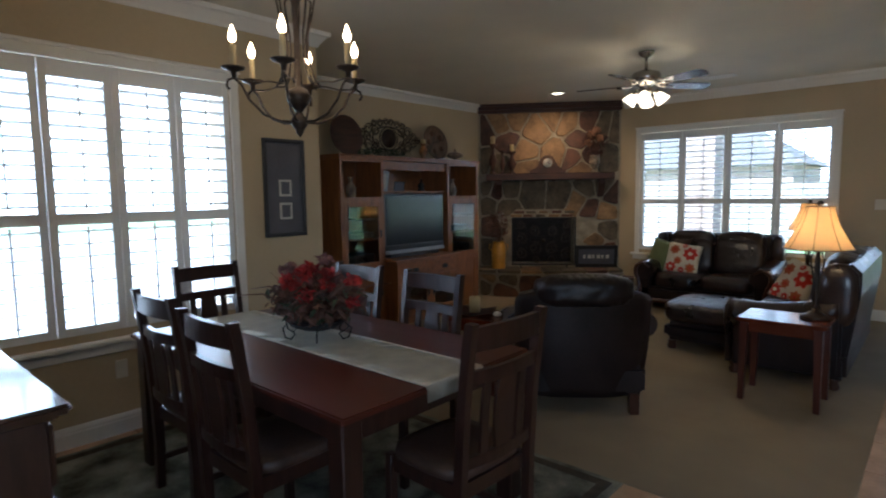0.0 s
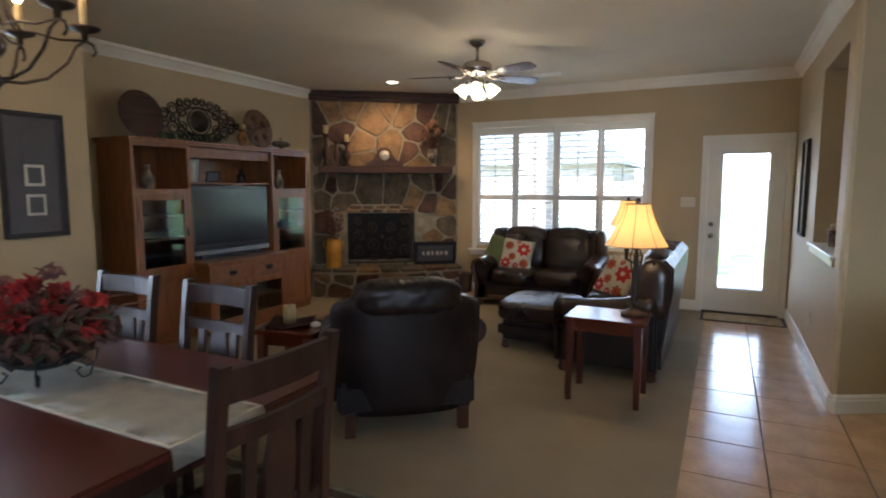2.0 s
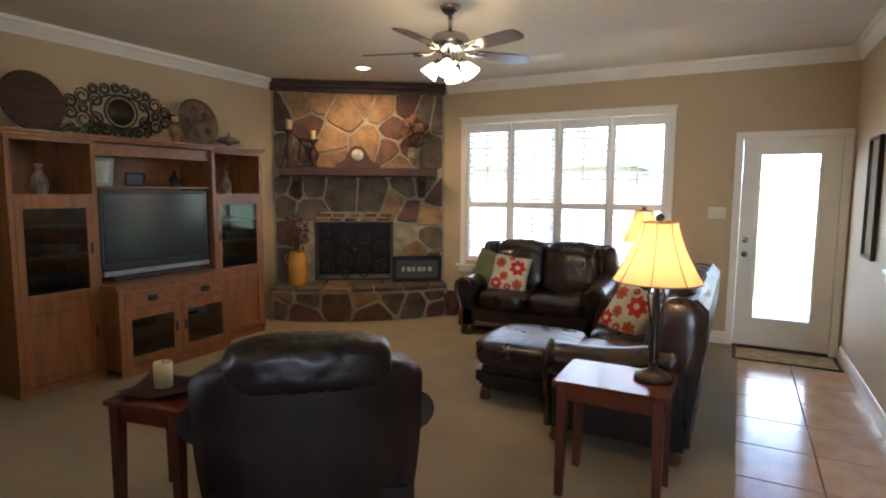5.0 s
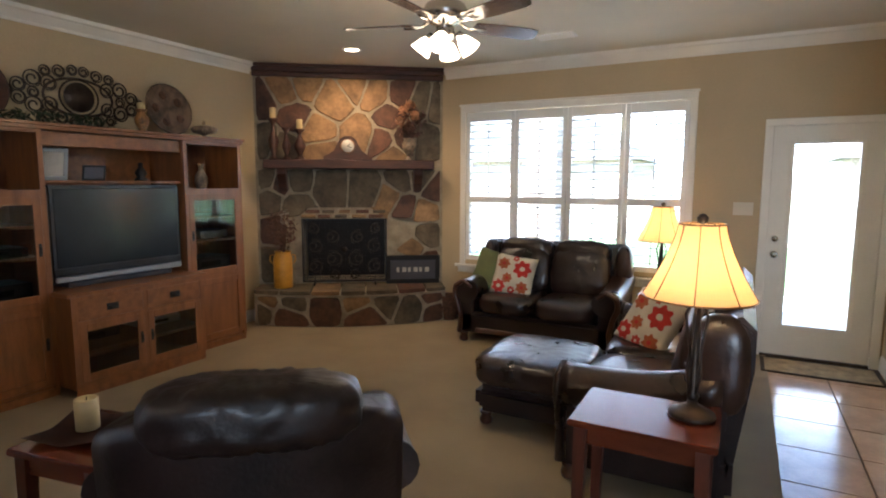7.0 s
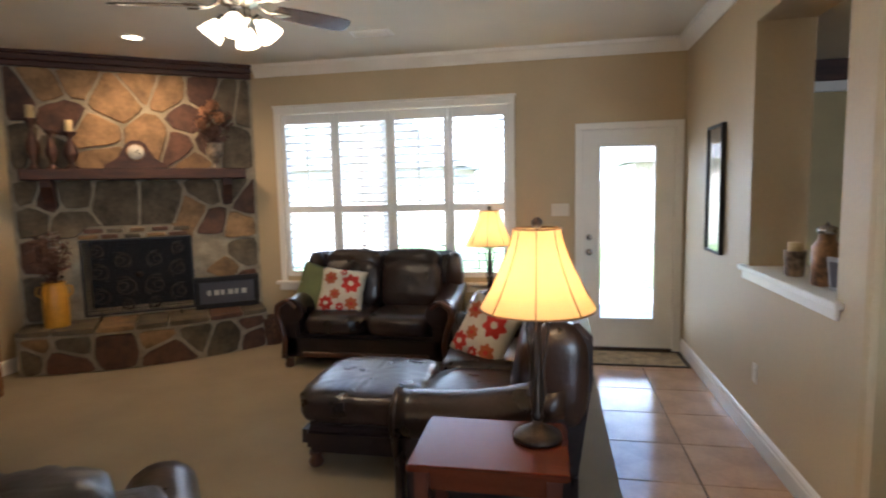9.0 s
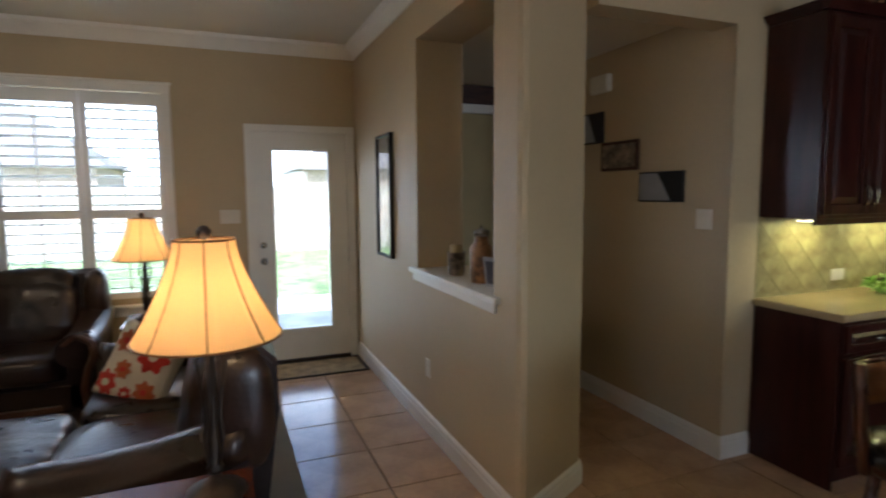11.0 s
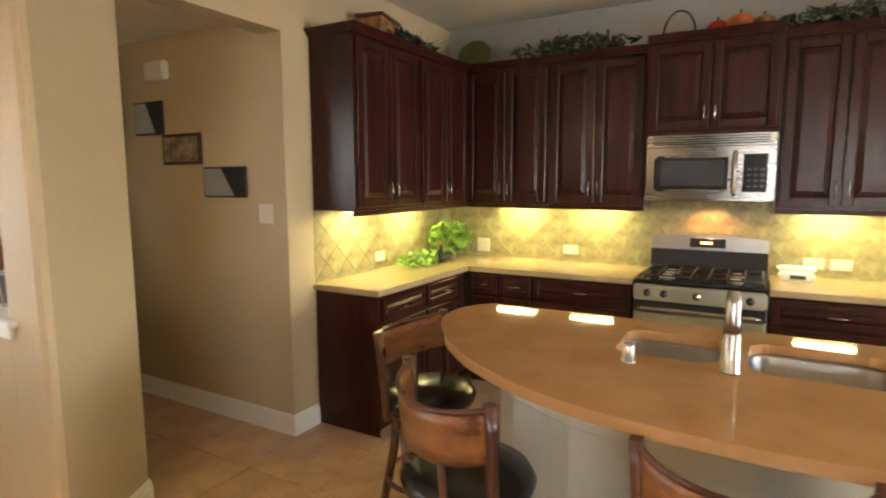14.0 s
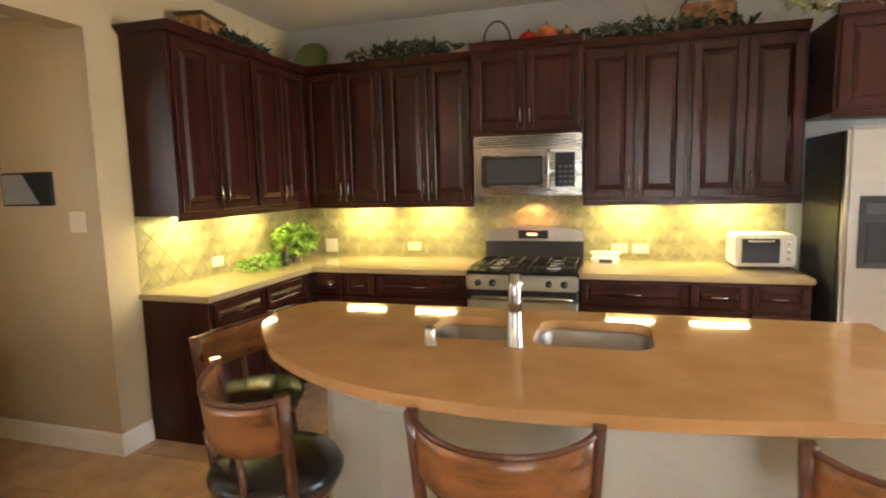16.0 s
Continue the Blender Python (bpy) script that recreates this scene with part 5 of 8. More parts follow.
for sx in (-1, 1):
    for y, t in ((hd - 0.10, 0.03), (-hd + 0.10, -0.02)):
        bm = bmesh.new()
        prism(bm, [(-0.03, -0.03), (0.03, -0.03), (0.03, 0.03), (-0.03, 0.03)], 0.0, 0.15, 0.004, pose(sx * (hw - 0.13), y, 0))
        link("leg", bm, M_FOOT, arm, "short square wooden leg")

ott = thing("ottoman", "dark brown leather ottoman with turned feet in front of the sofa", "ottoman", (-2.23, -2.27, 0))
bm = bmesh.new()
box(bm, -0.33, 0.33, -0.37, 0.37, 0.09, 0.27, 0.05, seg=3)
link("base", bm, M_LEATHERD, ott)
bm = bmesh.new()
pillow(bm, 0, 0, 0.36, 0.72, 0.80, 0.20, 5, 40, None, 0.035, 6.0, 0.0, 0.05)
link("cushion", bm, M_LEATHER, ott, "glossy padded top")
for sx in (-1, 1):
    for sy in (-1, 1):
        bun_foot(ott, sx * 0.26, sy * 0.30)


# pillows
def cushion(label, m, material, size=0.42, seed=0, flowers=False):
    c = thing("throw_pillow", label, "pillow")
    c.matrix_basis = m
    bm = bmesh.new()
    b = bmesh.new()
    n = 14
    def pt(u, v, s):
        e = (1 - abs(u) ** 2.6) * (1 - abs(v) ** 2.6)
        k = 1 - 0.05 * (1 - abs(u)) * abs(v) - 0.05 * (1 - abs(v)) * abs(u)
        return (u * size / 2 * k, s * (0.004 + 0.065 * max(0, e) ** 0.45) + 0.004 * noise.noise(Vector((u * 3, v * 3, seed))), v * size / 2 * k)
    for s in (-1, 1):
        g = [[b.verts.new(pt(i / n * 2 - 1, j / n * 2 - 1, s)) for j in range(n + 1)] for i in range(n + 1)]
        for i in range(n):
            for j in range(n):
                b.faces.new((g[i][j], g[i + 1][j], g[i + 1][j + 1], g[i][j + 1])).smooth = True
    bmesh.ops.remove_doubles(b, verts=b.verts, dist=0.0085)
    merge(bm, b)
    link("cover", bm, material, c)
    if flowers:
        r = random.Random(seed)
        spots = [(-0.11, 0.10, 0.056, 1), (0.08, 0.07, 0.08, 0), (-0.05, -0.04, 0.046, 1), (0.11, -0.11, 0.055, 1), (-0.12, -0.13, 0.062, 0), (0.0, 0.165, 0.028, 0), (0.01, -0.15, 0.036, 0)]
        for x, z, rad, kd in spots:
            p = new("printed_flower")
            p.parent = c
            for s in (-1, 1):
                bm = bmesh.new()
                k = 7
                pts = []
                for i in range(k * 6):
                    a = 2 * math.pi * i / (k * 6)
                    q = rad * 1.15 * (0.86 + 0.14 * math.cos(k * a))
                    X, Z = x + q * math.cos(a), z + q * math.sin(a)
                    e = pt(X * 2 / size, Z * 2 / size, s)
                    pts.append(bm.verts.new((X, e[1] + s * 0.004, Z)))
                e = pt(x * 2 / size, z * 2 / size, s)
                mid = bm.verts.new((x, e[1] + s * 0.005, z))
                for i in range(len(pts)):
                    bm.faces.new((pts[i], pts[(i + 1) % len(pts)], mid))
                link("petals", bm, M_REDF if kd == 0 else M_BROWNF, p)
                bm = bmesh.new()
                pts = [bm.verts.new((x + rad * 0.34 * math.cos(a), e[1] + s * 0.008, z + rad * 0.3 * math.sin(a))) for a in [2 * math.pi * i / 12 for i in range(12)]]
                bm.faces.new(pts)
                link("flower_centre", bm, M_WHITEF if kd == 0 else M_REDF, p)
    return c


cushion("plain olive green throw pillow on the loveseat", pose(-3.32, -0.55, 0.66, -18, 12, -8), M_GREENC, 0.42, 1)
cushion("ivory throw pillow with red and brown flowers on the loveseat", pose(-3.06, -0.62, 0.64, -20, 8, 8), M_WHITEF, 0.41, 2, True)
cushion("ivory throw pillow with red and brown flowers on the sofa", pose(-1.60, -1.86, 0.615, -24, 16, -36), M_WHITEF, 0.42, 3, True)


# ---- small tables ----
def side_table(label, m, w, d, h):
    t = thing("side_table", label, "table")
    t.matrix_basis = m
    bm = bmesh.new()
    box(bm, -w / 2, w / 2, -d / 2, d / 2, h - 0.028, h, 0.006, seg=2)
    link("tabletop", bm, M_SIDETOP, t)
    bm = bmesh.new()
    a, b = w / 2 - 0.05, d / 2 - 0.04
    for s in (-1, 1):
        box(bm, -a, a, s * b - 0.009, s * b + 0.009, h - 0.10, h - 0.028)
        box(bm, s * a - 0.009, s * a + 0.009, -b + 0.009, b - 0.009, h - 0.10, h - 0.028)
    link("apron", bm, M_SIDETOP, t)
    for sx in (-1, 1):
        for sy in (-1, 1):
            bm = bmesh.new()
            x, y = sx * a, sy * b
            bb = bmesh.new()
            lo = [bb.verts.new((x + p * 0.019 + sx * 0.008, y + q * 0.019 + sy * 0.006, 0)) for p, q in ((-1, -1), (1, -1), (1, 1), (-1, 1))]
            hi = [bb.verts.new((x + p * 0.026, y + q * 0.026, h - 0.028)) for p, q in ((-1, -1), (1, -1), (1, 1), (-1, 1))]
            bb.faces.new(lo), bb.faces.new(hi)
            for k in range(4):
                bb.faces.new((lo[k], lo[(k + 1) % 4], hi[(k + 1) % 4], hi[k]))
            merge(bm, bb)
            link("leg", bm, M_CHERRYV, t)
    return t


side_table("reddish cherry side table holding a lit lamp beside the sofa", pose(-1.40, -3.43, 0), 0.55, 0.42, 0.605)
side_table("small reddish side table with a candle beside the armchair", pose(-3.25, -4.58, 0, 0, 0, 10), 0.44, 0.40, 0.57)
side_table("reddish side table with a lit lamp between the two sofas", pose(-1.60, -0.62, 0), 0.50, 0.50, 0.62)


def table_lamp(label, m, h=0.78, sr=0.235, watts=14):
    l = thing("table_lamp", label, "lamp")
    l.matrix_basis = m
    bm = bmesh.new()
    lathe(bm, [(0.085, 0), (0.092, 0.008), (0.088, 0.02), (0.06, 0.032), (0.05, 0.04), (0.022, 0.055), (0.018, 0.075)], 24)
    link("base", bm, M_IRON, l, "round bronze base")
    bm = bmesh.new()
    lathe(bm, [(0.018, 0.07), (0.026, 0.09), (0.014, 0.11), (0.014, h - 0.33), (0.03, h - 0.31), (0.014, h - 0.29), (0.01, h - 0.22)], 14)
    for k in range(4):
        a = k * math.pi / 2 + 0.6
        tube(bm, [(0.016 * math.cos(a), 0.016 * math.sin(a), 0.10), (0.036 * math.cos(a + 0.3), 0.036 * math.sin(a + 0.3), 0.18), (0.022 * math.cos(a + 0.5), 0.022 * math.sin(a + 0.5), 0.26), (0.042 * math.cos(a + 0.8), 0.042 * math.sin(a + 0.8), h - 0.40), (0.016 * math.cos(a + 1), 0.016 * math.sin(a + 1), h - 0.33)], 0.006, 6)
    link("stem", bm, M_IRON, l, "twisted bronze stem")
    z0, z1 = h - 0.325, h - 0.035
    seg, ribs = 48, 8
    bm = bmesh.new()
    rings = []
    for i in range(11):
        u = i / 10
        r = 0.085 + (sr - 0.085) * ((1 - u) ** 1.45)
        ring = []
        for k in range(seg):
            a = 2 * math.pi * k / seg
            rr = r * (1 - 0.03 * abs(math.sin(a * ribs / 2)) ** 0.5 + 0.012)
            ring.append(bm.verts.new((rr * math.cos(a), rr * math.sin(a), z0 + (z1 - z0) * u)))
        rings.append(ring)
    for a, b in zip(rings, rings[1:]):
        for k in range(seg):
            bm.faces.new((a[k], a[(k + 1) % seg], b[(k + 1) % seg], b[k])).smooth = True
    shade = link("shade", bm, M_SHADE, l, "cream bell shade, lit from inside")
    bm = bmesh.new()
    for k in range(ribs):
        a = 2 * math.pi * k / ribs
        tube(bm, [((0.085 + (sr - 0.085) * ((1 - u) ** 1.45)) * 1.013 * math.cos(a), (0.085 + (sr - 0.085) * ((1 - u) ** 1.45)) * 1.013 * math.sin(a), z0 + (z1 - z0) * u) for u in [i / 8 for i in range(9)]], 0.0025, 5)
    link("shade_ribs", bm, M_AMBER, shade)
    for r, z in ((sr * 1.013, z0), (0.086, z1)):
        bm = bmesh.new()
        tube(bm, [(r * math.cos(a), r * math.sin(a), z) for a in [2 * math.pi * i / 40 for i in range(41)]], 0.0035, 5)
        link("shade_trim", bm, M_AMBER, shade)
    bm = bmesh.new()
    lathe(bm, [(0.022, z0 + 0.06), (0.03, z0 + 0.10), (0.024, z0 + 0.14), (0, z0 + 0.155)], 14)
    link("bulb", bm, M_BULB, l).visible_shadow = False
    bm = bmesh.new()
    tube(bm, [(0, 0, h - 0.22), (0.06, 0, z0 + 0.12), (0.045, 0, z1), (0, 0, z1 + 0.005)], 0.002, 5)
    tube(bm, [(0, 0, h - 0.22), (-0.06, 0, z0 + 0.12), (-0.045, 0, z1), (0, 0, z1 + 0.005)], 0.002, 5)
    lathe(bm, [(0.008, z1), (0.02, z1 + 0.01), (0.022, z1 + 0.025), (0.012, z1 + 0.038), (0, z1 + 0.042)], 12)
    link("finial", bm, M_IRON, l)
    p = (l.matrix_basis @ Vector((0, 0, z0 + 0.10)))
    lamp("lamp_light", "POINT", p, watts, (1.0, 0.65, 0.30), 0.03)
    return l


table_lamp("tall bronze table lamp with glowing cream bell shade beside the sofa", pose(-1.235, -3.37, 0.606), 0.82, 0.208, 1.4)
table_lamp("bronze table lamp with a glowing cream bell shade beside the window", pose(-1.70, -0.66, 0.621), 0.77, 0.20, 1.3)
dish = thing("candle_dish", "square dark dish with a thick cream candle on the small table", "candle")
dish.matrix_basis = pose(-3.32, -4.58, 0.571, 0, 0, 25)
bm = bmesh.new()
bb = bmesh.new()
n = 8
g = [[bb.verts.new((0.15 * (i / n * 2 - 1), 0.15 * (j / n * 2 - 1), 0.006 + 0.03 * (abs(i / n * 2 - 1) * abs(j / n * 2 - 1)) ** 1.2)) for j in range(n + 1)] for i in range(n + 1)]
for i in range(n):
    for j in range(n):
        bb.faces.new((g[i][j], g[i + 1][j], g[i + 1][j + 1], g[i][j + 1])).smooth = True
bmesh.ops.solidify(bb, geom=bb.faces[:], thickness=0.006)
merge(bm, bb)
link("dish", bm, M_BEAM, dish)
bm = bmesh.new()
lathe(bm, [(0.042, 0.012), (0.043, 0.13), (0.038, 0.135), (0.03, 0.128), (0, 0.126)], 20)
link("candle", bm, M_CANDLE, dish, "thick cream candle")
bm = bmesh.new()
tube(bm, [(0, 0, 0.12), (0.002, 0, 0.14)], 0.002, 5)
link("wick", bm, M_BLACK, dish)
sh = small_vase("small white shell beside the candle dish", pose(-3.12, -4.55, 0.571), [(0.015, 0), (0.035, 0.008), (0.03, 0.025), (0.012, 0.035), (0, 0.036)], M_PAPER, "ornament", "shell")

# ---- ceiling ----
fan = thing("ceiling_fan", "brushed nickel ceiling fan with five blades and four lit glass shades", "ceiling fan", (-2.78, -2.62, H))
bm = bmesh.new()
lathe(bm, [(0.075, -0.002), (0.07, -0.02), (0.045, -0.05), (0.016, -0.06), (0.014, -0.17), (0.05, -0.175), (0.12, -0.20), (0.135, -0.225), (0.135, -0.27), (0.11, -0.30), (0.06, -0.32), (0.055, -0.35), (0.065, -0.37), (0.05, -0.40), (0.0, -0.41)], 28)
link("motor", bm, M_CHROME, fan, "brushed nickel motor housing")
for k in range(5):
    a = 2 * math.pi * k / 5 + 0.90
    bl = new("blade")
    bl.parent = fan
    bl.matrix_basis = pose(0, 0, -0.31, 0, 0, math.degrees(a)) @ Matrix.Diagonal((0.97, 1.0, 1.0, 1))
    bm = bmesh.new()
    prism(bm, [(0.20, -0.055), (0.40, -0.068), (0.60, -0.072), (0.655, -0.06), (0.675, -0.03), (0.675, 0.03), (0.655, 0.06), (0.60, 0.072), (0.40, 0.068), (0.20, 0.055)], -0.004, 0.004, 0.0015, pose(0, 0, 0, -13, 0, 0))
    link("blade_board", bm, M_BLADE, bl, "glossy dark blade")
    bm = bmesh.new()
    tube(bm, [(0.11, 0, 0.01), (0.16, 0.0, -0.012), (0.22, 0.02, -0.008), (0.28, 0.02, -0.004)], 0.009, 6)
    tube(bm, [(0.16, 0, -0.012), (0.22, -0.025, -0.014), (0.28, -0.025, -0.012)], 0.007, 6)
    link("blade_iron", bm, M_CHROME, bl)
for k in range(4):
    a = 2 * math.pi * k / 4 + 0.3
    lt = new("light")
    lt.parent = fan
    tilt = pose(0.085 * math.cos(a), 0.085 * math.sin(a), -0.375) @ Matrix.Rotation(a, 4, "Z") @ Matrix.Rotation(radians(-38), 4, "Y")
    lt.matrix_basis = tilt
    bm = bmesh.new()
    lathe(bm, [(0.02, 0.01), (0.026, -0.01), (0.026, -0.035)], 14)
    link("socket", bm, M_CHROME, lt)
    bm = bmesh.new()
    lathe(bm, [(0.026, -0.03), (0.04, -0.05), (0.055, -0.09), (0.066, -0.125), (0.062, -0.125), (0.05, -0.09), (0.034, -0.05), (0.02, -0.034)], 22, None, 0, 0, False)
    link("glass_shade", bm, M_FROST, lt, "lit frosted tulip glass").visible_shadow = False
lamp("fan_light", "POINT", (-2.78, -2.62, H - 0.50), 4.6, (1.0, 0.70, 0.40), 0.15)
bm = bmesh.new()
down = thing("recessed_light", "lit recessed ceiling light over the hearth", "ceiling light", (-4.53, -1.25, H))
lathe(bm, [(0.095, -0.001), (0.095, -0.006), (0.075, -0.008), (0.072, -0.001)], 28)
link("trim_ring", bm, M_WHITE, down)
bm = bmesh.new()
lathe(bm, [(0.068, -0.002), (0.06, -0.005), (0, -0.006)], 24)
link("lens", bm, glow("lit_recessed_lens", (1.0, 0.75, 0.45), 2.5), down)
l = lamp("recessed_spot", "SPOT", (-4.53, -1.25, H - 0.02), 13, (1.0, 0.62, 0.30), 0.04)
l.data.spot_size, l.data.spot_blend = radians(125), 0.7
l.matrix_world = look((-4.53, -1.25, H - 0.02), (-4.85, -0.75, 1.6))
vent = thing("ceiling_vent", "white metal air vent in the ceiling", "vent", (-2.62, -0.86, H))
bm = bmesh.new()
for a, b, c, d in ((-0.17, 0.17, -0.085, -0.065), (-0.17, 0.17, 0.065, 0.085), (-0.17, -0.15, -0.065, 0.065), (0.15, 0.17, -0.065, 0.065)):
    box(bm, a, b, c, d, -0.012, -0.001, 0.003)
link("vent_frame", bm, M_WHITE, vent)
for i in range(8):
    bm = bmesh.new()
    box(bm, -0.15, 0.15, -0.003, 0.003, -0.012, 0.004, 0, pose(0, -0.055 + i * 0.0155, -0.006, 35, 0, 0))
    link("slat", bm, M_WHITE, vent)
# flat black sheet: the shade of the duct behind the slats, put in as colour
bm = bmesh.new()
box(bm, -0.15, 0.15, -0.065, 0.065, -0.002, -0.0005)
link("duct_shade", bm, M_SOOTSHADE, vent)


# ---- wall things ----
def switch_plate(label, m, gangs=1, outlet=False):
    s = thing("outlet" if outlet else "light_switch", label, "outlet" if outlet else "switch")
    s.matrix_basis = m
    w = 0.035 + 0.023 * (gangs - 1)
    bm = bmesh.new()
    box(bm, -w, w, -0.006, -0.0005, -0.058, 0.058, 0.002)
    link("plate", bm, M_PLASTIC, s)
    for i in range(gangs):
        x = (i - (gangs - 1) / 2) * 0.046
        bm = bmesh.new()
        if outlet:
            box(bm, x - 0.016, x + 0.016, -0.009, -0.006, 0.006, 0.034, 0.002)
            box(bm, x - 0.016, x + 0.016, -0.009, -0.006, -0.034, -0.006, 0.002)
        else:
            box(bm, x - 0.016, x + 0.016, -0.009, -0.006, -0.033, 0.033, 0.002)
        link("socket" if outlet else "rocker", bm, M_PLASTIC, s)


switch_plate("triple ivory light switch beside the back door", pose(-1.10, 0, 1.33), 3)
switch_plate("ivory light switch on the hall wall", pose(1.40, -2.71, 1.36, 0, 0, -90), 2)
switch_plate("ivory outlet low on the passage wall", pose(0, -1.9, 0.42, 0, 0, -90), 1, True)
switch_plate("ivory outlet low on the dining wall", pose(DIN_W, -6.75, 0.42, 0, 0, 90), 1, True)
door_mat = thing("door_mat", "flat woven beige mat with a dark border at the back door", "mat", (-0.46, -0.29, 0.0))
bm = bmesh.new()
box(bm, -0.40, 0.40, -0.20, 0.20, 0.0, 0.009, 0.003)
link("weave", bm, M_MAT, door_mat)
bm = bmesh.new()
for a, b, c, d in ((-0.43, 0.43, -0.225, -0.20), (-0.43, 0.43, 0.20, 0.225), (-0.43, -0.40, -0.20, 0.20), (0.40, 0.43, -0.20, 0.20)):
    box(bm, a, b, c, d, 0.0, 0.011, 0.002)
link("border", bm, M_MATEDGE, door_mat)
art = thing("wall_picture", "glazed picture in a thin dark frame on the passage wall", "picture")
art.matrix_basis = pose(0, -1.02, 1.50, 0, 0, -90)
bm = bmesh.new()
for a, b, c, d in ((-0.19, 0.19, -0.46, -0.44), (-0.19, 0.19, 0.44, 0.46), (-0.19, -0.17, -0.44, 0.44), (0.17, 0.19, -0.44, 0.44)):
    box(bm, a, b, -0.035, -0.001, c, d, 0.003)
link("frame_border", bm, M_BLACK, art)
bm = bmesh.new()
box(bm, -0.17, 0.17, -0.022, -0.004, -0.44, 0.44)
link("picture", bm, mat("glazed_print", (0.16, 0.14, 0.11), 0.06, vary=0.5, scale=6, bump=0, coat=0.8), art, "glossy dark print")


# ---- kitchen ----
BANK_B = pose(KIT_E, -2.88, 0, 0, 0, -90)
BANK_A = pose(1.62, KIT_N, 0)


def raised_door(parent, x0, x1, z0, z1, y, handle=None, name="door"):
    """A cabinet door with a raised panel; handle: where its bow handle stands, (x, z, upright)."""
    d = new(name)
    d.parent = parent
    st = min(0.055, (z1 - z0) * 0.3)
    bm = bmesh.new()
    box(bm, x0, x0 + st, y - 0.02, y, z0, z1, 0.004)
    box(bm, x1 - st, x1, y - 0.02, y, z0, z1, 0.004)
    box(bm, x0 + st, x1 - st, y - 0.02, y, z0, z0 + st, 0.004)
    box(bm, x0 + st, x1 - st, y - 0.02, y, z1 - st, z1, 0.004)
    link("door_frame", bm, M_KCAB, d)
    bm = bmesh.new()
    b = bmesh.new()
    lo = [b.verts.new(p) for p in ((x0 + st, y - 0.008, z0 + st), (x1 - st, y - 0.008, z0 + st), (x1 - st, y - 0.008, z1 - st), (x0 + st, y - 0.008, z1 - st))]
    q = min(0.035, (z1 - z0) * 0.15)
    hi = [b.verts.new(p) for p in ((x0 + st + q, y - 0.019, z0 + st + q), (x1 - st - q, y - 0.019, z0 + st + q), (x1 - st - q, y - 0.019, z1 - st - q), (x0 + st + q, y - 0.019, z1 - st - q))]
    for k in range(4):
        b.faces.new((lo[k], lo[(k + 1) % 4], hi[(k + 1) % 4], hi[k]))
    b.faces.new(hi)
    merge(bm, b)
    link("raised_panel", bm, M_KCAB, d)
    if handle:
        hx, hz, up = handle
        bm = bmesh.new()
        v = Vector((0, 0, 1)) if up else Vector((1, 0, 0))
        c = Vector((hx, y - 0.02, hz))
        tube(bm, [c - v * 0.05, c - v * 0.045 + Vector((0, -0.018, 0)), c - v * 0.02 + Vector((0, -0.028, 0)), c + v * 0.02 + Vector((0, -0.028, 0)), c + v * 0.045 + Vector((0, -0.018, 0)), c + v * 0.05], [0.006, 0.005, 0.0045, 0.0045, 0.005, 0.006], 7)
        link("handle", bm, M_CHROME, d, "nickel bow handle")
    return d


def upper(bank, x0, x1, z0, z1, depth, label, crown=True, doors=2, handle_low=True, left_end=False):
    c = thing("upper_cabinet", label, "cabinet", group="kitchen cabinets")
    c.matrix_basis = bank
    bm = bmesh.new()
    box(bm, x0 + 0.0005, x1 - 0.0005, -depth, -0.001, z0, z1, 0.002)
    link("body", bm, M_KCAB, c)
    bm = bmesh.new()
    box(bm, x0 + 0.001, x1 - 0.001, -depth + 0.002, -depth + 0.020, z0 - 0.032, z0 - 0.0005, 0.002)
    link("light_rail", bm, M_KCAB, c)
    w = (x1 - x0 - 0.03) / doors
    for i in range(doors):
        a, b = x0 + 0.015 + i * w + 0.004, x0 + 0.015 + (i + 1) * w - 0.004
        inner = (i % 2 == 0) if doors > 1 else True
        raised_door(c, a, b, z0 + 0.02, z1 - 0.02, -depth - 0.001, (b - 0.028 if inner else a + 0.028, z0 + 0.12 if handle_low else z1 - 0.1, True))
    if crown:
        bm = bmesh.new()
        prof = [(-depth + 0.01, z1), (-depth - 0.024, z1), (-depth - 0.028, z1 + 0.012), (-depth - 0.042, z1 + 0.036), (-depth - 0.046, z1 + 0.052), (-depth + 0.01, z1 + 0.052)]
        prism(bm, prof, x0 - (0.038 if left_end else 0.0), x1)
        bm.transform(Matrix(((0, 0, 1, 0), (1, 0, 0, 0), (0, 1, 0, 0), (0, 0, 0, 1))))
        if left_end:
            b2 = bmesh.new()
            prof = [(x0 - 0.001, z1), (x0 - 0.005, z1 + 0.012), (x0 - 0.032, z1 + 0.036), (x0 - 0.038, z1 + 0.052), (x0 - 0.001, z1 + 0.052)]
            prism(b2, prof, 0.001, depth - 0.012)
            b2.transform(Matrix(((1, 0, 0, 0), (0, 0, -1, 0), (0, 1, 0, 0), (0, 0, 0, 1))))
            merge(bm, b2)
        box(bm, x0, x1, -depth + 0.011, -0.001, z1 + 0.001, z1 + 0.012)
        link("crown", bm, M_KCAB, c, "stepped cabinet crown")
    return c


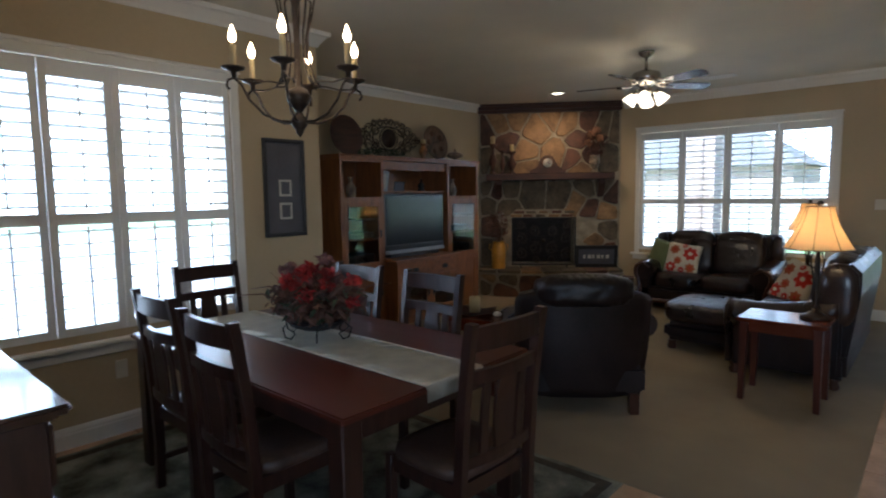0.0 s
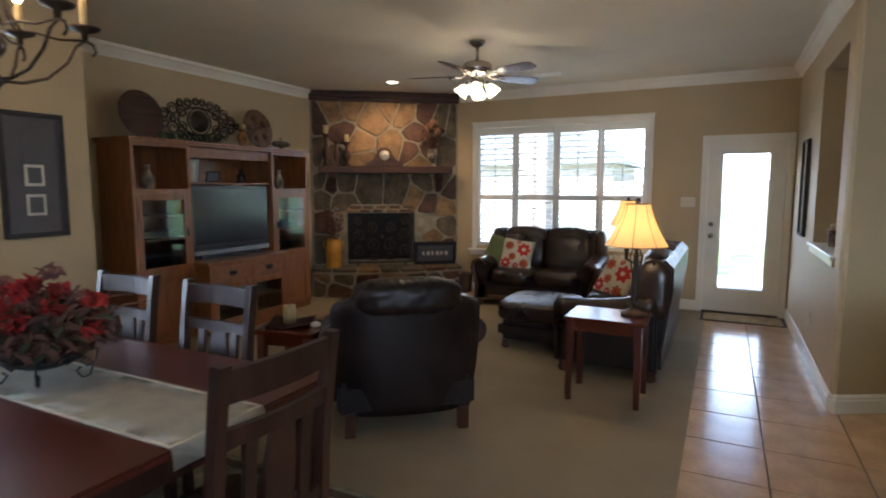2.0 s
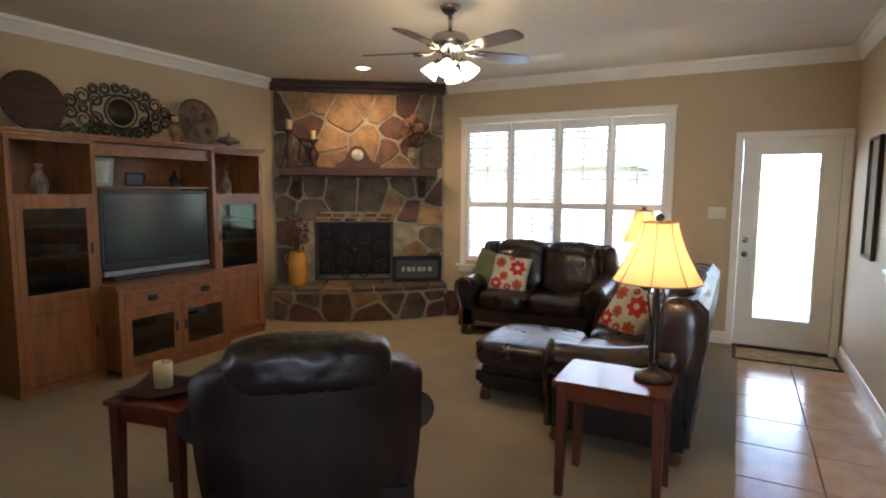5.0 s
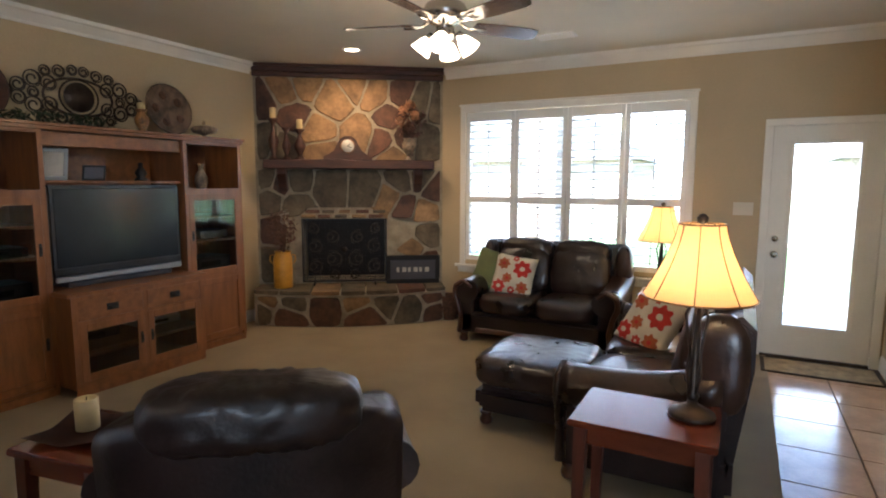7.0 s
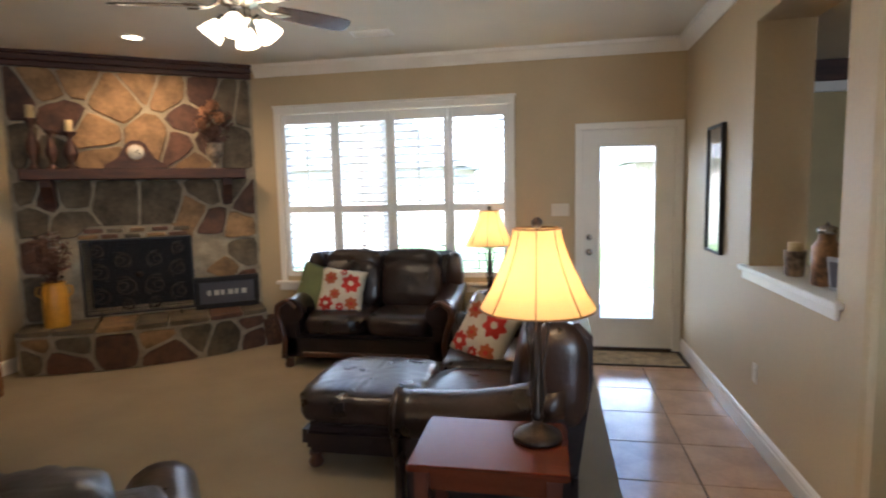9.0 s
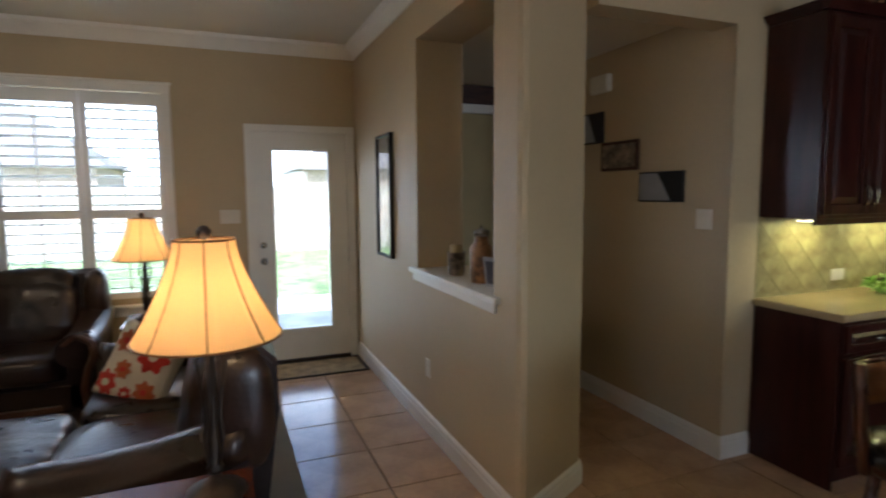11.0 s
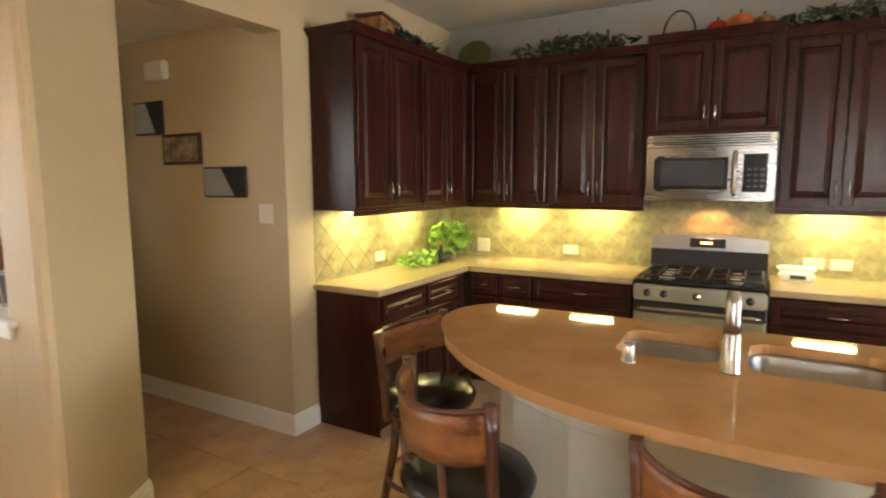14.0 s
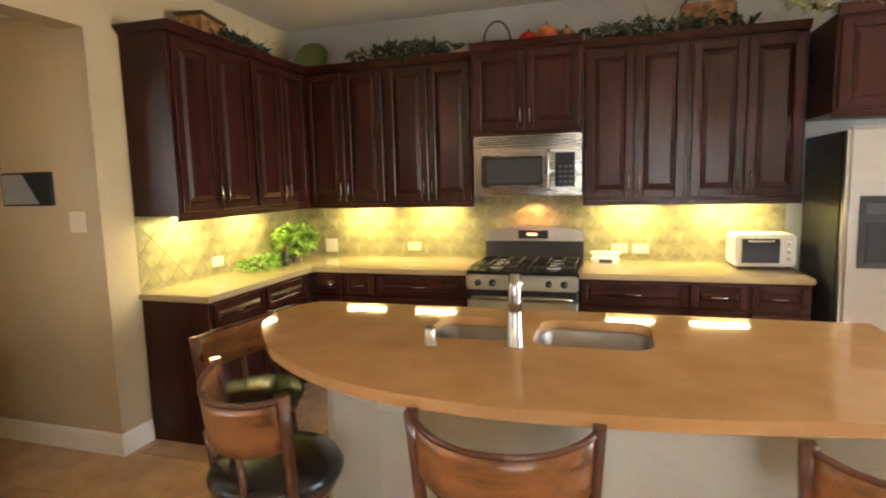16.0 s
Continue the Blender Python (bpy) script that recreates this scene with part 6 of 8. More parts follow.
UZ0, UZ1 = 1.375, 2.40
upper(BANK_A, 0.0, 0.72, UZ0, UZ1, 0.33, "tall dark cherry upper cabinet beside the hall wall", left_end=True)
upper(BANK_A, 0.72, 1.43, UZ0, UZ1, 0.33, "tall dark cherry upper cabinet in the corner")
upper(BANK_B, 0.33, 1.02, UZ0, UZ1, 0.33, "dark cherry upper cabinet with raised panels over the counter")
upper(BANK_B, 1.02, 1.71, UZ0, UZ1, 0.33, "dark cherry upper cabinet with raised panels over the counter")
upper(BANK_B, 1.71, 2.49, 1.86, UZ1 + 0.04, 0.37, "short dark cherry cabinet over the microwave")
upper(BANK_B, 2.49, 3.16, UZ0, UZ1, 0.33, "dark cherry upper cabinet with raised panels over the counter")
upper(BANK_B, 3.16, 3.83, UZ0, UZ1, 0.33, "dark cherry upper cabinet with raised panels over the counter")
upper(BANK_B, 3.88, 4.84, 1.87, UZ1, 0.62, "deep dark cherry cabinet over the refrigerator")


def base(bank, x0, x1, depth, label, layout, left_end=False):
    c = thing("base_cabinet", label, "cabinet", group="kitchen base cabinets")
    c.matrix_basis = bank
    bm = bmesh.new()
    box(bm, x0 + 0.0005, x1 - 0.0005, -depth, -0.001, 0.10, 0.875, 0.002)
    box(bm, x0 + 0.0005, x1 - 0.0005, -depth + 0.06, -0.001, 0.0, 0.10)
    if left_end:
        box(bm, x0 - 0.012, x0, -depth, -0.001, 0.0, 0.875, 0.002)
    link("body", bm, M_KCAB, c)
    a = x0
    for w in layout:
        b = a + w
        raised_door(c, a + 0.012, b - 0.012, 0.715, 0.855, -depth - 0.001, ((a + b) / 2, 0.785, False), "drawer")
        raised_door(c, a + 0.012, b - 0.012, 0.125, 0.69, -depth - 0.001, (b - 0.04, 0.60, True))
        a = b
    return c


base(BANK_A, 0.012, 1.10, 0.48, "dark cherry base cabinet beside the hall wall", (0.52, 0.52), True)
base(BANK_B, 0.49, 1.02, 0.62, "dark cherry base cabinet with drawers", (0.05 + 0.215, 0.265))
base(BANK_B, 1.02, 1.71, 0.62, "dark cherry base cabinet with a wide drawer", (0.69,))
base(BANK_B, 2.49, 3.16, 0.62, "dark cherry base cabinet with a wide drawer", (0.67,))
base(BANK_B, 3.16, 3.83, 0.62, "dark cherry base cabinet with two drawers", (0.335, 0.335))
counter = thing("countertop", "polished cream granite worktop with an undermount edge", "countertop")
bm = bmesh.new()
prism(bm, [(1.60, KIT_N - 0.001), (1.60, -3.385), (2.735, -3.385), (2.735, -4.598), (KIT_E - 0.001, -4.598), (KIT_E - 0.001, KIT_N - 0.001)], 0.876, 0.914, 0.006)
link("slab", bm, M_KCOUNTER, counter)
bm = bmesh.new()
prism(bm, [(2.735, -5.372), (2.735, -6.72), (KIT_E - 0.001, -6.72), (KIT_E - 0.001, -5.372)], 0.876, 0.914, 0.006)
link("slab", bm, M_KCOUNTER, counter)

# splash of marbled tiles set on the diagonal
for nm, m, w, parent in (("wall_hall", BANK_A, 1.76, bpy.data.objects["wall_hall"]), ("wall_kitchen", BANK_B, 3.83, bpy.data.objects["wall_kitchen"])):
    s = 0.205
    h = s / 2
    tb = bmesh.new()
    g = 0.003
    lo = [tb.verts.new(p) for p in ((-h + g, 0, 0), (0, 0, -h + g), (h - g, 0, 0), (0, 0, h - g))]
    hi = [tb.verts.new((p.co.x * 0.988, -0.003, p.co.z * 0.988)) for p in lo]
    tb.faces.new(hi)
    for k in range(4):
        tb.faces.new((lo[k], lo[(k + 1) % 4], hi[(k + 1) % 4], hi[k]))
    me = bpy.data.meshes.new("splash_tile")
    bmesh.ops.recalc_face_normals(tb, faces=tb.faces)
    tb.to_mesh(me)
    tb.free()
    me.materials.append(M_SPLASH)
    bm = bmesh.new()
    box(bm, 0.0, w - 0.001, -0.002, -0.0002, 0.9145, 1.42)
    ob = link("splash_grout", bm, M_SPLASH, parent)
    ob.matrix_basis = m
    rows_n = int(0.62 / h)
    for r in range(rows_n):
        z = 0.93 + r * h
        k = 0
        x = h + (h if r % 2 else 0)
        while x < w - h:
            t = new("splash_tile", me)
            t.parent = parent
            t.matrix_basis = m @ pose(x, -0.0022, z)
            x += s
# lamps under the upper cabinets
for bank, x, w in ((BANK_A, 0.33, 0.30), (BANK_A, 0.98, 0.34), (BANK_B, 0.70, 0.34), (BANK_B, 1.32, 0.34), (BANK_B, 2.82, 0.34), (BANK_B, 3.42, 0.38)):
    u = thing("under_cabinet_lamp", "slim lit lamp under a dark upper cabinet", "lamp", group="under-cabinet lamps")
    u.matrix_basis = bank @ pose(x, -0.12, UZ0)
    bm = bmesh.new()
    box(bm, -w / 2, w / 2, -0.035, 0.035, -0.022, -0.0005, 0.004)
    link("housing", bm, M_WHITE, u)
    bm = bmesh.new()
    box(bm, -w / 2 + 0.01, w / 2 - 0.01, -0.028, 0.028, -0.0255, -0.0225)
    link("diffuser", bm, M_STRIP, u, "glowing diffuser")
    al = lamp("under_cabinet_light", "AREA", (0, 0, 0), 0.47, (1.0, 0.87, 0.31), w)
    al.data.shape, al.data.size_y = "RECTANGLE", 0.05
    al.matrix_world = u.matrix_basis @ pose(0, 0, -0.03)

# ---- range ----
rng = thing("range", "stainless gas range with a black cooktop and curved control back", "stove")
rng.matrix_basis = pose(KIT_E, -4.985, 0, 0, 0, -90)
bm = bmesh.new()
box(bm, -0.38, 0.38, -0.64, -0.02, 0.03, 0.895, 0.004)
link("body", bm, M_BLACK, rng)
bm = bmesh.new()
box(bm, -0.38, 0.38, -0.66, -0.06, 0.895, 0.918, 0.008)
link("cooktop", bm, mat("black_enamel", (0.008, 0.008, 0.009), 0.12, vary=0.1, bump=0.0), rng, "glossy black cooktop")
bm = bmesh.new()
box(bm, -0.379, 0.379, -0.685, -0.64, 0.79, 0.893, 0.012, seg=2)
link("control_panel", bm, M_STEEL, rng, "steel knob panel")
for x in (-0.29, -0.19, 0.0, 0.19, 0.29):
    bm = bmesh.new()
    lathe(bm, [(0.024, 0), (0.022, 0.02), (0.012, 0.022), (0.010, 0.032), (0, 0.032)], 16, pose(x, -0.685, 0.842, 90, 0, 0))
    link("knob", bm, M_BLACK if x else M_CHROME, rng)
dd = new("oven_door")
dd.parent = rng
bm = bmesh.new()
box(bm, -0.375, 0.375, -0.672, -0.64, 0.72, 0.785, 0.004)
link("door_band", bm, M_BLACK, dd)
bm = bmesh.new()
box(bm, -0.375, 0.375, -0.675, -0.64, 0.24, 0.715, 0.006)
link("door_panel", bm, M_STEEL, dd, "steel oven door")
bm = bmesh.new()
box(bm, -0.26, 0.26, -0.678, -0.674, 0.34, 0.62, 0.002)
link("door_window", bm, M_SCREEN, dd)
bm = bmesh.new()
tube(bm, [(-0.34, -0.675, 0.735), (-0.34, -0.72, 0.745), (-0.31, -0.728, 0.748), (0.31, -0.728, 0.748), (0.34, -0.72, 0.745), (0.34, -0.675, 0.735)], 0.013, 10)
link("handle", bm, M_CHROME, dd, "steel bar handle")
bm = bmesh.new()
box(bm, -0.375, 0.375, -0.672, -0.64, 0.06, 0.23, 0.006)
link("drawer", bm, M_STEEL, rng)
bm = bmesh.new()
prism(bm, [(-0.375, 0.918), (0.375, 0.918), (0.375, 1.06), (-0.375, 1.06)], 0.0, 0.05)
bm.transform(Matrix(((1, 0, 0, 0), (0, 0, -1, -0.012), (0, 1, 0, 0), (0, 0, 0, 1))))
link("back_panel", bm, M_BLACK, rng)
bm = bmesh.new()
arc = [(-0.375, 1.06), (0.375, 1.06)] + [(0.375 - 0.75 * i / 14, 1.14 + 0.035 * math.sin(math.pi * i / 14)) for i in range(15)]
prism(bm, arc, 0.0, 0.055, 0.006)
bm.transform(Matrix(((1, 0, 0, 0), (0, 0, -1, -0.012), (0, 1, 0, 0), (0, 0, 0, 1))))
link("back_guard", bm, M_STEEL, rng, "curved steel control back")
bm = bmesh.new()
box(bm, -0.115, 0.115, -0.071, -0.067, 1.08, 1.145, 0.002)
link("display", bm, M_SCREEN, rng, "black clock panel")
bm = bmesh.new()
box(bm, -0.045, 0.03, -0.0725, -0.071, 1.105, 1.122)
link("display_digits", bm, M_DISPLAY, rng, "lit orange digits")
for x in (-0.2, 0.2):
    g = new("grate")
    g.parent = rng
    bm = bmesh.new()
    for k in range(4):
        tube(bm, [(x - 0.15 + k * 0.10, -0.60, 0.945), (x - 0.15 + k * 0.10, -0.12, 0.945)], 0.006, 5)
    for y in (-0.60, -0.36, -0.12):
        tube(bm, [(x - 0.16, y, 0.945), (x + 0.16, y, 0.945)], 0.006, 5)
    for sx in (-0.155, 0.155):
        for y in (-0.60, -0.12):
            tube(bm, [(x + sx, y, 0.918), (x + sx, y, 0.945)], 0.006, 5)
    link("grate", bm, M_BLACK, g, "cast iron grate")
    for y in (-0.48, -0.24):
        bm = bmesh.new()
        lathe(bm, [(0.05, 0.918), (0.045, 0.928), (0.03, 0.93), (0.028, 0.936), (0, 0.937)], 16, None, x, y)
        link("burner", bm, M_SILVER, g)

# ---- microwave ----
mw = thing("microwave", "stainless over-the-range microwave with a dark window", "microwave")
mw.matrix_basis = pose(KIT_E, -4.985, 1.42, 0, 0, -90)
bm = bmesh.new()
box(bm, -0.379, 0.379, -0.36, -0.001, 0, 0.425, 0.004)
link("body", bm, M_TVBLACK, mw)
bm = bmesh.new()
fr_pts = [(-0.379, -0.36)] + [(-0.379 + 0.758 * i / 12, -0.375 - 0.02 * math.sin(math.pi * i / 12)) for i in range(13)] + [(0.379, -0.36)]
prism(bm, fr_pts, 0.0, 0.345, 0.003)
link("door_face", bm, M_STEELD, mw, "brushed steel face")
bm = bmesh.new()
prism(bm, fr_pts, 0.350, 0.425, 0.003)
link("vent_panel", bm, M_STEELD, mw)
for i in range(4):
    bm = bmesh.new()
    box(bm, -0.34, 0.34, -0.400, -0.37, 0.362 + i * 0.015, 0.368 + i * 0.015)
    link("slat", bm, M_BLACK, mw)
bm = bmesh.new()
box(bm, -0.325, 0.13, -0.3985, -0.37, 0.06, 0.29, 0.02, seg=3)
link("window_frame", bm, M_BLACK, mw)
bm = bmesh.new()
box(bm, -0.285, 0.10, -0.4005, -0.38, 0.09, 0.262, 0.006)
link("window", bm, M_TVBLACK, mw, "gray mesh window")
bm = bmesh.new()
box(bm, 0.20, 0.335, -0.393, -0.37, 0.06, 0.295, 0.004)
link("keypad", bm, M_SCREEN, mw, "black keypad")
for i in range(12):
    bm = bmesh.new()
    x, z = 0.225 + (i % 3) * 0.036, 0.085 + (i // 3) * 0.035
    box(bm, x, x + 0.022, -0.395, -0.392, z, z + 0.018)
    link("key", bm, M_TVBLACK, mw)
bm = bmesh.new()
tube(bm, [(0.155, -0.39, 0.04), (0.155, -0.43, 0.055), (0.155, -0.44, 0.17), (0.155, -0.43, 0.295), (0.155, -0.39, 0.31)], 0.013, 10)
link("handle", bm, M_CHROME, mw, "steel door handle")
l = lamp("cooktop_light", "SPOT", (KIT_E - 0.12, -4.985, 1.41), 1.3, (1.0, 0.45, 0.18), 0.03)
l.data.spot_size = radians(120)

# ---- refrigerator ----
fg = thing("refrigerator", "stainless side-by-side refrigerator with an ice dispenser", "refrigerator")
fg.matrix_basis = pose(KIT_E, -6.80, 0, 0, 0, -90) @ Matrix.Diagonal((1.0, 0.92, 1.0, 1))
bm = bmesh.new()
box(bm, 0.0, 0.91, -0.74, -0.03, 0.02, 1.76, 0.004)
link("body", bm, M_BLACK, fg, "black cabinet sides")
for a, b, nm in ((0.0, 0.40, "freezer_door"), (0.405, 0.91, "fridge_door")):
    d = new(nm)
    d.parent = fg
    bm = bmesh.new()
    box(bm, a + 0.002, b - 0.002, -0.83, -0.745, 0.05, 1.78, 0.02, seg=3)
    link("door_skin", bm, M_STEEL, d, "brushed steel door")
    bm = bmesh.new()
    x = 0.37 if a == 0 else 0.44
    tube(bm, [(x, -0.83, 0.7), (x, -0.88, 0.72), (x, -0.885, 1.1), (x, -0.88, 1.5), (x, -0.83, 1.52)], 0.013, 10)
    link("handle", bm, M_CHROME, d)
bm = bmesh.new()
box(bm, 0.07, 0.33, -0.834, -0.83, 1.0, 1.40, 0.003)
link("dispenser_panel", bm, M_BLACK, fg, "black dispenser panel")
bm = bmesh.new()
box(bm, 0.11, 0.29, -0.837, -0.834, 1.03, 1.25, 0.002)
link("dispenser_recess", bm, M_SCREEN, fg)
bm = bmesh.new()
box(bm, 0.10, 0.30, -0.838, -0.834, 1.30, 1.36, 0.002)
link("dispenser_display", bm, M_TVBLACK, fg)

# ---- island ----
island = thing("kitchen_island", "painted kitchen island with a bowed tan granite top", "kitchen island")
bm = bmesh.new()
prism(bm, [(1.54, -4.36), (1.22, -4.33), (1.0, -4.48), (0.86, -4.75), (0.80, -5.1), (0.79, -5.6), (0.82, -6.2), (0.86, -6.50), (1.54, -6.50)], 0.0, 0.688, 0.004)
band = [(1.54, -4.36), (1.22, -4.33), (1.0, -4.48), (0.86, -4.75), (0.80, -5.1), (0.79, -5.6), (0.82, -6.2), (0.86, -6.50), (1.54, -6.50)]
link("body", bm, M_ISLAND, island, "gray-green painted body")
for p, q in zip(band, band[1:] + band[:1]):
    bm = bmesh.new()
    prism(bm, [p, q] + [(1.2 + (v[0] - 1.2) * 0.95, -5.4 + (v[1] + 5.4) * 0.97) for v in (q, p)], 0.688, 0.874)
    link("upper_panel", bm, M_ISLAND, island)
top_pts = [(1.63, -4.10), (1.55, -4.03), (1.40, -3.99), (1.22, -4.02), (1.08, -4.10), (0.92, -4.22), (0.76, -4.38), (0.63, -4.57), (0.54, -4.76), (0.48, -5.0), (0.46, -5.25), (0.47, -5.5), (0.50, -5.8), (0.57, -6.15), (0.66, -6.60), (1.66, -6.60)]


def smooth_loop(pts, n=3):
    for _ in range(n):
        out = []
        for i in range(len(pts)):
            p, q = pts[i], pts[(i + 1) % len(pts)]
            if math.hypot(p[0] - q[0], p[1] - q[1]) > 0.6:
                out += [p, q] if p not in out else [q]
            else:
                out += [(p[0] * 0.75 + q[0] * 0.25, p[1] * 0.75 + q[1] * 0.25), (p[0] * 0.25 + q[0] * 0.75, p[1] * 0.25 + q[1] * 0.75)]
        pts = list(dict.fromkeys(out))
    return pts


def rounded(x0, x1, y0, y1, r, n=6):
    out = []
    for cx, cy, a0 in ((x1 - r, y1 - r, 0), (x0 + r, y1 - r, 90), (x0 + r, y0 + r, 180), (x1 - r, y0 + r, 270)):
        for i in range(n + 1):
            a = radians(a0 + 90 * i / n)
            out.append((cx + r * math.cos(a), cy + r * math.sin(a)))
    return out


BOWLS = [rounded(1.09, 1.45, -5.20, -4.84, 0.07), rounded(1.07, 1.47, -5.74, -5.29, 0.09)]
loops = [smooth_loop(top_pts, 2)] + BOWLS
b = bmesh.new()
edges = []
for lp in loops:
    vs = [b.verts.new((x, y, 0.915)) for x, y in lp]
    edges += [b.edges.new((vs[i], vs[(i + 1) % len(vs)])) for i in range(len(vs))]
bmesh.ops.triangle_fill(b, use_beauty=True, use_dissolve=False, edges=edges)
ex = bmesh.ops.extrude_face_region(b, geom=b.faces[:])
for v in ex["geom"]:
    if isinstance(v, bmesh.types.BMVert):
        v.co.z = 0.876
link("island_top", b, M_GRANITE, island, "glossy tan granite top")
sink = thing("sink", "double-bowl stainless undermount sink", "sink")
for lp, nm in zip(BOWLS, ("bowl", "bowl")):
    cx, cy = sum(p[0] for p in lp) / len(lp), sum(p[1] for p in lp) / len(lp)
    bm = bmesh.new()
    rings = []
    for sc, z in ((1.03, 0.8755), (1.015, 0.874), (0.99, 0.86), (0.95, 0.72), (0.85, 0.70), (0.12, 0.694)):
        rings.append([bm.verts.new((cx + (x - cx) * sc, cy + (y - cy) * sc, z)) for x, y in lp])
    for p, q in zip(rings, rings[1:]):
        for k in range(len(p)):
            bm.faces.new((p[k], p[(k + 1) % len(p)], q[(k + 1) % len(p)], q[k])).smooth = True
    bm.faces.new(rings[-1])
    link(nm, bm, M_SINK, sink)
faucet = thing("faucet", "brushed nickel single-post pull-out faucet on the island", "faucet", (1.035, -5.24, 0.915))
bm = bmesh.new()
lathe(bm, [(0.034, 0), (0.034, 0.006), (0.029, 0.012), (0.028, 0.13), (0.026, 0.14)], 20)
link("post", bm, M_CHROME, faucet)
bm = bmesh.new()
tube(bm, [(0, 0, 0.13), (0.0, 0.0, 0.17), (0.004, 0.0, 0.23), (0.012, 0.0, 0.275)], [0.027, 0.026, 0.025, 0.022], 16)
link("spray_head", bm, M_CHROME, faucet)
soap = thing("soap_dispenser", "short nickel air-gap cap beside the sink", "fixture", (0.99, -4.92, 0.915))
bm = bmesh.new()
lathe(bm, [(0.027, 0), (0.027, 0.004), (0.022, 0.008), (0.022, 0.06), (0.018, 0.068), (0, 0.07)], 18)
link("cap", bm, M_CHROME, soap)


# ---- counter stools ----
def stool():
    s = thing("counter_stool", "swivel counter stool with a curved wooden back and black seat", "stool", group="stools round the island")
    bm = bmesh.new()
    lathe(bm, [(0.17, 0.53), (0.20, 0.535), (0.205, 0.56), (0.19, 0.57)], 28)
    link("seat_frame", bm, M_STOOLDARK, s)
    bm = bmesh.new()
    lathe(bm, [(0.195, 0.57), (0.225, 0.585), (0.232, 0.61), (0.215, 0.64), (0.15, 0.655), (0.0, 0.66)], 32)
    link("seat", bm, M_SEAT, s, "round black leather seat")

    def at_back(v, z):
        a = radians(180 + v * 66)
        r = 0.235 + 0.05 * (z - 0.6)
        return Vector((0.02 + r * math.cos(a) * 0.92 - 0.05 * (z - 0.55), r * math.sin(a) * 1.08, z))

    bm = bmesh.new()
    outer, inner = [], []
    for i in range(17):
        v = i / 16 * 2 - 1
        z1 = 0.915 + 0.035 * v * v
        z0 = 0.745 + 0.035 * v * v
        col = []
        for j in range(5):
            z = z0 + (z1 - z0) * j / 4
            col.append(at_back(v, z))
        outer.append([bm.verts.new(p) for p in col])
        inner.append([bm.verts.new(p - Vector((math.cos(radians(180 + v * 66)), math.sin(radians(180 + v * 66)), 0)) * 0.016) for p in col])
    for g in (outer, inner):
        for a, c in zip(g, g[1:]):
            for j in range(4):
                bm.faces.new((a[j], c[j], c[j + 1], a[j + 1])).smooth = True
    for j in (0, 4):
        for i in range(16):
            bm.faces.new((outer[i][j], outer[i + 1][j], inner[i + 1][j], inner[i][j]))
    for i in (0, 16):
        for j in range(4):
            bm.faces.new((outer[i][j], outer[i][j + 1], inner[i][j + 1], inner[i][j]))
    link("back_rest", bm, M_STOOLWOOD, s, "curved reddish wooden back panel")
    bm = bmesh.new()
    tube(bm, [at_back(i / 16 * 2 - 1, 0.92 + 0.035 * (i / 16 * 2 - 1) ** 2) - Vector((-0.008, 0, 0)) for i in range(17)], 0.011, 6)
    link("top_rail", bm, M_STOOLDARK, s)
    for v in (-1.02, 1.02):
        bm = bmesh.new()
        pts = [at_back(v, z) for z in (0.545, 0.65, 0.75, 0.85, 0.972)]
        tube(bm, pts, [0.02, 0.02, 0.021, 0.022, 0.024], 4)
        link("back_post", bm, M_STOOLDARK, s, "dark square back post")
    for v in (-0.45, 0.45):
        bm = bmesh.new()
        tube(bm, [at_back(v, z) for z in (0.55, 0.65, 0.76)], 0.012, 6)
        link("spindle", bm, M_STOOLDARK, s)
    for k in range(4):
        a = radians(45 + 90 * k)
        bm = bmesh.new()
        tube(bm, [(0.15 * math.cos(a), 0.15 * math.sin(a), 0.54), (0.17 * math.cos(a), 0.17 * math.sin(a), 0.35), (0.235 * math.cos(a), 0.235 * math.sin(a), 0.0)], [0.024, 0.022, 0.02], 6)
        link("leg", bm, M_STOOLDARK, s)
    bm = bmesh.new()
    tube(bm, [(0.205 * math.cos(a), 0.205 * math.sin(a), 0.20) for a in [2 * math.pi * i / 28 for i in range(29)]], 0.012, 8)
    link("foot_ring", bm, M_STOOLDARK, s)
    return s


st = stool()
SQUAT = Matrix.Diagonal((0.97, 1.0, 0.975, 1))
st.matrix_basis = pose(0.56, -4.50, 0, 0, 0, -30) @ Matrix.Diagonal((0.97, 1.0, 0.96, 1))
copy_thing(st, pose(1.14, -4.00, 0, 0, 0, -94) @ SQUAT)
copy_thing(st, pose(0.49, -5.31, 0, 0, 0, 2) @ SQUAT)
copy_thing(st, pose(0.55, -6.28, 0, 0, 0, 5) @ SQUAT)

# ---- counter things ----
vine = thing("potted_vine", "bright green trailing vine in the corner of the worktop", "plant", (3.02, -3.06, 0.915))
bm = bmesh.new()
lathe(bm, [(0.055, 0), (0.06, 0.01), (0.075, 0.09), (0.078, 0.10), (0.06, 0.10), (0, 0.09)], 18)
link("pot", bm, M_CERAMIC, vine)
stems("stems", vine, M_LEAF, 0.08, 0.24, 14, 0.16, 0.003, 21)
leafy("leaves", vine, M_LEAFL, (0, -0.02, 0.17), (0.24, 0.16, 0.14), 420, 0.040, 22)
leafy("trailing_leaves", vine, M_LEAFL, (-0.38, 0.0, 0.05), (0.34, 0.11, 0.06), 220, 0.03, 23)
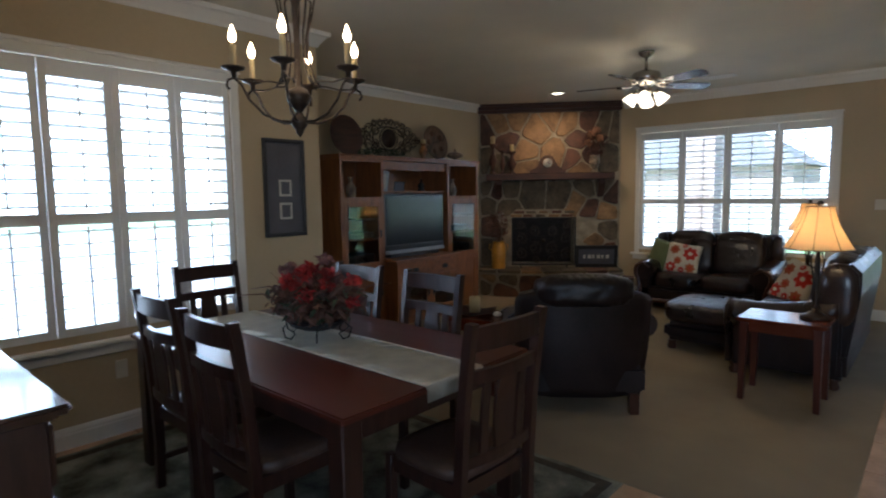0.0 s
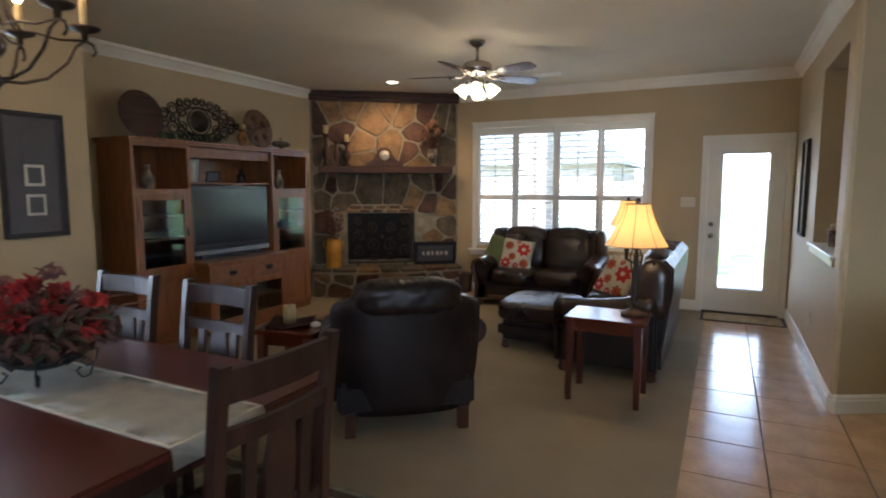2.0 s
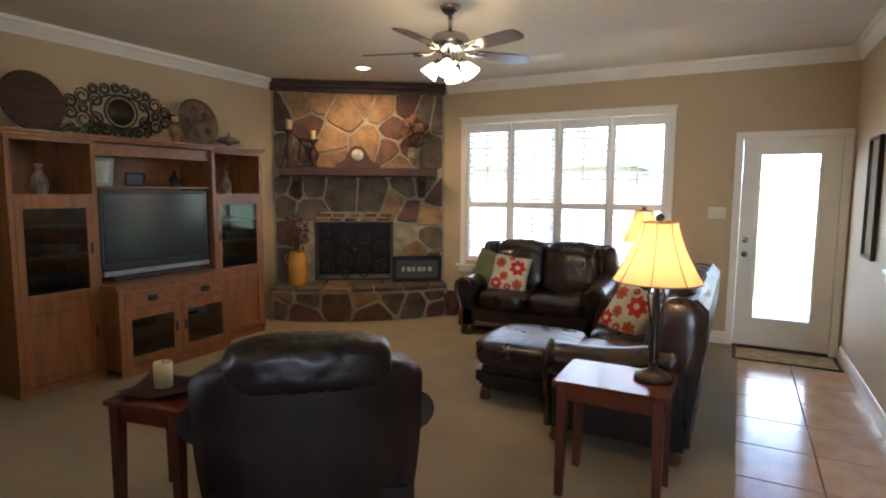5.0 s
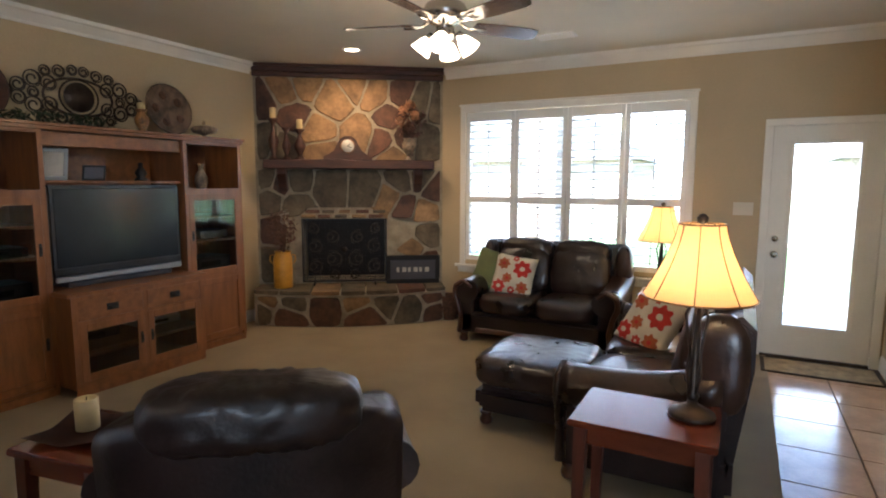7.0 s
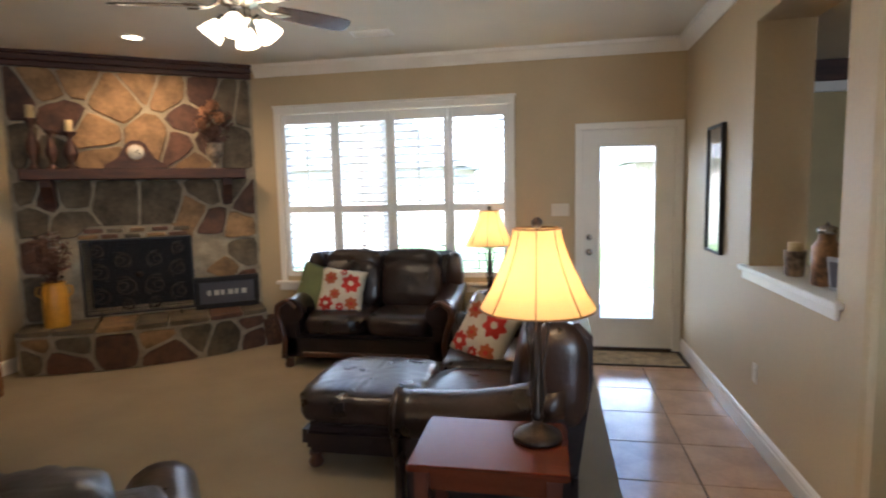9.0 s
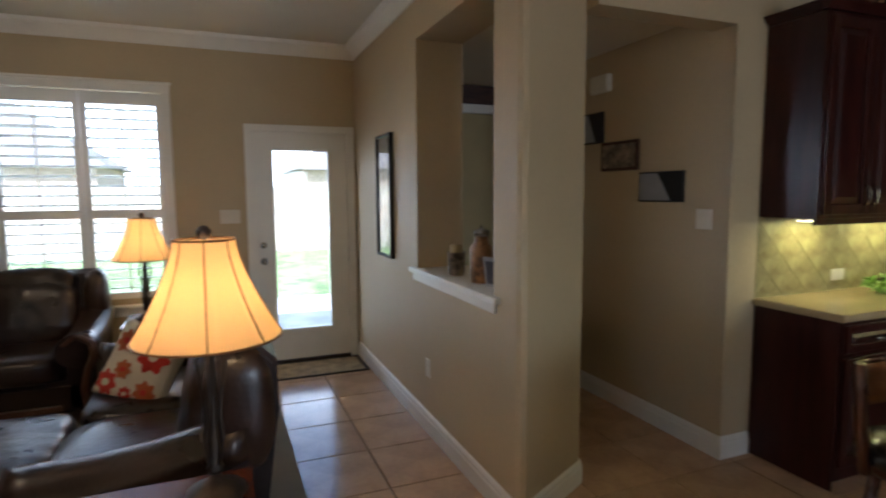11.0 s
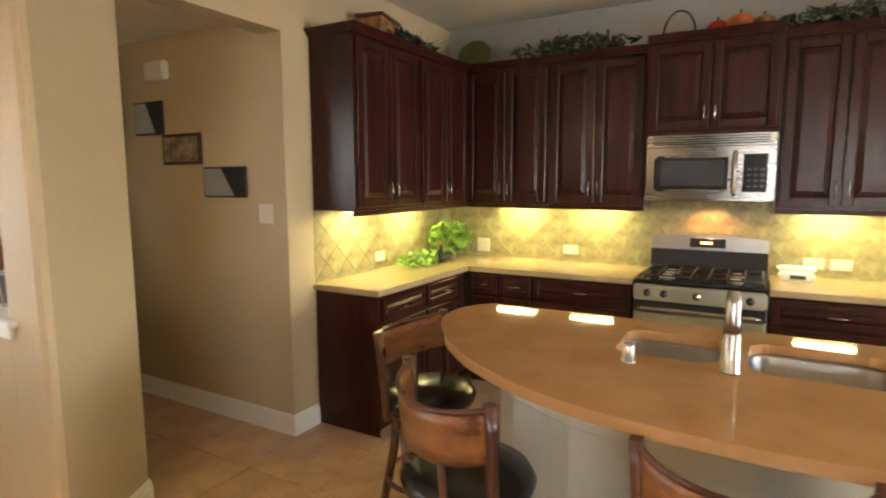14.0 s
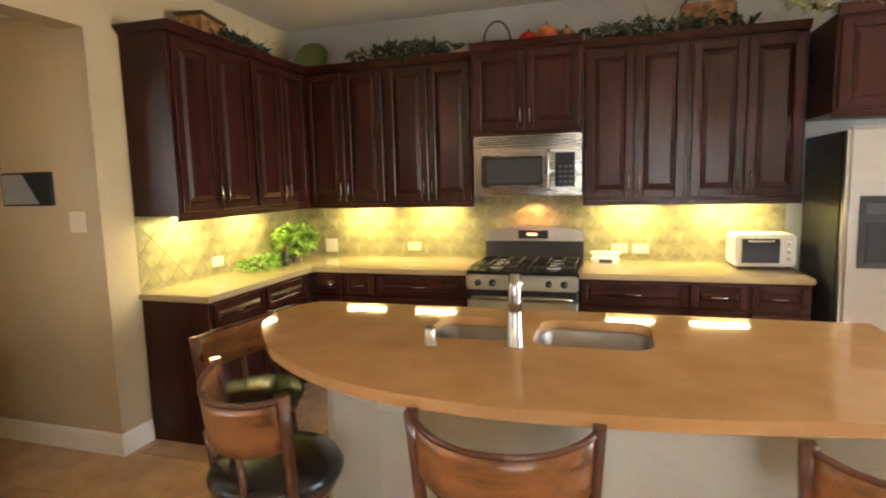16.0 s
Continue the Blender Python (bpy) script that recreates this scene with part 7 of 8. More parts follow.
bottle = small_vase("small dark bottle with a red cap by the vine", pose(2.80, -3.12, 0.915), [(0.025, 0), (0.027, 0.01), (0.027, 0.08), (0.012, 0.11), (0.012, 0.13), (0, 0.13)], M_BLACK, "bottle", "bottle")
bm = bmesh.new()
lathe(bm, [(0.014, 0.13), (0.014, 0.155), (0, 0.157)], 14)
link("cap", bm, M_REDF, bottle, "red cap")
toaster = thing("toaster_oven", "white toaster oven with a dark glass door on the worktop", "toaster oven")
toaster.matrix_basis = pose(3.20, -6.52, 0.915, 0, 0, -86) @ Matrix.Diagonal((0.88, 1.0, 1.0, 1))
bm = bmesh.new()
box(bm, -0.205, 0.205, -0.13, 0.13, 0.015, 0.225, 0.015, seg=2)
link("body", bm, M_WHITE, toaster)
bm = bmesh.new()
box(bm, -0.165, 0.09, -0.136, -0.13, 0.04, 0.20, 0.004)
link("glass_door", bm, M_TVBLACK, toaster, "dark glass door")
bm = bmesh.new()
tube(bm, [(-0.12, -0.132, 0.185), (-0.10, -0.16, 0.185), (0.03, -0.16, 0.185), (0.05, -0.132, 0.185)], 0.006, 6)
link("handle", bm, M_WHITE, toaster)
for z in (0.07, 0.12, 0.17):
    bm = bmesh.new()
    lathe(bm, [(0.016, 0), (0.014, 0.014), (0, 0.015)], 12, pose(0.15, -0.13, z, 90, 0, 0))
    link("knob", bm, M_PLASTIC, toaster)
for x in (-0.17, 0.17):
    for y in (-0.1, 0.1):
        bm = bmesh.new()
        box(bm, x - 0.012, x + 0.012, y - 0.012, y + 0.012, 0, 0.015)
        link("foot", bm, M_BLACK, toaster)
phone = thing("telephone", "small white telephone on the worktop beside the range", "telephone")
phone.matrix_basis = pose(3.22, -5.52, 0.915, 0, 0, -90)
bm = bmesh.new()
box(bm, -0.10, 0.10, -0.07, 0.07, 0, 0.045, 0.012, seg=2)
link("body", bm, M_WHITE, phone)
bm = bmesh.new()
tube(bm, [(-0.10, 0.03, 0.055), (-0.08, 0.03, 0.068), (0.08, 0.03, 0.068), (0.10, 0.03, 0.055)], [0.024, 0.018, 0.018, 0.024], 8)
link("handset", bm, M_WHITE, phone)
bm = bmesh.new()
box(bm, -0.04, 0.05, -0.074, -0.07, 0.01, 0.035)
link("label_strip", bm, M_TVBLACK, phone)
for y, g in ((-3.22, 2), (-3.99, 1), (-5.62, 1), (-5.77, 1)):
    switch_plate("ivory outlet on the marbled splash tiles", pose(KIT_E - 0.008, y, 1.005, 0, 0, -90) @ Matrix.Rotation(radians(90), 4, "Y"), g, True)
switch_plate("ivory outlet on the marbled splash tiles", pose(2.30, KIT_N - 0.008, 1.01) @ Matrix.Rotation(radians(90), 4, "Y"), 1, True)

# on top of the cabinets
TOPU = UZ1 + 0.013
for i, (x, y, sx, sy, n, mt, lab) in enumerate(((2.45, -3.10, 0.42, 0.06, 230, M_LEAFG, "dusty green ivy trailing on the cabinet top"), (3.05, -4.05, 0.08, 0.48, 320, M_LEAFG, "dark green ivy garland on the cabinet top"), (3.10, -5.85, 0.08, 0.62, 340, M_LEAFG, "dark green ivy garland on the cabinet top"), (2.80, -6.88, 0.15, 0.42, 460, M_HYDRANGEA, "pale green hydrangea leaves over the refrigerator cabinet"))):
    g = thing("garland", lab, "plant", (x, y, TOPU))
    stems("stems", g, M_LEAFG, 0.0, 0.16, 10, max(sx, sy) * 0.8, 0.003, 60 + i)
    leafy("leaves", g, mt, (0, 0, 0.09), (sx, sy, 0.075), n, 0.034, 50 + i)
wb = thing("gift_basket", "amber woven box on the cabinet top", "basket", (2.15, -3.02, TOPU), 12)
bm = bmesh.new()
box(bm, -0.15, 0.15, -0.09, 0.09, 0, 0.19, 0.01)
link("body", bm, M_AMBER, wb)
bm = bmesh.new()
box(bm, -0.16, 0.16, -0.10, 0.10, 0.19, 0.21, 0.006)
link("lid", bm, M_WICKER, wb)
gp = thing("platter", "green round glass platter standing on the cabinet top", "plate")
gp.matrix_basis = pose(3.22, -3.20, TOPU + 0.135, 0, -72, 8)
bm = bmesh.new()
lathe(bm, [(0.0, 0.0), (0.07, 0.0), (0.13, 0.015), (0.14, 0.02), (0.13, 0.024), (0.07, 0.01), (0, 0.01)], 30)
link("dish", bm, M_GREENC, gp)
for (x, y, r, mt, lab) in ((3.09, -5.12, 0.085, M_GOURD, "orange gourd on the cabinet top"), (3.10, -4.99, 0.07, M_REDF, "red gourd on the cabinet top"), (3.10, -5.25, 0.07, M_AMBER, "brown gourd on the cabinet top")):
    p = thing("gourd", lab, "decoration", (x, y, UZ1 + 0.053))
    bm = bmesh.new()
    b = bmesh.new()
    bmesh.ops.create_uvsphere(b, u_segments=24, v_segments=12, radius=r)
    for v in b.verts:
        a = math.atan2(v.co.y, v.co.x)
        k = 1 - 0.07 * abs(math.sin(a * 4))
        v.co = (v.co.x * k, v.co.y * k, (v.co.z + r) * 0.8)
    for f in b.faces:
        f.smooth = True
    merge(bm, b)
    link("flesh", bm, mt, p)
    bm = bmesh.new()
    tube(bm, [(0, 0, r * 1.5), (0.004, 0, r * 1.7), (0.012, 0, r * 1.9)], [0.01, 0.007, 0.006], 6)
    link("stalk", bm, M_PETALB, p)
tr = thing("twig_basket", "flat brown basket with handle on the cabinet top", "basket", (3.12, -4.76, UZ1 + 0.053))
bm = bmesh.new()
lathe(bm, [(0.07, 0), (0.10, 0.05), (0.105, 0.055), (0.09, 0.05), (0.06, 0.008), (0, 0.008)], 18)
link("body", bm, M_WICKER, tr)
bm = bmesh.new()
tube(bm, [(0, 0.10 * math.cos(a), 0.05 + 0.16 * math.sin(a)) for a in [math.pi * i / 14 for i in range(15)]], 0.007, 6)
link("handle", bm, M_WICKER, tr)
bk = thing("wicker_basket", "golden woven basket standing on the cabinet top", "basket", (3.20, -6.15, TOPU))
bm = bmesh.new()
box(bm, -0.07, 0.07, -0.17, 0.17, 0, 0.24, 0.02, seg=2)
link("body", bm, M_AMBER, bk)
bm = bmesh.new()
tube(bm, [(0, -0.16, 0.23), (0, -0.1, 0.30), (0, 0.1, 0.30), (0, 0.16, 0.23)], 0.008, 6)
link("handle", bm, M_WICKER, bk)

# hall pictures, stepping down
for y, z, w, h, lab in ((-1.64, 1.98, 0.30, 0.22, "small dark picture on the hall wall"), (-1.97, 1.765, 0.38, 0.20, "small brown framed picture on the hall wall"), (-2.37, 1.55, 0.38, 0.19, "small gray and black picture on the hall wall")):
    p = thing("wall_picture", lab, "picture", group="stepped hall pictures")
    p.matrix_basis = pose(1.40, y, z, 0, 0, -90)
    bm = bmesh.new()
    box(bm, -w / 2, w / 2, -0.022, -0.001, -h / 2, h / 2, 0.003)
    link("panel", bm, M_BLACK if "gray" in lab or "dark" in lab else M_BEAM, p)
    bm = bmesh.new()
    b = bmesh.new()
    o = -0.0235
    if "brown" in lab:
        vs = [(-w / 2 + 0.02, o, -h / 2 + 0.02), (w / 2 - 0.02, o, -h / 2 + 0.02), (w / 2 - 0.02, o, h / 2 - 0.02), (-w / 2 + 0.02, o, h / 2 - 0.02)]
    else:
        vs = [(-w / 2 + 0.01, o, h / 2 - 0.01), (-w / 2 + 0.01, o, -h / 2 + 0.01), (w * 0.25, o, -h / 2 + 0.01), (-w * 0.05, o, h / 2 - 0.01)]
    b.faces.new([b.verts.new(v) for v in vs])
    merge(bm, b)
    link("print", bm, M_CERAMIC if "brown" in lab else M_SILVER, p)
chime = thing("door_chime", "ivory door chime box high on the hall wall", "door chime")
chime.matrix_basis = pose(1.40, -1.77, 2.28, 0, 0, -90)
bm = bmesh.new()
box(bm, -0.10, 0.10, -0.05, -0.001, -0.06, 0.06, 0.008, seg=2)
link("cover", bm, M_PLASTIC, chime)

door2 = thing("door_2", "tan hall door under a dark brown transom panel", "door", (0, -0.36, 0))
door2["kind"] = "structure"
for nm, mt, y0, pieces in (("door_leaf", mat("yellow_tan_paint", (0.40, 0.32, 0.15), 0.5, vary=0.05, scale=3, bump=0.05), -0.03, ((0.60, 1.22, 0.01, 2.24),)), ("transom_panel", M_BEAM, -0.03, ((0.60, 1.36, 2.33, 2.495),)), ("door_casing", M_WHITE, -0.045, ((0.52, 1.38, 2.245, 2.325), (0.52, 0.595, 0.135, 2.24), (1.225, 1.30, 0.135, 2.24)))):
    for x0, x1, z0, z1 in pieces:
        bm = bmesh.new()
        box(bm, x0, x1, y0, -0.001, z0, z1, 0.004)
        link(nm, bm, mt, door2)

# on the pass-through sill
jar = small_vase("clear glass jar with brown contents on the pass-through sill", pose(0.12, -2.42, 1.036) @ Matrix.Scale(1.25, 4), [(0.045, 0), (0.05, 0.01), (0.05, 0.15), (0.03, 0.18), (0.03, 0.2), (0, 0.2)], M_AMBER, "jar", "jar")
bm = bmesh.new()
lathe(bm, [(0.034, 0.2), (0.036, 0.225), (0.01, 0.235), (0, 0.25)], 16)
link("lid", bm, M_CHROME, jar, "metal lid")
cup = small_vase("dark ceramic cup on the pass-through sill", pose(0.10, -2.12, 1.036) @ Matrix.Scale(1.2, 4), [(0.035, 0), (0.04, 0.01), (0.045, 0.11), (0.048, 0.115), (0.04, 0.112), (0.036, 0.015), (0, 0.015)], M_CERAMIC, "cup", "cup")
bm = bmesh.new()
lathe(bm, [(0.03, 0.10), (0.03, 0.15), (0, 0.15)], 14)
link("candle", bm, M_CANDLE, cup)
pf = thing("photo_frame", "small silver photo frame on the pass-through sill", "picture frame")
pf.matrix_basis = pose(0.10, -2.62, 1.036, 8, 0, -70)
bm = bmesh.new()
box(bm, -0.06, 0.06, -0.005, 0.005, 0, 0.16, 0.002)
link("frame_border", bm, M_SILVER, pf)
bm = bmesh.new()
box(bm, -0.045, 0.045, -0.0065, -0.005, 0.02, 0.14)
link("photo", bm, M_GRAYMAT, pf)


# ---- dining ----
rug = thing("area_rug", "muted green and brown patterned rug under the dining table", "rug", (-3.06, -6.42, 0))
bm = bmesh.new()
box(bm, -1.32, 1.30, -1.10, 1.10, 0.0, 0.012, 0.004)
link("rug_weave", bm, M_RUG, rug)
bm = bmesh.new()
for a, b, c, d in ((-1.28, 1.26, -1.06, -1.0), (-1.28, 1.26, 1.0, 1.06), (-1.28, -1.22, -1.0, 1.0), (1.20, 1.26, -1.0, 1.0)):
    box(bm, a, b, c, d, 0.011, 0.0135)
link("border_band", bm, mat("rug_border", (0.07, 0.055, 0.035), 0.95, vary=0.4, scale=9, bump=0.9, fine=200), rug)

table = thing("dining_table", "reddish dark wood dining table with square corner legs", "table", (-3.01, -6.305, 0.012))
bm = bmesh.new()
box(bm, -0.945, 0.945, -0.565, 0.565, 0.72, 0.748, 0.007, seg=2)
link("tabletop", bm, M_CHERRY, table, "glossy reddish tabletop")
bm = bmesh.new()
for s in (-1, 1):
    box(bm, -0.85, 0.85, s * 0.50 - 0.012, s * 0.50 + 0.012, 0.62, 0.72)
    box(bm, s * 0.87 - 0.012, s * 0.87 + 0.012, -0.488, 0.488, 0.62, 0.72)
link("apron", bm, M_DARKWOOD, table)
for sx in (-1, 1):
    for sy in (-1, 1):
        bm = bmesh.new()
        box(bm, sx * 0.87 - 0.045, sx * 0.87 + 0.045, sy * 0.50 - 0.045, sy * 0.50 + 0.045, 0.0, 0.72, 0.005)
        link("leg", bm, M_DARKWOOD, table)
runner = thing("table_runner", "cream linen runner along the dining table", "table runner", (-3.01, -6.285, 0.761))
bm = bmesh.new()
b = bmesh.new()
prof = [(-0.955, -0.06), (-0.952, -0.01), (-0.945, 0.002)] + [(-0.93 + 1.86 * i / 20, 0.002 + 0.001 * math.sin(i * 2.3)) for i in range(21)] + [(0.945, 0.002), (0.952, -0.01), (0.955, -0.06)]
g = [[b.verts.new((x, y, z)) for y in (-0.18, -0.09, 0.0, 0.09, 0.18)] for x, z in prof]
for i in range(len(g) - 1):
    for j in range(4):
        b.faces.new((g[i][j], g[i + 1][j], g[i + 1][j + 1], g[i][j + 1])).smooth = True
bmesh.ops.solidify(b, geom=b.faces[:], thickness=-0.002)
merge(bm, b)
link("cloth", bm, M_RUNNER, runner)
for x0, x1, y0, y1 in ((-0.93, 0.93, -0.178, -0.166), (-0.93, 0.93, 0.166, 0.178), (-0.942, -0.931, -0.178, 0.178), (0.931, 0.942, -0.178, 0.178)):
    bm = bmesh.new()
    box(bm, x0, x1, y0, y1, 0.0035, 0.0065, 0.001)
    link("hem", bm, M_RUNNER, runner, "stitched linen hem")


def dining_chair():
    """Faces -y."""
    c = thing("dining_chair", "dark wooden mission dining chair with a brown leather seat", "chair", group="chairs round the dining table")
    back = [(0.20, 0.0), (0.195, 0.25), (0.20, 0.45), (0.215, 0.70), (0.245, 0.95), (0.262, 1.05)]

    def yb(z):
        for (y0, z0), (y1, z1) in zip(back, back[1:]):
            if z <= z1:
                return y0 + (y1 - y0) * (z - z0) / (z1 - z0)
        return back[-1][0]

    for s in (-1, 1):
        bm = bmesh.new()
        b = bmesh.new()
        rings = [[b.verts.new((s * 0.205 + p * 0.017, y + q * 0.02, z)) for p, q in ((-1, -1), (1, -1), (1, 1), (-1, 1))] for y, z in back]
        for r, t in zip(rings, rings[1:]):
            for k in range(4):
                b.faces.new((r[k], r[(k + 1) % 4], t[(k + 1) % 4], t[k]))
        b.faces.new(rings[0]), b.faces.new(rings[-1])
        merge(bm, b)
        link("back_leg", bm, M_DARKWOOD, c)
        bm = bmesh.new()
        box(bm, s * 0.20 - 0.019, s * 0.20 + 0.019, -0.215, -0.177, 0.0, 0.44, 0.003)
        link("front_leg", bm, M_DARKWOOD, c)
        bm = bmesh.new()
        box(bm, s * 0.203 - 0.01, s * 0.203 + 0.01, -0.177, 0.178, 0.14, 0.17, 0.002)
        link("stretcher", bm, M_DARKWOOD, c)

    def rail(name, z0, z1, t=0.011, dip=0.0):
        b = bmesh.new()
        n = 8
        cols = []
        for i in range(n + 1):
            v = i / n * 2 - 1
            y = yb((z0 + z1) / 2) + 0.022 * (1 - v * v)
            zt = z1 - dip * v * v
            cols.append([b.verts.new((v * 0.188, y + q * t, z)) for q, z in ((-1, z0), (1, z0), (1, zt), (-1, zt))])
        for a, d in zip(cols, cols[1:]):
            for k in range(4):
                b.faces.new((a[k], a[(k + 1) % 4], d[(k + 1) % 4], d[k]))
        b.faces.new(cols[0]), b.faces.new(cols[-1])
        link(name, b, M_DARKWOOD, c)

    rail("top_rail", 0.945, 1.035, 0.012, 0.004)
    rail("middle_rail", 0.82, 0.87)
    rail("lower_rail", 0.50, 0.545)
    for x, w in ((-0.105, 0.02), (0.0, 0.045), (0.105, 0.02)):
        v = x / 0.188
        b = bmesh.new()
        rings = []
        for z in (0.54, 0.62, 0.72, 0.82):
            y = yb(z) + 0.022 * (1 - v * v)
            ww = w * (1.0 + (0.35 * math.sin((z - 0.54) * 11) if w > 0.03 else 0))
            rings.append([b.verts.new((x + p * ww, y + q * 0.007, z)) for p, q in ((-1, -1), (1, -1), (1, 1), (-1, 1))])
        for r, t in zip(rings, rings[1:]):
            for k in range(4):
                b.faces.new((r[k], r[(k + 1) % 4], t[(k + 1) % 4], t[k]))
        b.faces.new(rings[0]), b.faces.new(rings[-1])
        link("slat", b, M_DARKWOOD, c)
    bm = bmesh.new()
    box(bm, -0.181, 0.181, -0.19, -0.17, 0.37, 0.43)
    box(bm, -0.181, 0.181, 0.175, 0.19, 0.37, 0.43)
    box(bm, -0.205, -0.185, -0.176, 0.178, 0.37, 0.43)
    box(bm, 0.185, 0.205, -0.176, 0.178, 0.37, 0.43)
    link("seat_frame", bm, M_DARKWOOD, c)
    bm = bmesh.new()
    pillow(bm, 0, -0.015, 0.455, 0.43, 0.40, 0.065, 6, 10)
    link("seat", bm, M_SEATC, c, "brown leather seat pad")
    return c


ch1 = dining_chair()
ch1.matrix_basis = pose(-4.06, -6.25, 0.013, 0, 0, 90)
for x, y, a in ((-3.365, -6.70, 180), (-2.68, -6.77, 180), (-3.45, -5.89, 0), (-2.79, -5.89, 0), (-2.04, -6.30, -93)):
    copy_thing(ch1, pose(x, y, 0.013, 0, 0, a))

# centrepiece
cp = thing("centerpiece", "red and brown dried flower arrangement in a scrolled wire stand", "flower arrangement", (-3.05, -6.26, 0.766))
bm = bmesh.new()
tube(bm, [(0.17 * math.cos(a), 0.13 * math.sin(a), 0.10) for a in [2 * math.pi * i / 28 for i in range(29)]], 0.005, 6)
for k in range(6):
    a = 2 * math.pi * k / 6 + 0.3
    cx, sx = math.cos(a), math.sin(a)
    tube(bm, [(0.10 * cx, 0.08 * sx, 0.05), (0.18 * cx, 0.14 * sx, 0.10), (0.23 * cx, 0.18 * sx, 0.07), (0.21 * cx, 0.17 * sx, 0.02), (0.17 * cx, 0.14 * sx, 0.005), (0.145 * cx, 0.12 * sx, 0.03), (0.165 * cx, 0.135 * sx, 0.045)], 0.0045, 6)
lathe(bm, [(0.08, 0.045), (0.14, 0.07), (0.15, 0.09), (0.13, 0.075), (0.0, 0.05)], 20)
link("wire_stand", bm, M_BLACK, cp, "black scrolled wire stand")
stems("stems", cp, M_PETALB, 0.08, 0.34, 26, 0.26, 0.003, 31)
leafy("dried_leaves", cp, M_PETALB, (0, 0, 0.20), (0.31, 0.24, 0.13), 700, 0.034, 32, "brown dried leaves")
leafy("green_leaves", cp, M_LEAFG, (0, 0, 0.19), (0.33, 0.25, 0.12), 160, 0.032, 33)
r5 = random.Random(77)
for k in range(22):
    a, d = r5.uniform(0, 6.28), r5.uniform(0.2, 0.9)
    z = 0.20 + 0.19 * (1 - d * d) + r5.uniform(-0.06, 0.04)
    leafy("blossom", cp, M_PETALR if k % 3 else M_PETALM, (0.29 * d * math.cos(a), 0.23 * d * math.sin(a), z), (0.045, 0.04, 0.035), 34, 0.026, 200 + k)
for k in range(7):
    a = 2 * math.pi * k / 7 + 0.9
    bm = bmesh.new()
    L = 0.40 + 0.07 * (k % 3)
    tube(bm, [(0.1 * math.cos(a), 0.1 * math.sin(a), 0.15), (0.28 * math.cos(a), 0.28 * math.sin(a), 0.26), (L * math.cos(a), L * math.sin(a), 0.27 - 0.03 * (k % 2))], [0.004, 0.004, 0.002], 5)
    link("twig", bm, M_PETALB, cp)

# chandelier
chd = thing("chandelier", "bronze six-arm chandelier with lit candle bulbs", "chandelier", (-2.82, -6.48, 1.79))
bm = bmesh.new()
lathe(bm, [(0.0, -0.015), (0.012, 0.0), (0.02, 0.02), (0.035, 0.04), (0.04, 0.06), (0.022, 0.085), (0.014, 0.10), (0.03, 0.12), (0.052, 0.15), (0.055, 0.175), (0.04, 0.20), (0.012, 0.215), (0.009, 0.30), (0.009, 0.56), (0.03, 0.60), (0.02, 0.64), (0.012, 0.67)], 20)
link("centre_column", bm, M_IRON, chd)
for k in range(8):
    a = 2 * math.pi * k / 8
    bm = bmesh.new()
    tube(bm, [(r * math.cos(a), r * math.sin(a), z) for r, z in ((0.012, 0.62), (0.05, 0.625), (0.085, 0.60), (0.075, 0.54), (0.05, 0.44), (0.05, 0.34), (0.07, 0.26), (0.10, 0.21))], 0.005, 6)
    link("cage_rod", bm, M_IRON, chd)
for k in range(6):
    a = 2 * math.pi * k / 6 + 0.25
    ca, sa = math.cos(a), math.sin(a)
    ar = new("arm")
    ar.parent = chd
    bm = bmesh.new()
    tube(bm, [(r * ca, r * sa, z) for r, z in ((0.03, 0.055), (0.09, 0.055), (0.16, 0.08), (0.22, 0.14), (0.25, 0.20), (0.28, 0.225), (0.305, 0.215), (0.312, 0.19), (0.30, 0.175))], 0.006, 6)
    tube(bm, [(r * ca, r * sa, z) for r, z in ((0.07, 0.22), (0.13, 0.225), (0.2, 0.215), (0.27, 0.224))], 0.004, 6)
    link("arm_rod", bm, M_IRON, ar)
    bm = bmesh.new()
    lathe(bm, [(0.010, 0.225), (0.012, 0.25), (0.045, 0.262), (0.052, 0.27), (0.03, 0.268), (0, 0.268)], 18, None, 0.28 * ca, 0.28 * sa)
    link("drip_pan", bm, M_IRON, ar)
    bm = bmesh.new()
    lathe(bm, [(0.012, 0.268), (0.013, 0.36), (0.008, 0.362), (0.008, 0.372)], 12, None, 0.28 * ca, 0.28 * sa)
    link("candle_sleeve", bm, M_CANDLE, ar)
    bm = bmesh.new()
    lathe(bm, [(0.008, 0.372), (0.016, 0.388), (0.017, 0.40), (0.010, 0.425), (0.003, 0.445), (0, 0.448)], 12, None, 0.28 * ca, 0.28 * sa)
    link("flame_bulb", bm, M_BULB, ar, "lit flame-shaped bulb").visible_shadow = False
bm = bmesh.new()
for i in range(11):
    z = 0.675 + i * 0.033
    pts = [(0.009 * math.cos(q) * (1 if i % 2 else 0), 0.009 * math.cos(q) * (0 if i % 2 else 1), z + 0.02 * math.sin(q)) for q in [2 * math.pi * k / 12 for k in range(13)]]
    tube(bm, pts, 0.0025, 5)
link("chain", bm, M_IRON, chd)
bm = bmesh.new()
lathe(bm, [(0.01, 1.0), (0.02, 1.01), (0.06, 1.03), (0.065, H - 1.79 - 0.001)], 20)
link("canopy", bm, M_IRON, chd)
lamp("chandelier_light", "POINT", (-2.82, -6.48, 2.18), 1.6, (1.0, 0.66, 0.34), 0.25)

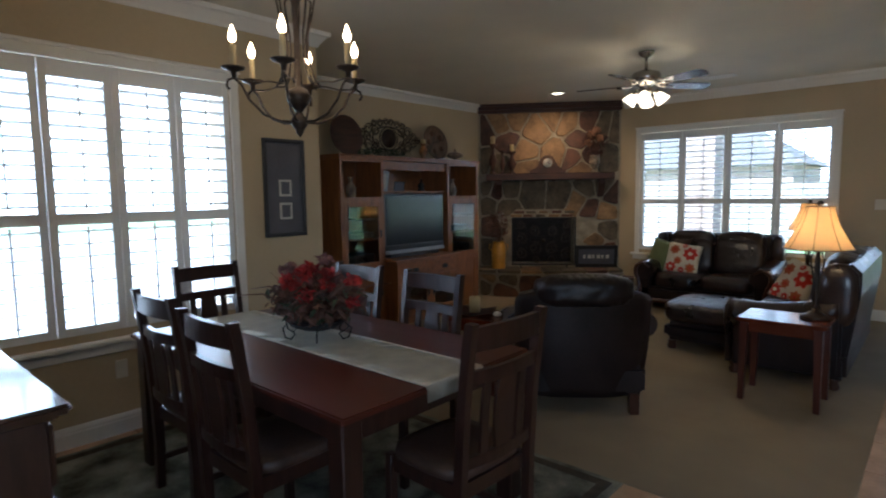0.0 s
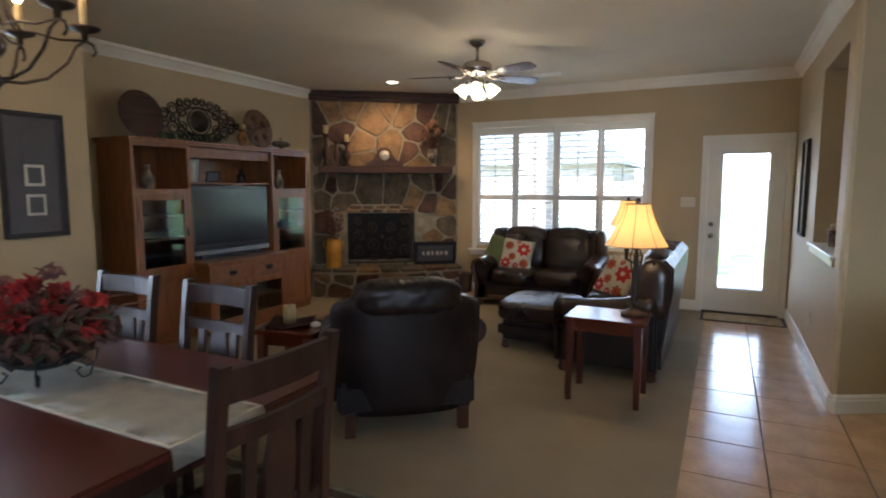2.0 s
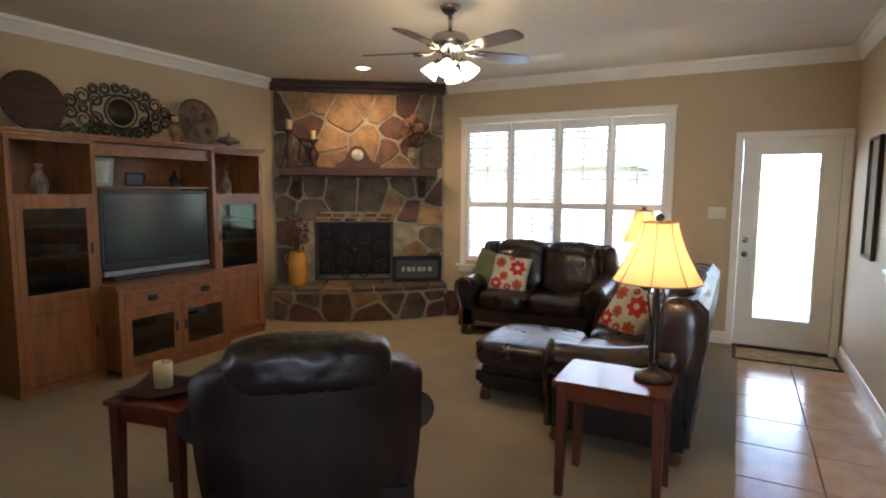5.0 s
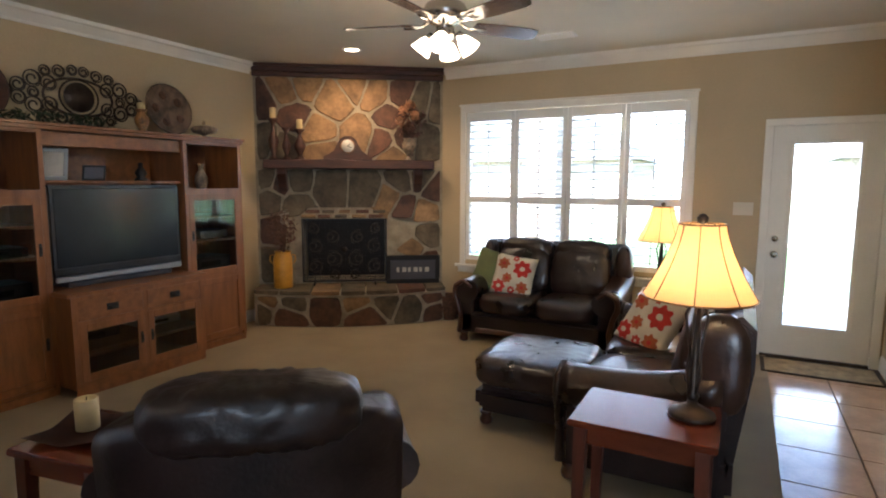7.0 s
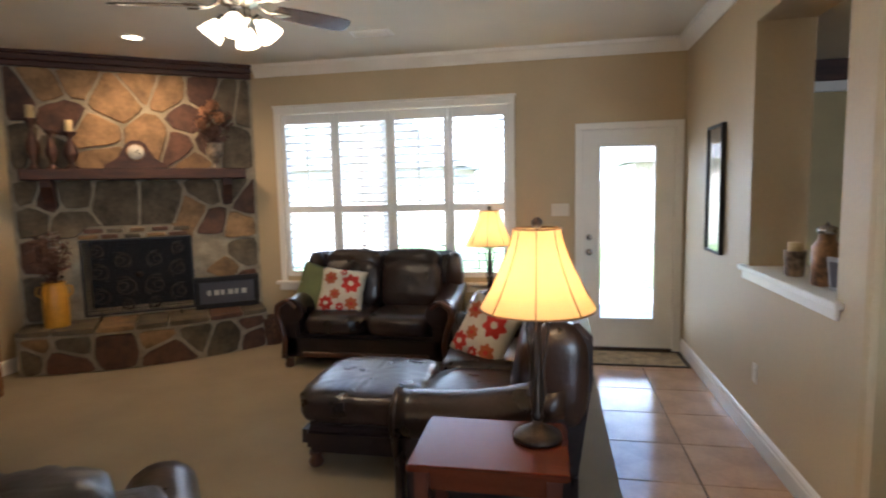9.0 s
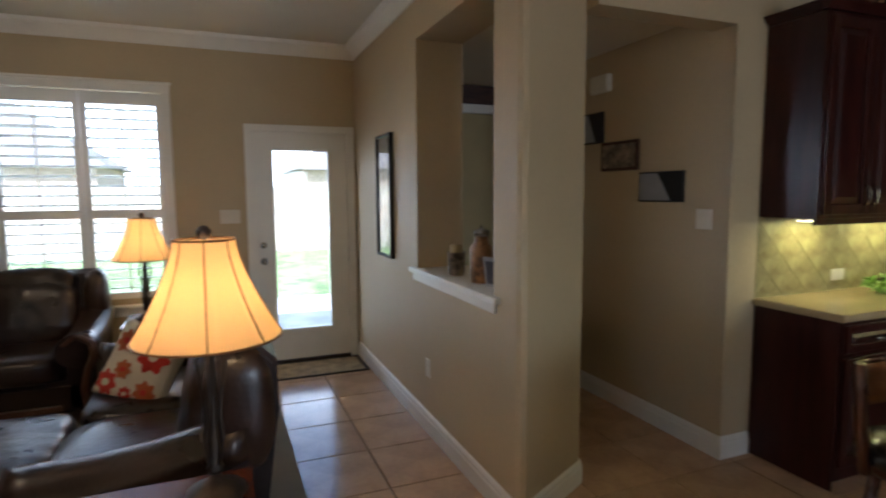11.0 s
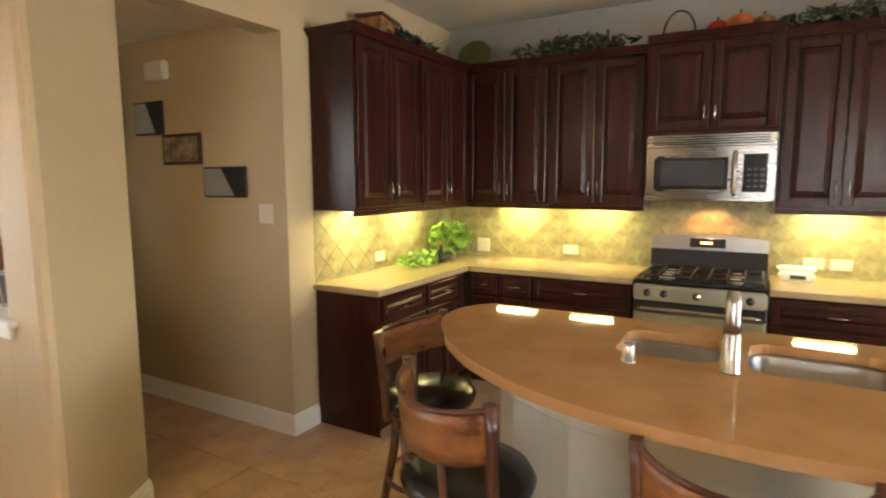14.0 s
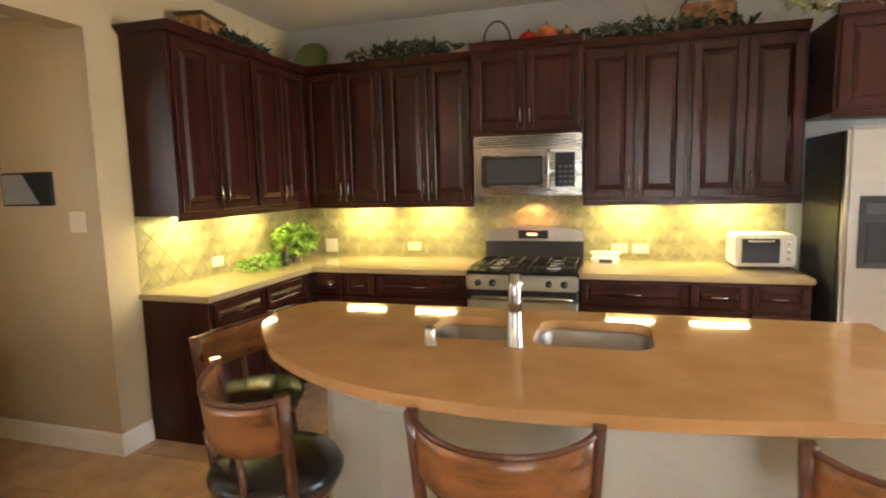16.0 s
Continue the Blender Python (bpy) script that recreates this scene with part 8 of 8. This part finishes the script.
# sideboard
sb = thing("sideboard", "dark wooden sideboard with a glossy overhanging top", "sideboard", (-3.29, -7.84, 0))
bm = bmesh.new()
box(bm, -0.88, 0.88, -0.245, 0.23, 0.06, 0.905, 0.004)
link("body", bm, M_DARKWOOD, sb)
bm = bmesh.new()
box(bm, -0.93, 0.93, -0.255, 0.28, 0.92, 0.95, 0.01, seg=3)
box(bm, -0.90, 0.90, -0.25, 0.25, 0.905, 0.92, 0.004)
link("top", bm, M_SIDEBOARD, sb, "glossy dark top")
for i in range(4):
    for j, (z0, z1) in enumerate(((0.70, 0.88), (0.12, 0.66))):
        d = new("drawer" if j == 0 else "door")
        d.parent = sb
        bm = bmesh.new()
        x = -0.86 + i * 0.432
        box(bm, x, x + 0.42, 0.231, 0.248, z0, z1, 0.004)
        link("front", bm, M_DARKWOOD, d)
        bm = bmesh.new()
        lathe(bm, [(0.014, 0), (0.010, 0.01), (0.014, 0.022), (0, 0.026)], 12, pose(x + 0.21, 0.248, (z0 + z1) / 2, -90, 0, 0))
        link("knob", bm, M_IRON, d)
for sx in (-0.82, 0.82):
    for sy in (-0.19, 0.18):
        bm = bmesh.new()
        box(bm, sx - 0.04, sx + 0.04, sy - 0.04, sy + 0.04, 0.0, 0.06, 0.004)
        link("foot", bm, M_DARKWOOD, sb)

# wall picture by the dining window
wp = thing("framed_picture", "tall slate gray framed board with three small matted prints", "picture")
wp.matrix_basis = pose(DIN_W, -5.50, 1.575, 0, 0, 90)
bm = bmesh.new()
for a, b, c, d in ((-0.185, 0.185, -0.38, -0.35), (-0.185, 0.185, 0.35, 0.38), (-0.185, -0.155, -0.35, 0.35), (0.155, 0.185, -0.35, 0.35)):
    box(bm, a, b, -0.03, -0.001, c, d, 0.004)
link("frame_border", bm, M_TVBLACK, wp)
bm = bmesh.new()
box(bm, -0.155, 0.155, -0.016, -0.002, -0.35, 0.35)
link("board", bm, M_GRAYMAT, wp)
for z in (0.17, -0.0, -0.18):
    bm = bmesh.new()
    box(bm, -0.055, 0.055, -0.02, -0.016, z - 0.065, z + 0.065)
    link("print_mat", bm, M_PAPER if z < 0.1 else M_GRAYMAT, wp)
    bm = bmesh.new()
    box(bm, -0.038, 0.038, -0.0215, -0.02, z - 0.048, z + 0.048)
    link("print", bm, M_GRAYMAT, wp)


# ---- outdoors ----
bm = bmesh.new()
box(bm, -60, 60, 0.16, 70, -0.35, -0.14)
box(bm, -60, LIV_W - 0.16, -60, 0.16, -0.35, -0.14)
structure("ground", bm, M_GRASS, "lawn behind the house")
bm = bmesh.new()
box(bm, -5.5, 1.5, 0.16, 3.6, -0.14, -0.05)
structure("patio", bm, M_CONCRETE, "pale concrete patio")
# pale ground added over the lawn as a reflector for the dining window
bm = bmesh.new()
box(bm, -30, LIV_W - 0.9, -30, 12, -0.14, -0.06)
structure("added_bright_ground", bm, M_CONCRETE, "pale ground added to brighten the dining window")
fence = thing("fence", "weathered wooden board fence across the lawn", "fence", (0, 11.5, -0.14))
boards = bmesh.new()
box(boards, -0.07, 0.07, 0, 0.02, 0, 1.85)
me_board = bpy.data.meshes.new("board")
boards.to_mesh(me_board)
boards.free()
me_board.materials.append(M_FENCE)
for i in range(150):
    b = new("board", me_board)
    b.parent = fence
    b.location = (-16 + i * 0.15, 0, 0.01 * (i * 7 % 5))
for nm, x, y, w, d, lab in (("neighbour_house", -13, 27, 14, 8, "brick house with a gray roof behind the fence"), ("neighbour_house", 9, 29, 12, 8, "brick house with a gray roof behind the fence")):
    hs = thing(nm, lab, "house", (x, y, -0.14))
    bm = bmesh.new()
    box(bm, -w / 2, w / 2, -d / 2, d / 2, 0, 2.9)
    link("wall", bm, M_BRICK, hs)
    bm = bmesh.new()
    a, c = w / 2 + 0.5, d / 2 + 0.5
    v = [bm.verts.new(p) for p in ((-a, -c, 2.9), (a, -c, 2.9), (a, c, 2.9), (-a, c, 2.9), (-a + c if w > d else 0, 0 if w > d else -c + a, 2.9 + min(a, c) * 0.7), (a - c if w > d else 0, 0 if w > d else c - a, 2.9 + min(a, c) * 0.7))]
    fs = ((0, 1, 5, 4), (1, 2, 5), (2, 3, 4, 5), (3, 0, 4)) if w > d else ((0, 1, 4), (1, 2, 5, 4), (2, 3, 5), (3, 0, 4, 5))
    for f in fs:
        bm.faces.new([v[i] for i in f])
    bm.faces.new([v[i] for i in (3, 2, 1, 0)])
    link("roof", bm, M_ROOF, hs)
post = thing("patio_post", "square red brick patio post behind the wide window", "post", (-3.93, 3.0, -0.05))
bm = bmesh.new()
box(bm, -0.235, 0.235, -0.235, 0.235, 0, 2.75)
link("core", bm, M_MORTAR, post, "mortar core")
bm = bmesh.new()
box(bm, -0.117, 0.117, -0.012, 0.012, 0.0, 0.062, 0.003)
me_brick = bpy.data.meshes.new("brick")
bm.to_mesh(me_brick)
bm.free()
me_brick.materials.append(M_BRICK)
for k in range(36):
    for turn in range(4):
        for side in (-1, 1):
            bk = new("brick", me_brick)
            bk.parent = post
            bk.matrix_basis = pose(0, 0, 0, 0, 0, 90 * turn) @ pose(side * 0.122 + (0.012 if k % 2 else -0.012), -0.236, 0.01 + k * 0.075)
sapling = thing("young_tree", "slim young tree with a sparse green crown on the lawn", "tree", (2.1, 8.6, -0.14))
bm = bmesh.new()
tube(bm, [(0, 0, 0), (0.02, 0, 0.6), (0.0, 0.02, 1.3), (0.03, 0, 2.0)], [0.05, 0.04, 0.03, 0.012], 8)
link("trunk", bm, M_PETALB, sapling)
stems("limbs", sapling, M_PETALB, 0.9, 2.1, 14, 0.5, 0.012, 71)
leafy("crown", sapling, M_LEAFL, (0, 0, 1.75), (0.50, 0.50, 0.75), 700, 0.06, 72)
# glowing sheets added as sky to whiten the windows; stronger west, for the dining side
sky_glow = glow("added_sky_glow", (0.86, 0.93, 1.0), 2.0, (0.1, 0.1, 0.1))
sky_glow_west = glow("added_west_sky_glow", (0.90, 0.95, 1.0), 3.6, (0.1, 0.1, 0.1))
for p, q, sky_mat in (((-59, -59), (-59, 69), sky_glow_west), ((-59, 69), (59, 69), sky_glow)):
    bm = bmesh.new()
    bm.faces.new([bm.verts.new(v) for v in ((*p, -0.3), (*q, -0.3), (*q, 26), (*p, 26))])
    structure("backdrop", bm, sky_mat, "glowing sheet added as pale bright sky at the horizon")
# floor tiles, nearest ones as pieces
PITCH, tiles = 0.47, []
tile_bm = bmesh.new()
box(tile_bm, -0.2315, 0.2315, -0.2315, 0.2315, -0.012, 0.0, 0.003)
me_tile = bpy.data.meshes.new("tile")
tile_bm.to_mesh(me_tile)
tile_bm.free()
me_tile.materials.append(M_TILE)
floor_ob = bpy.data.objects["floor"]
cells = []
for i in range(-12, 9):
    for j in range(-22, 1):
        x, y = -0.425 + 0.235 + i * PITCH, -0.12 - 0.235 + j * PITCH + 0.0
        inside_carpet = x < -0.84 + 0.2 and y > -5.31
        if x < DIN_W - 0.1 or x > KIT_E or y < -9.9 or (inside_carpet and x + 0.23 < -0.80):
            continue
        cells.append((x, y))
for x, y in cells:
    if x + 0.23 < -0.84 and y > -5.31:
        continue
    t = new("tile", me_tile)
    t.parent = floor_ob
    t.location = (x, y, 0)
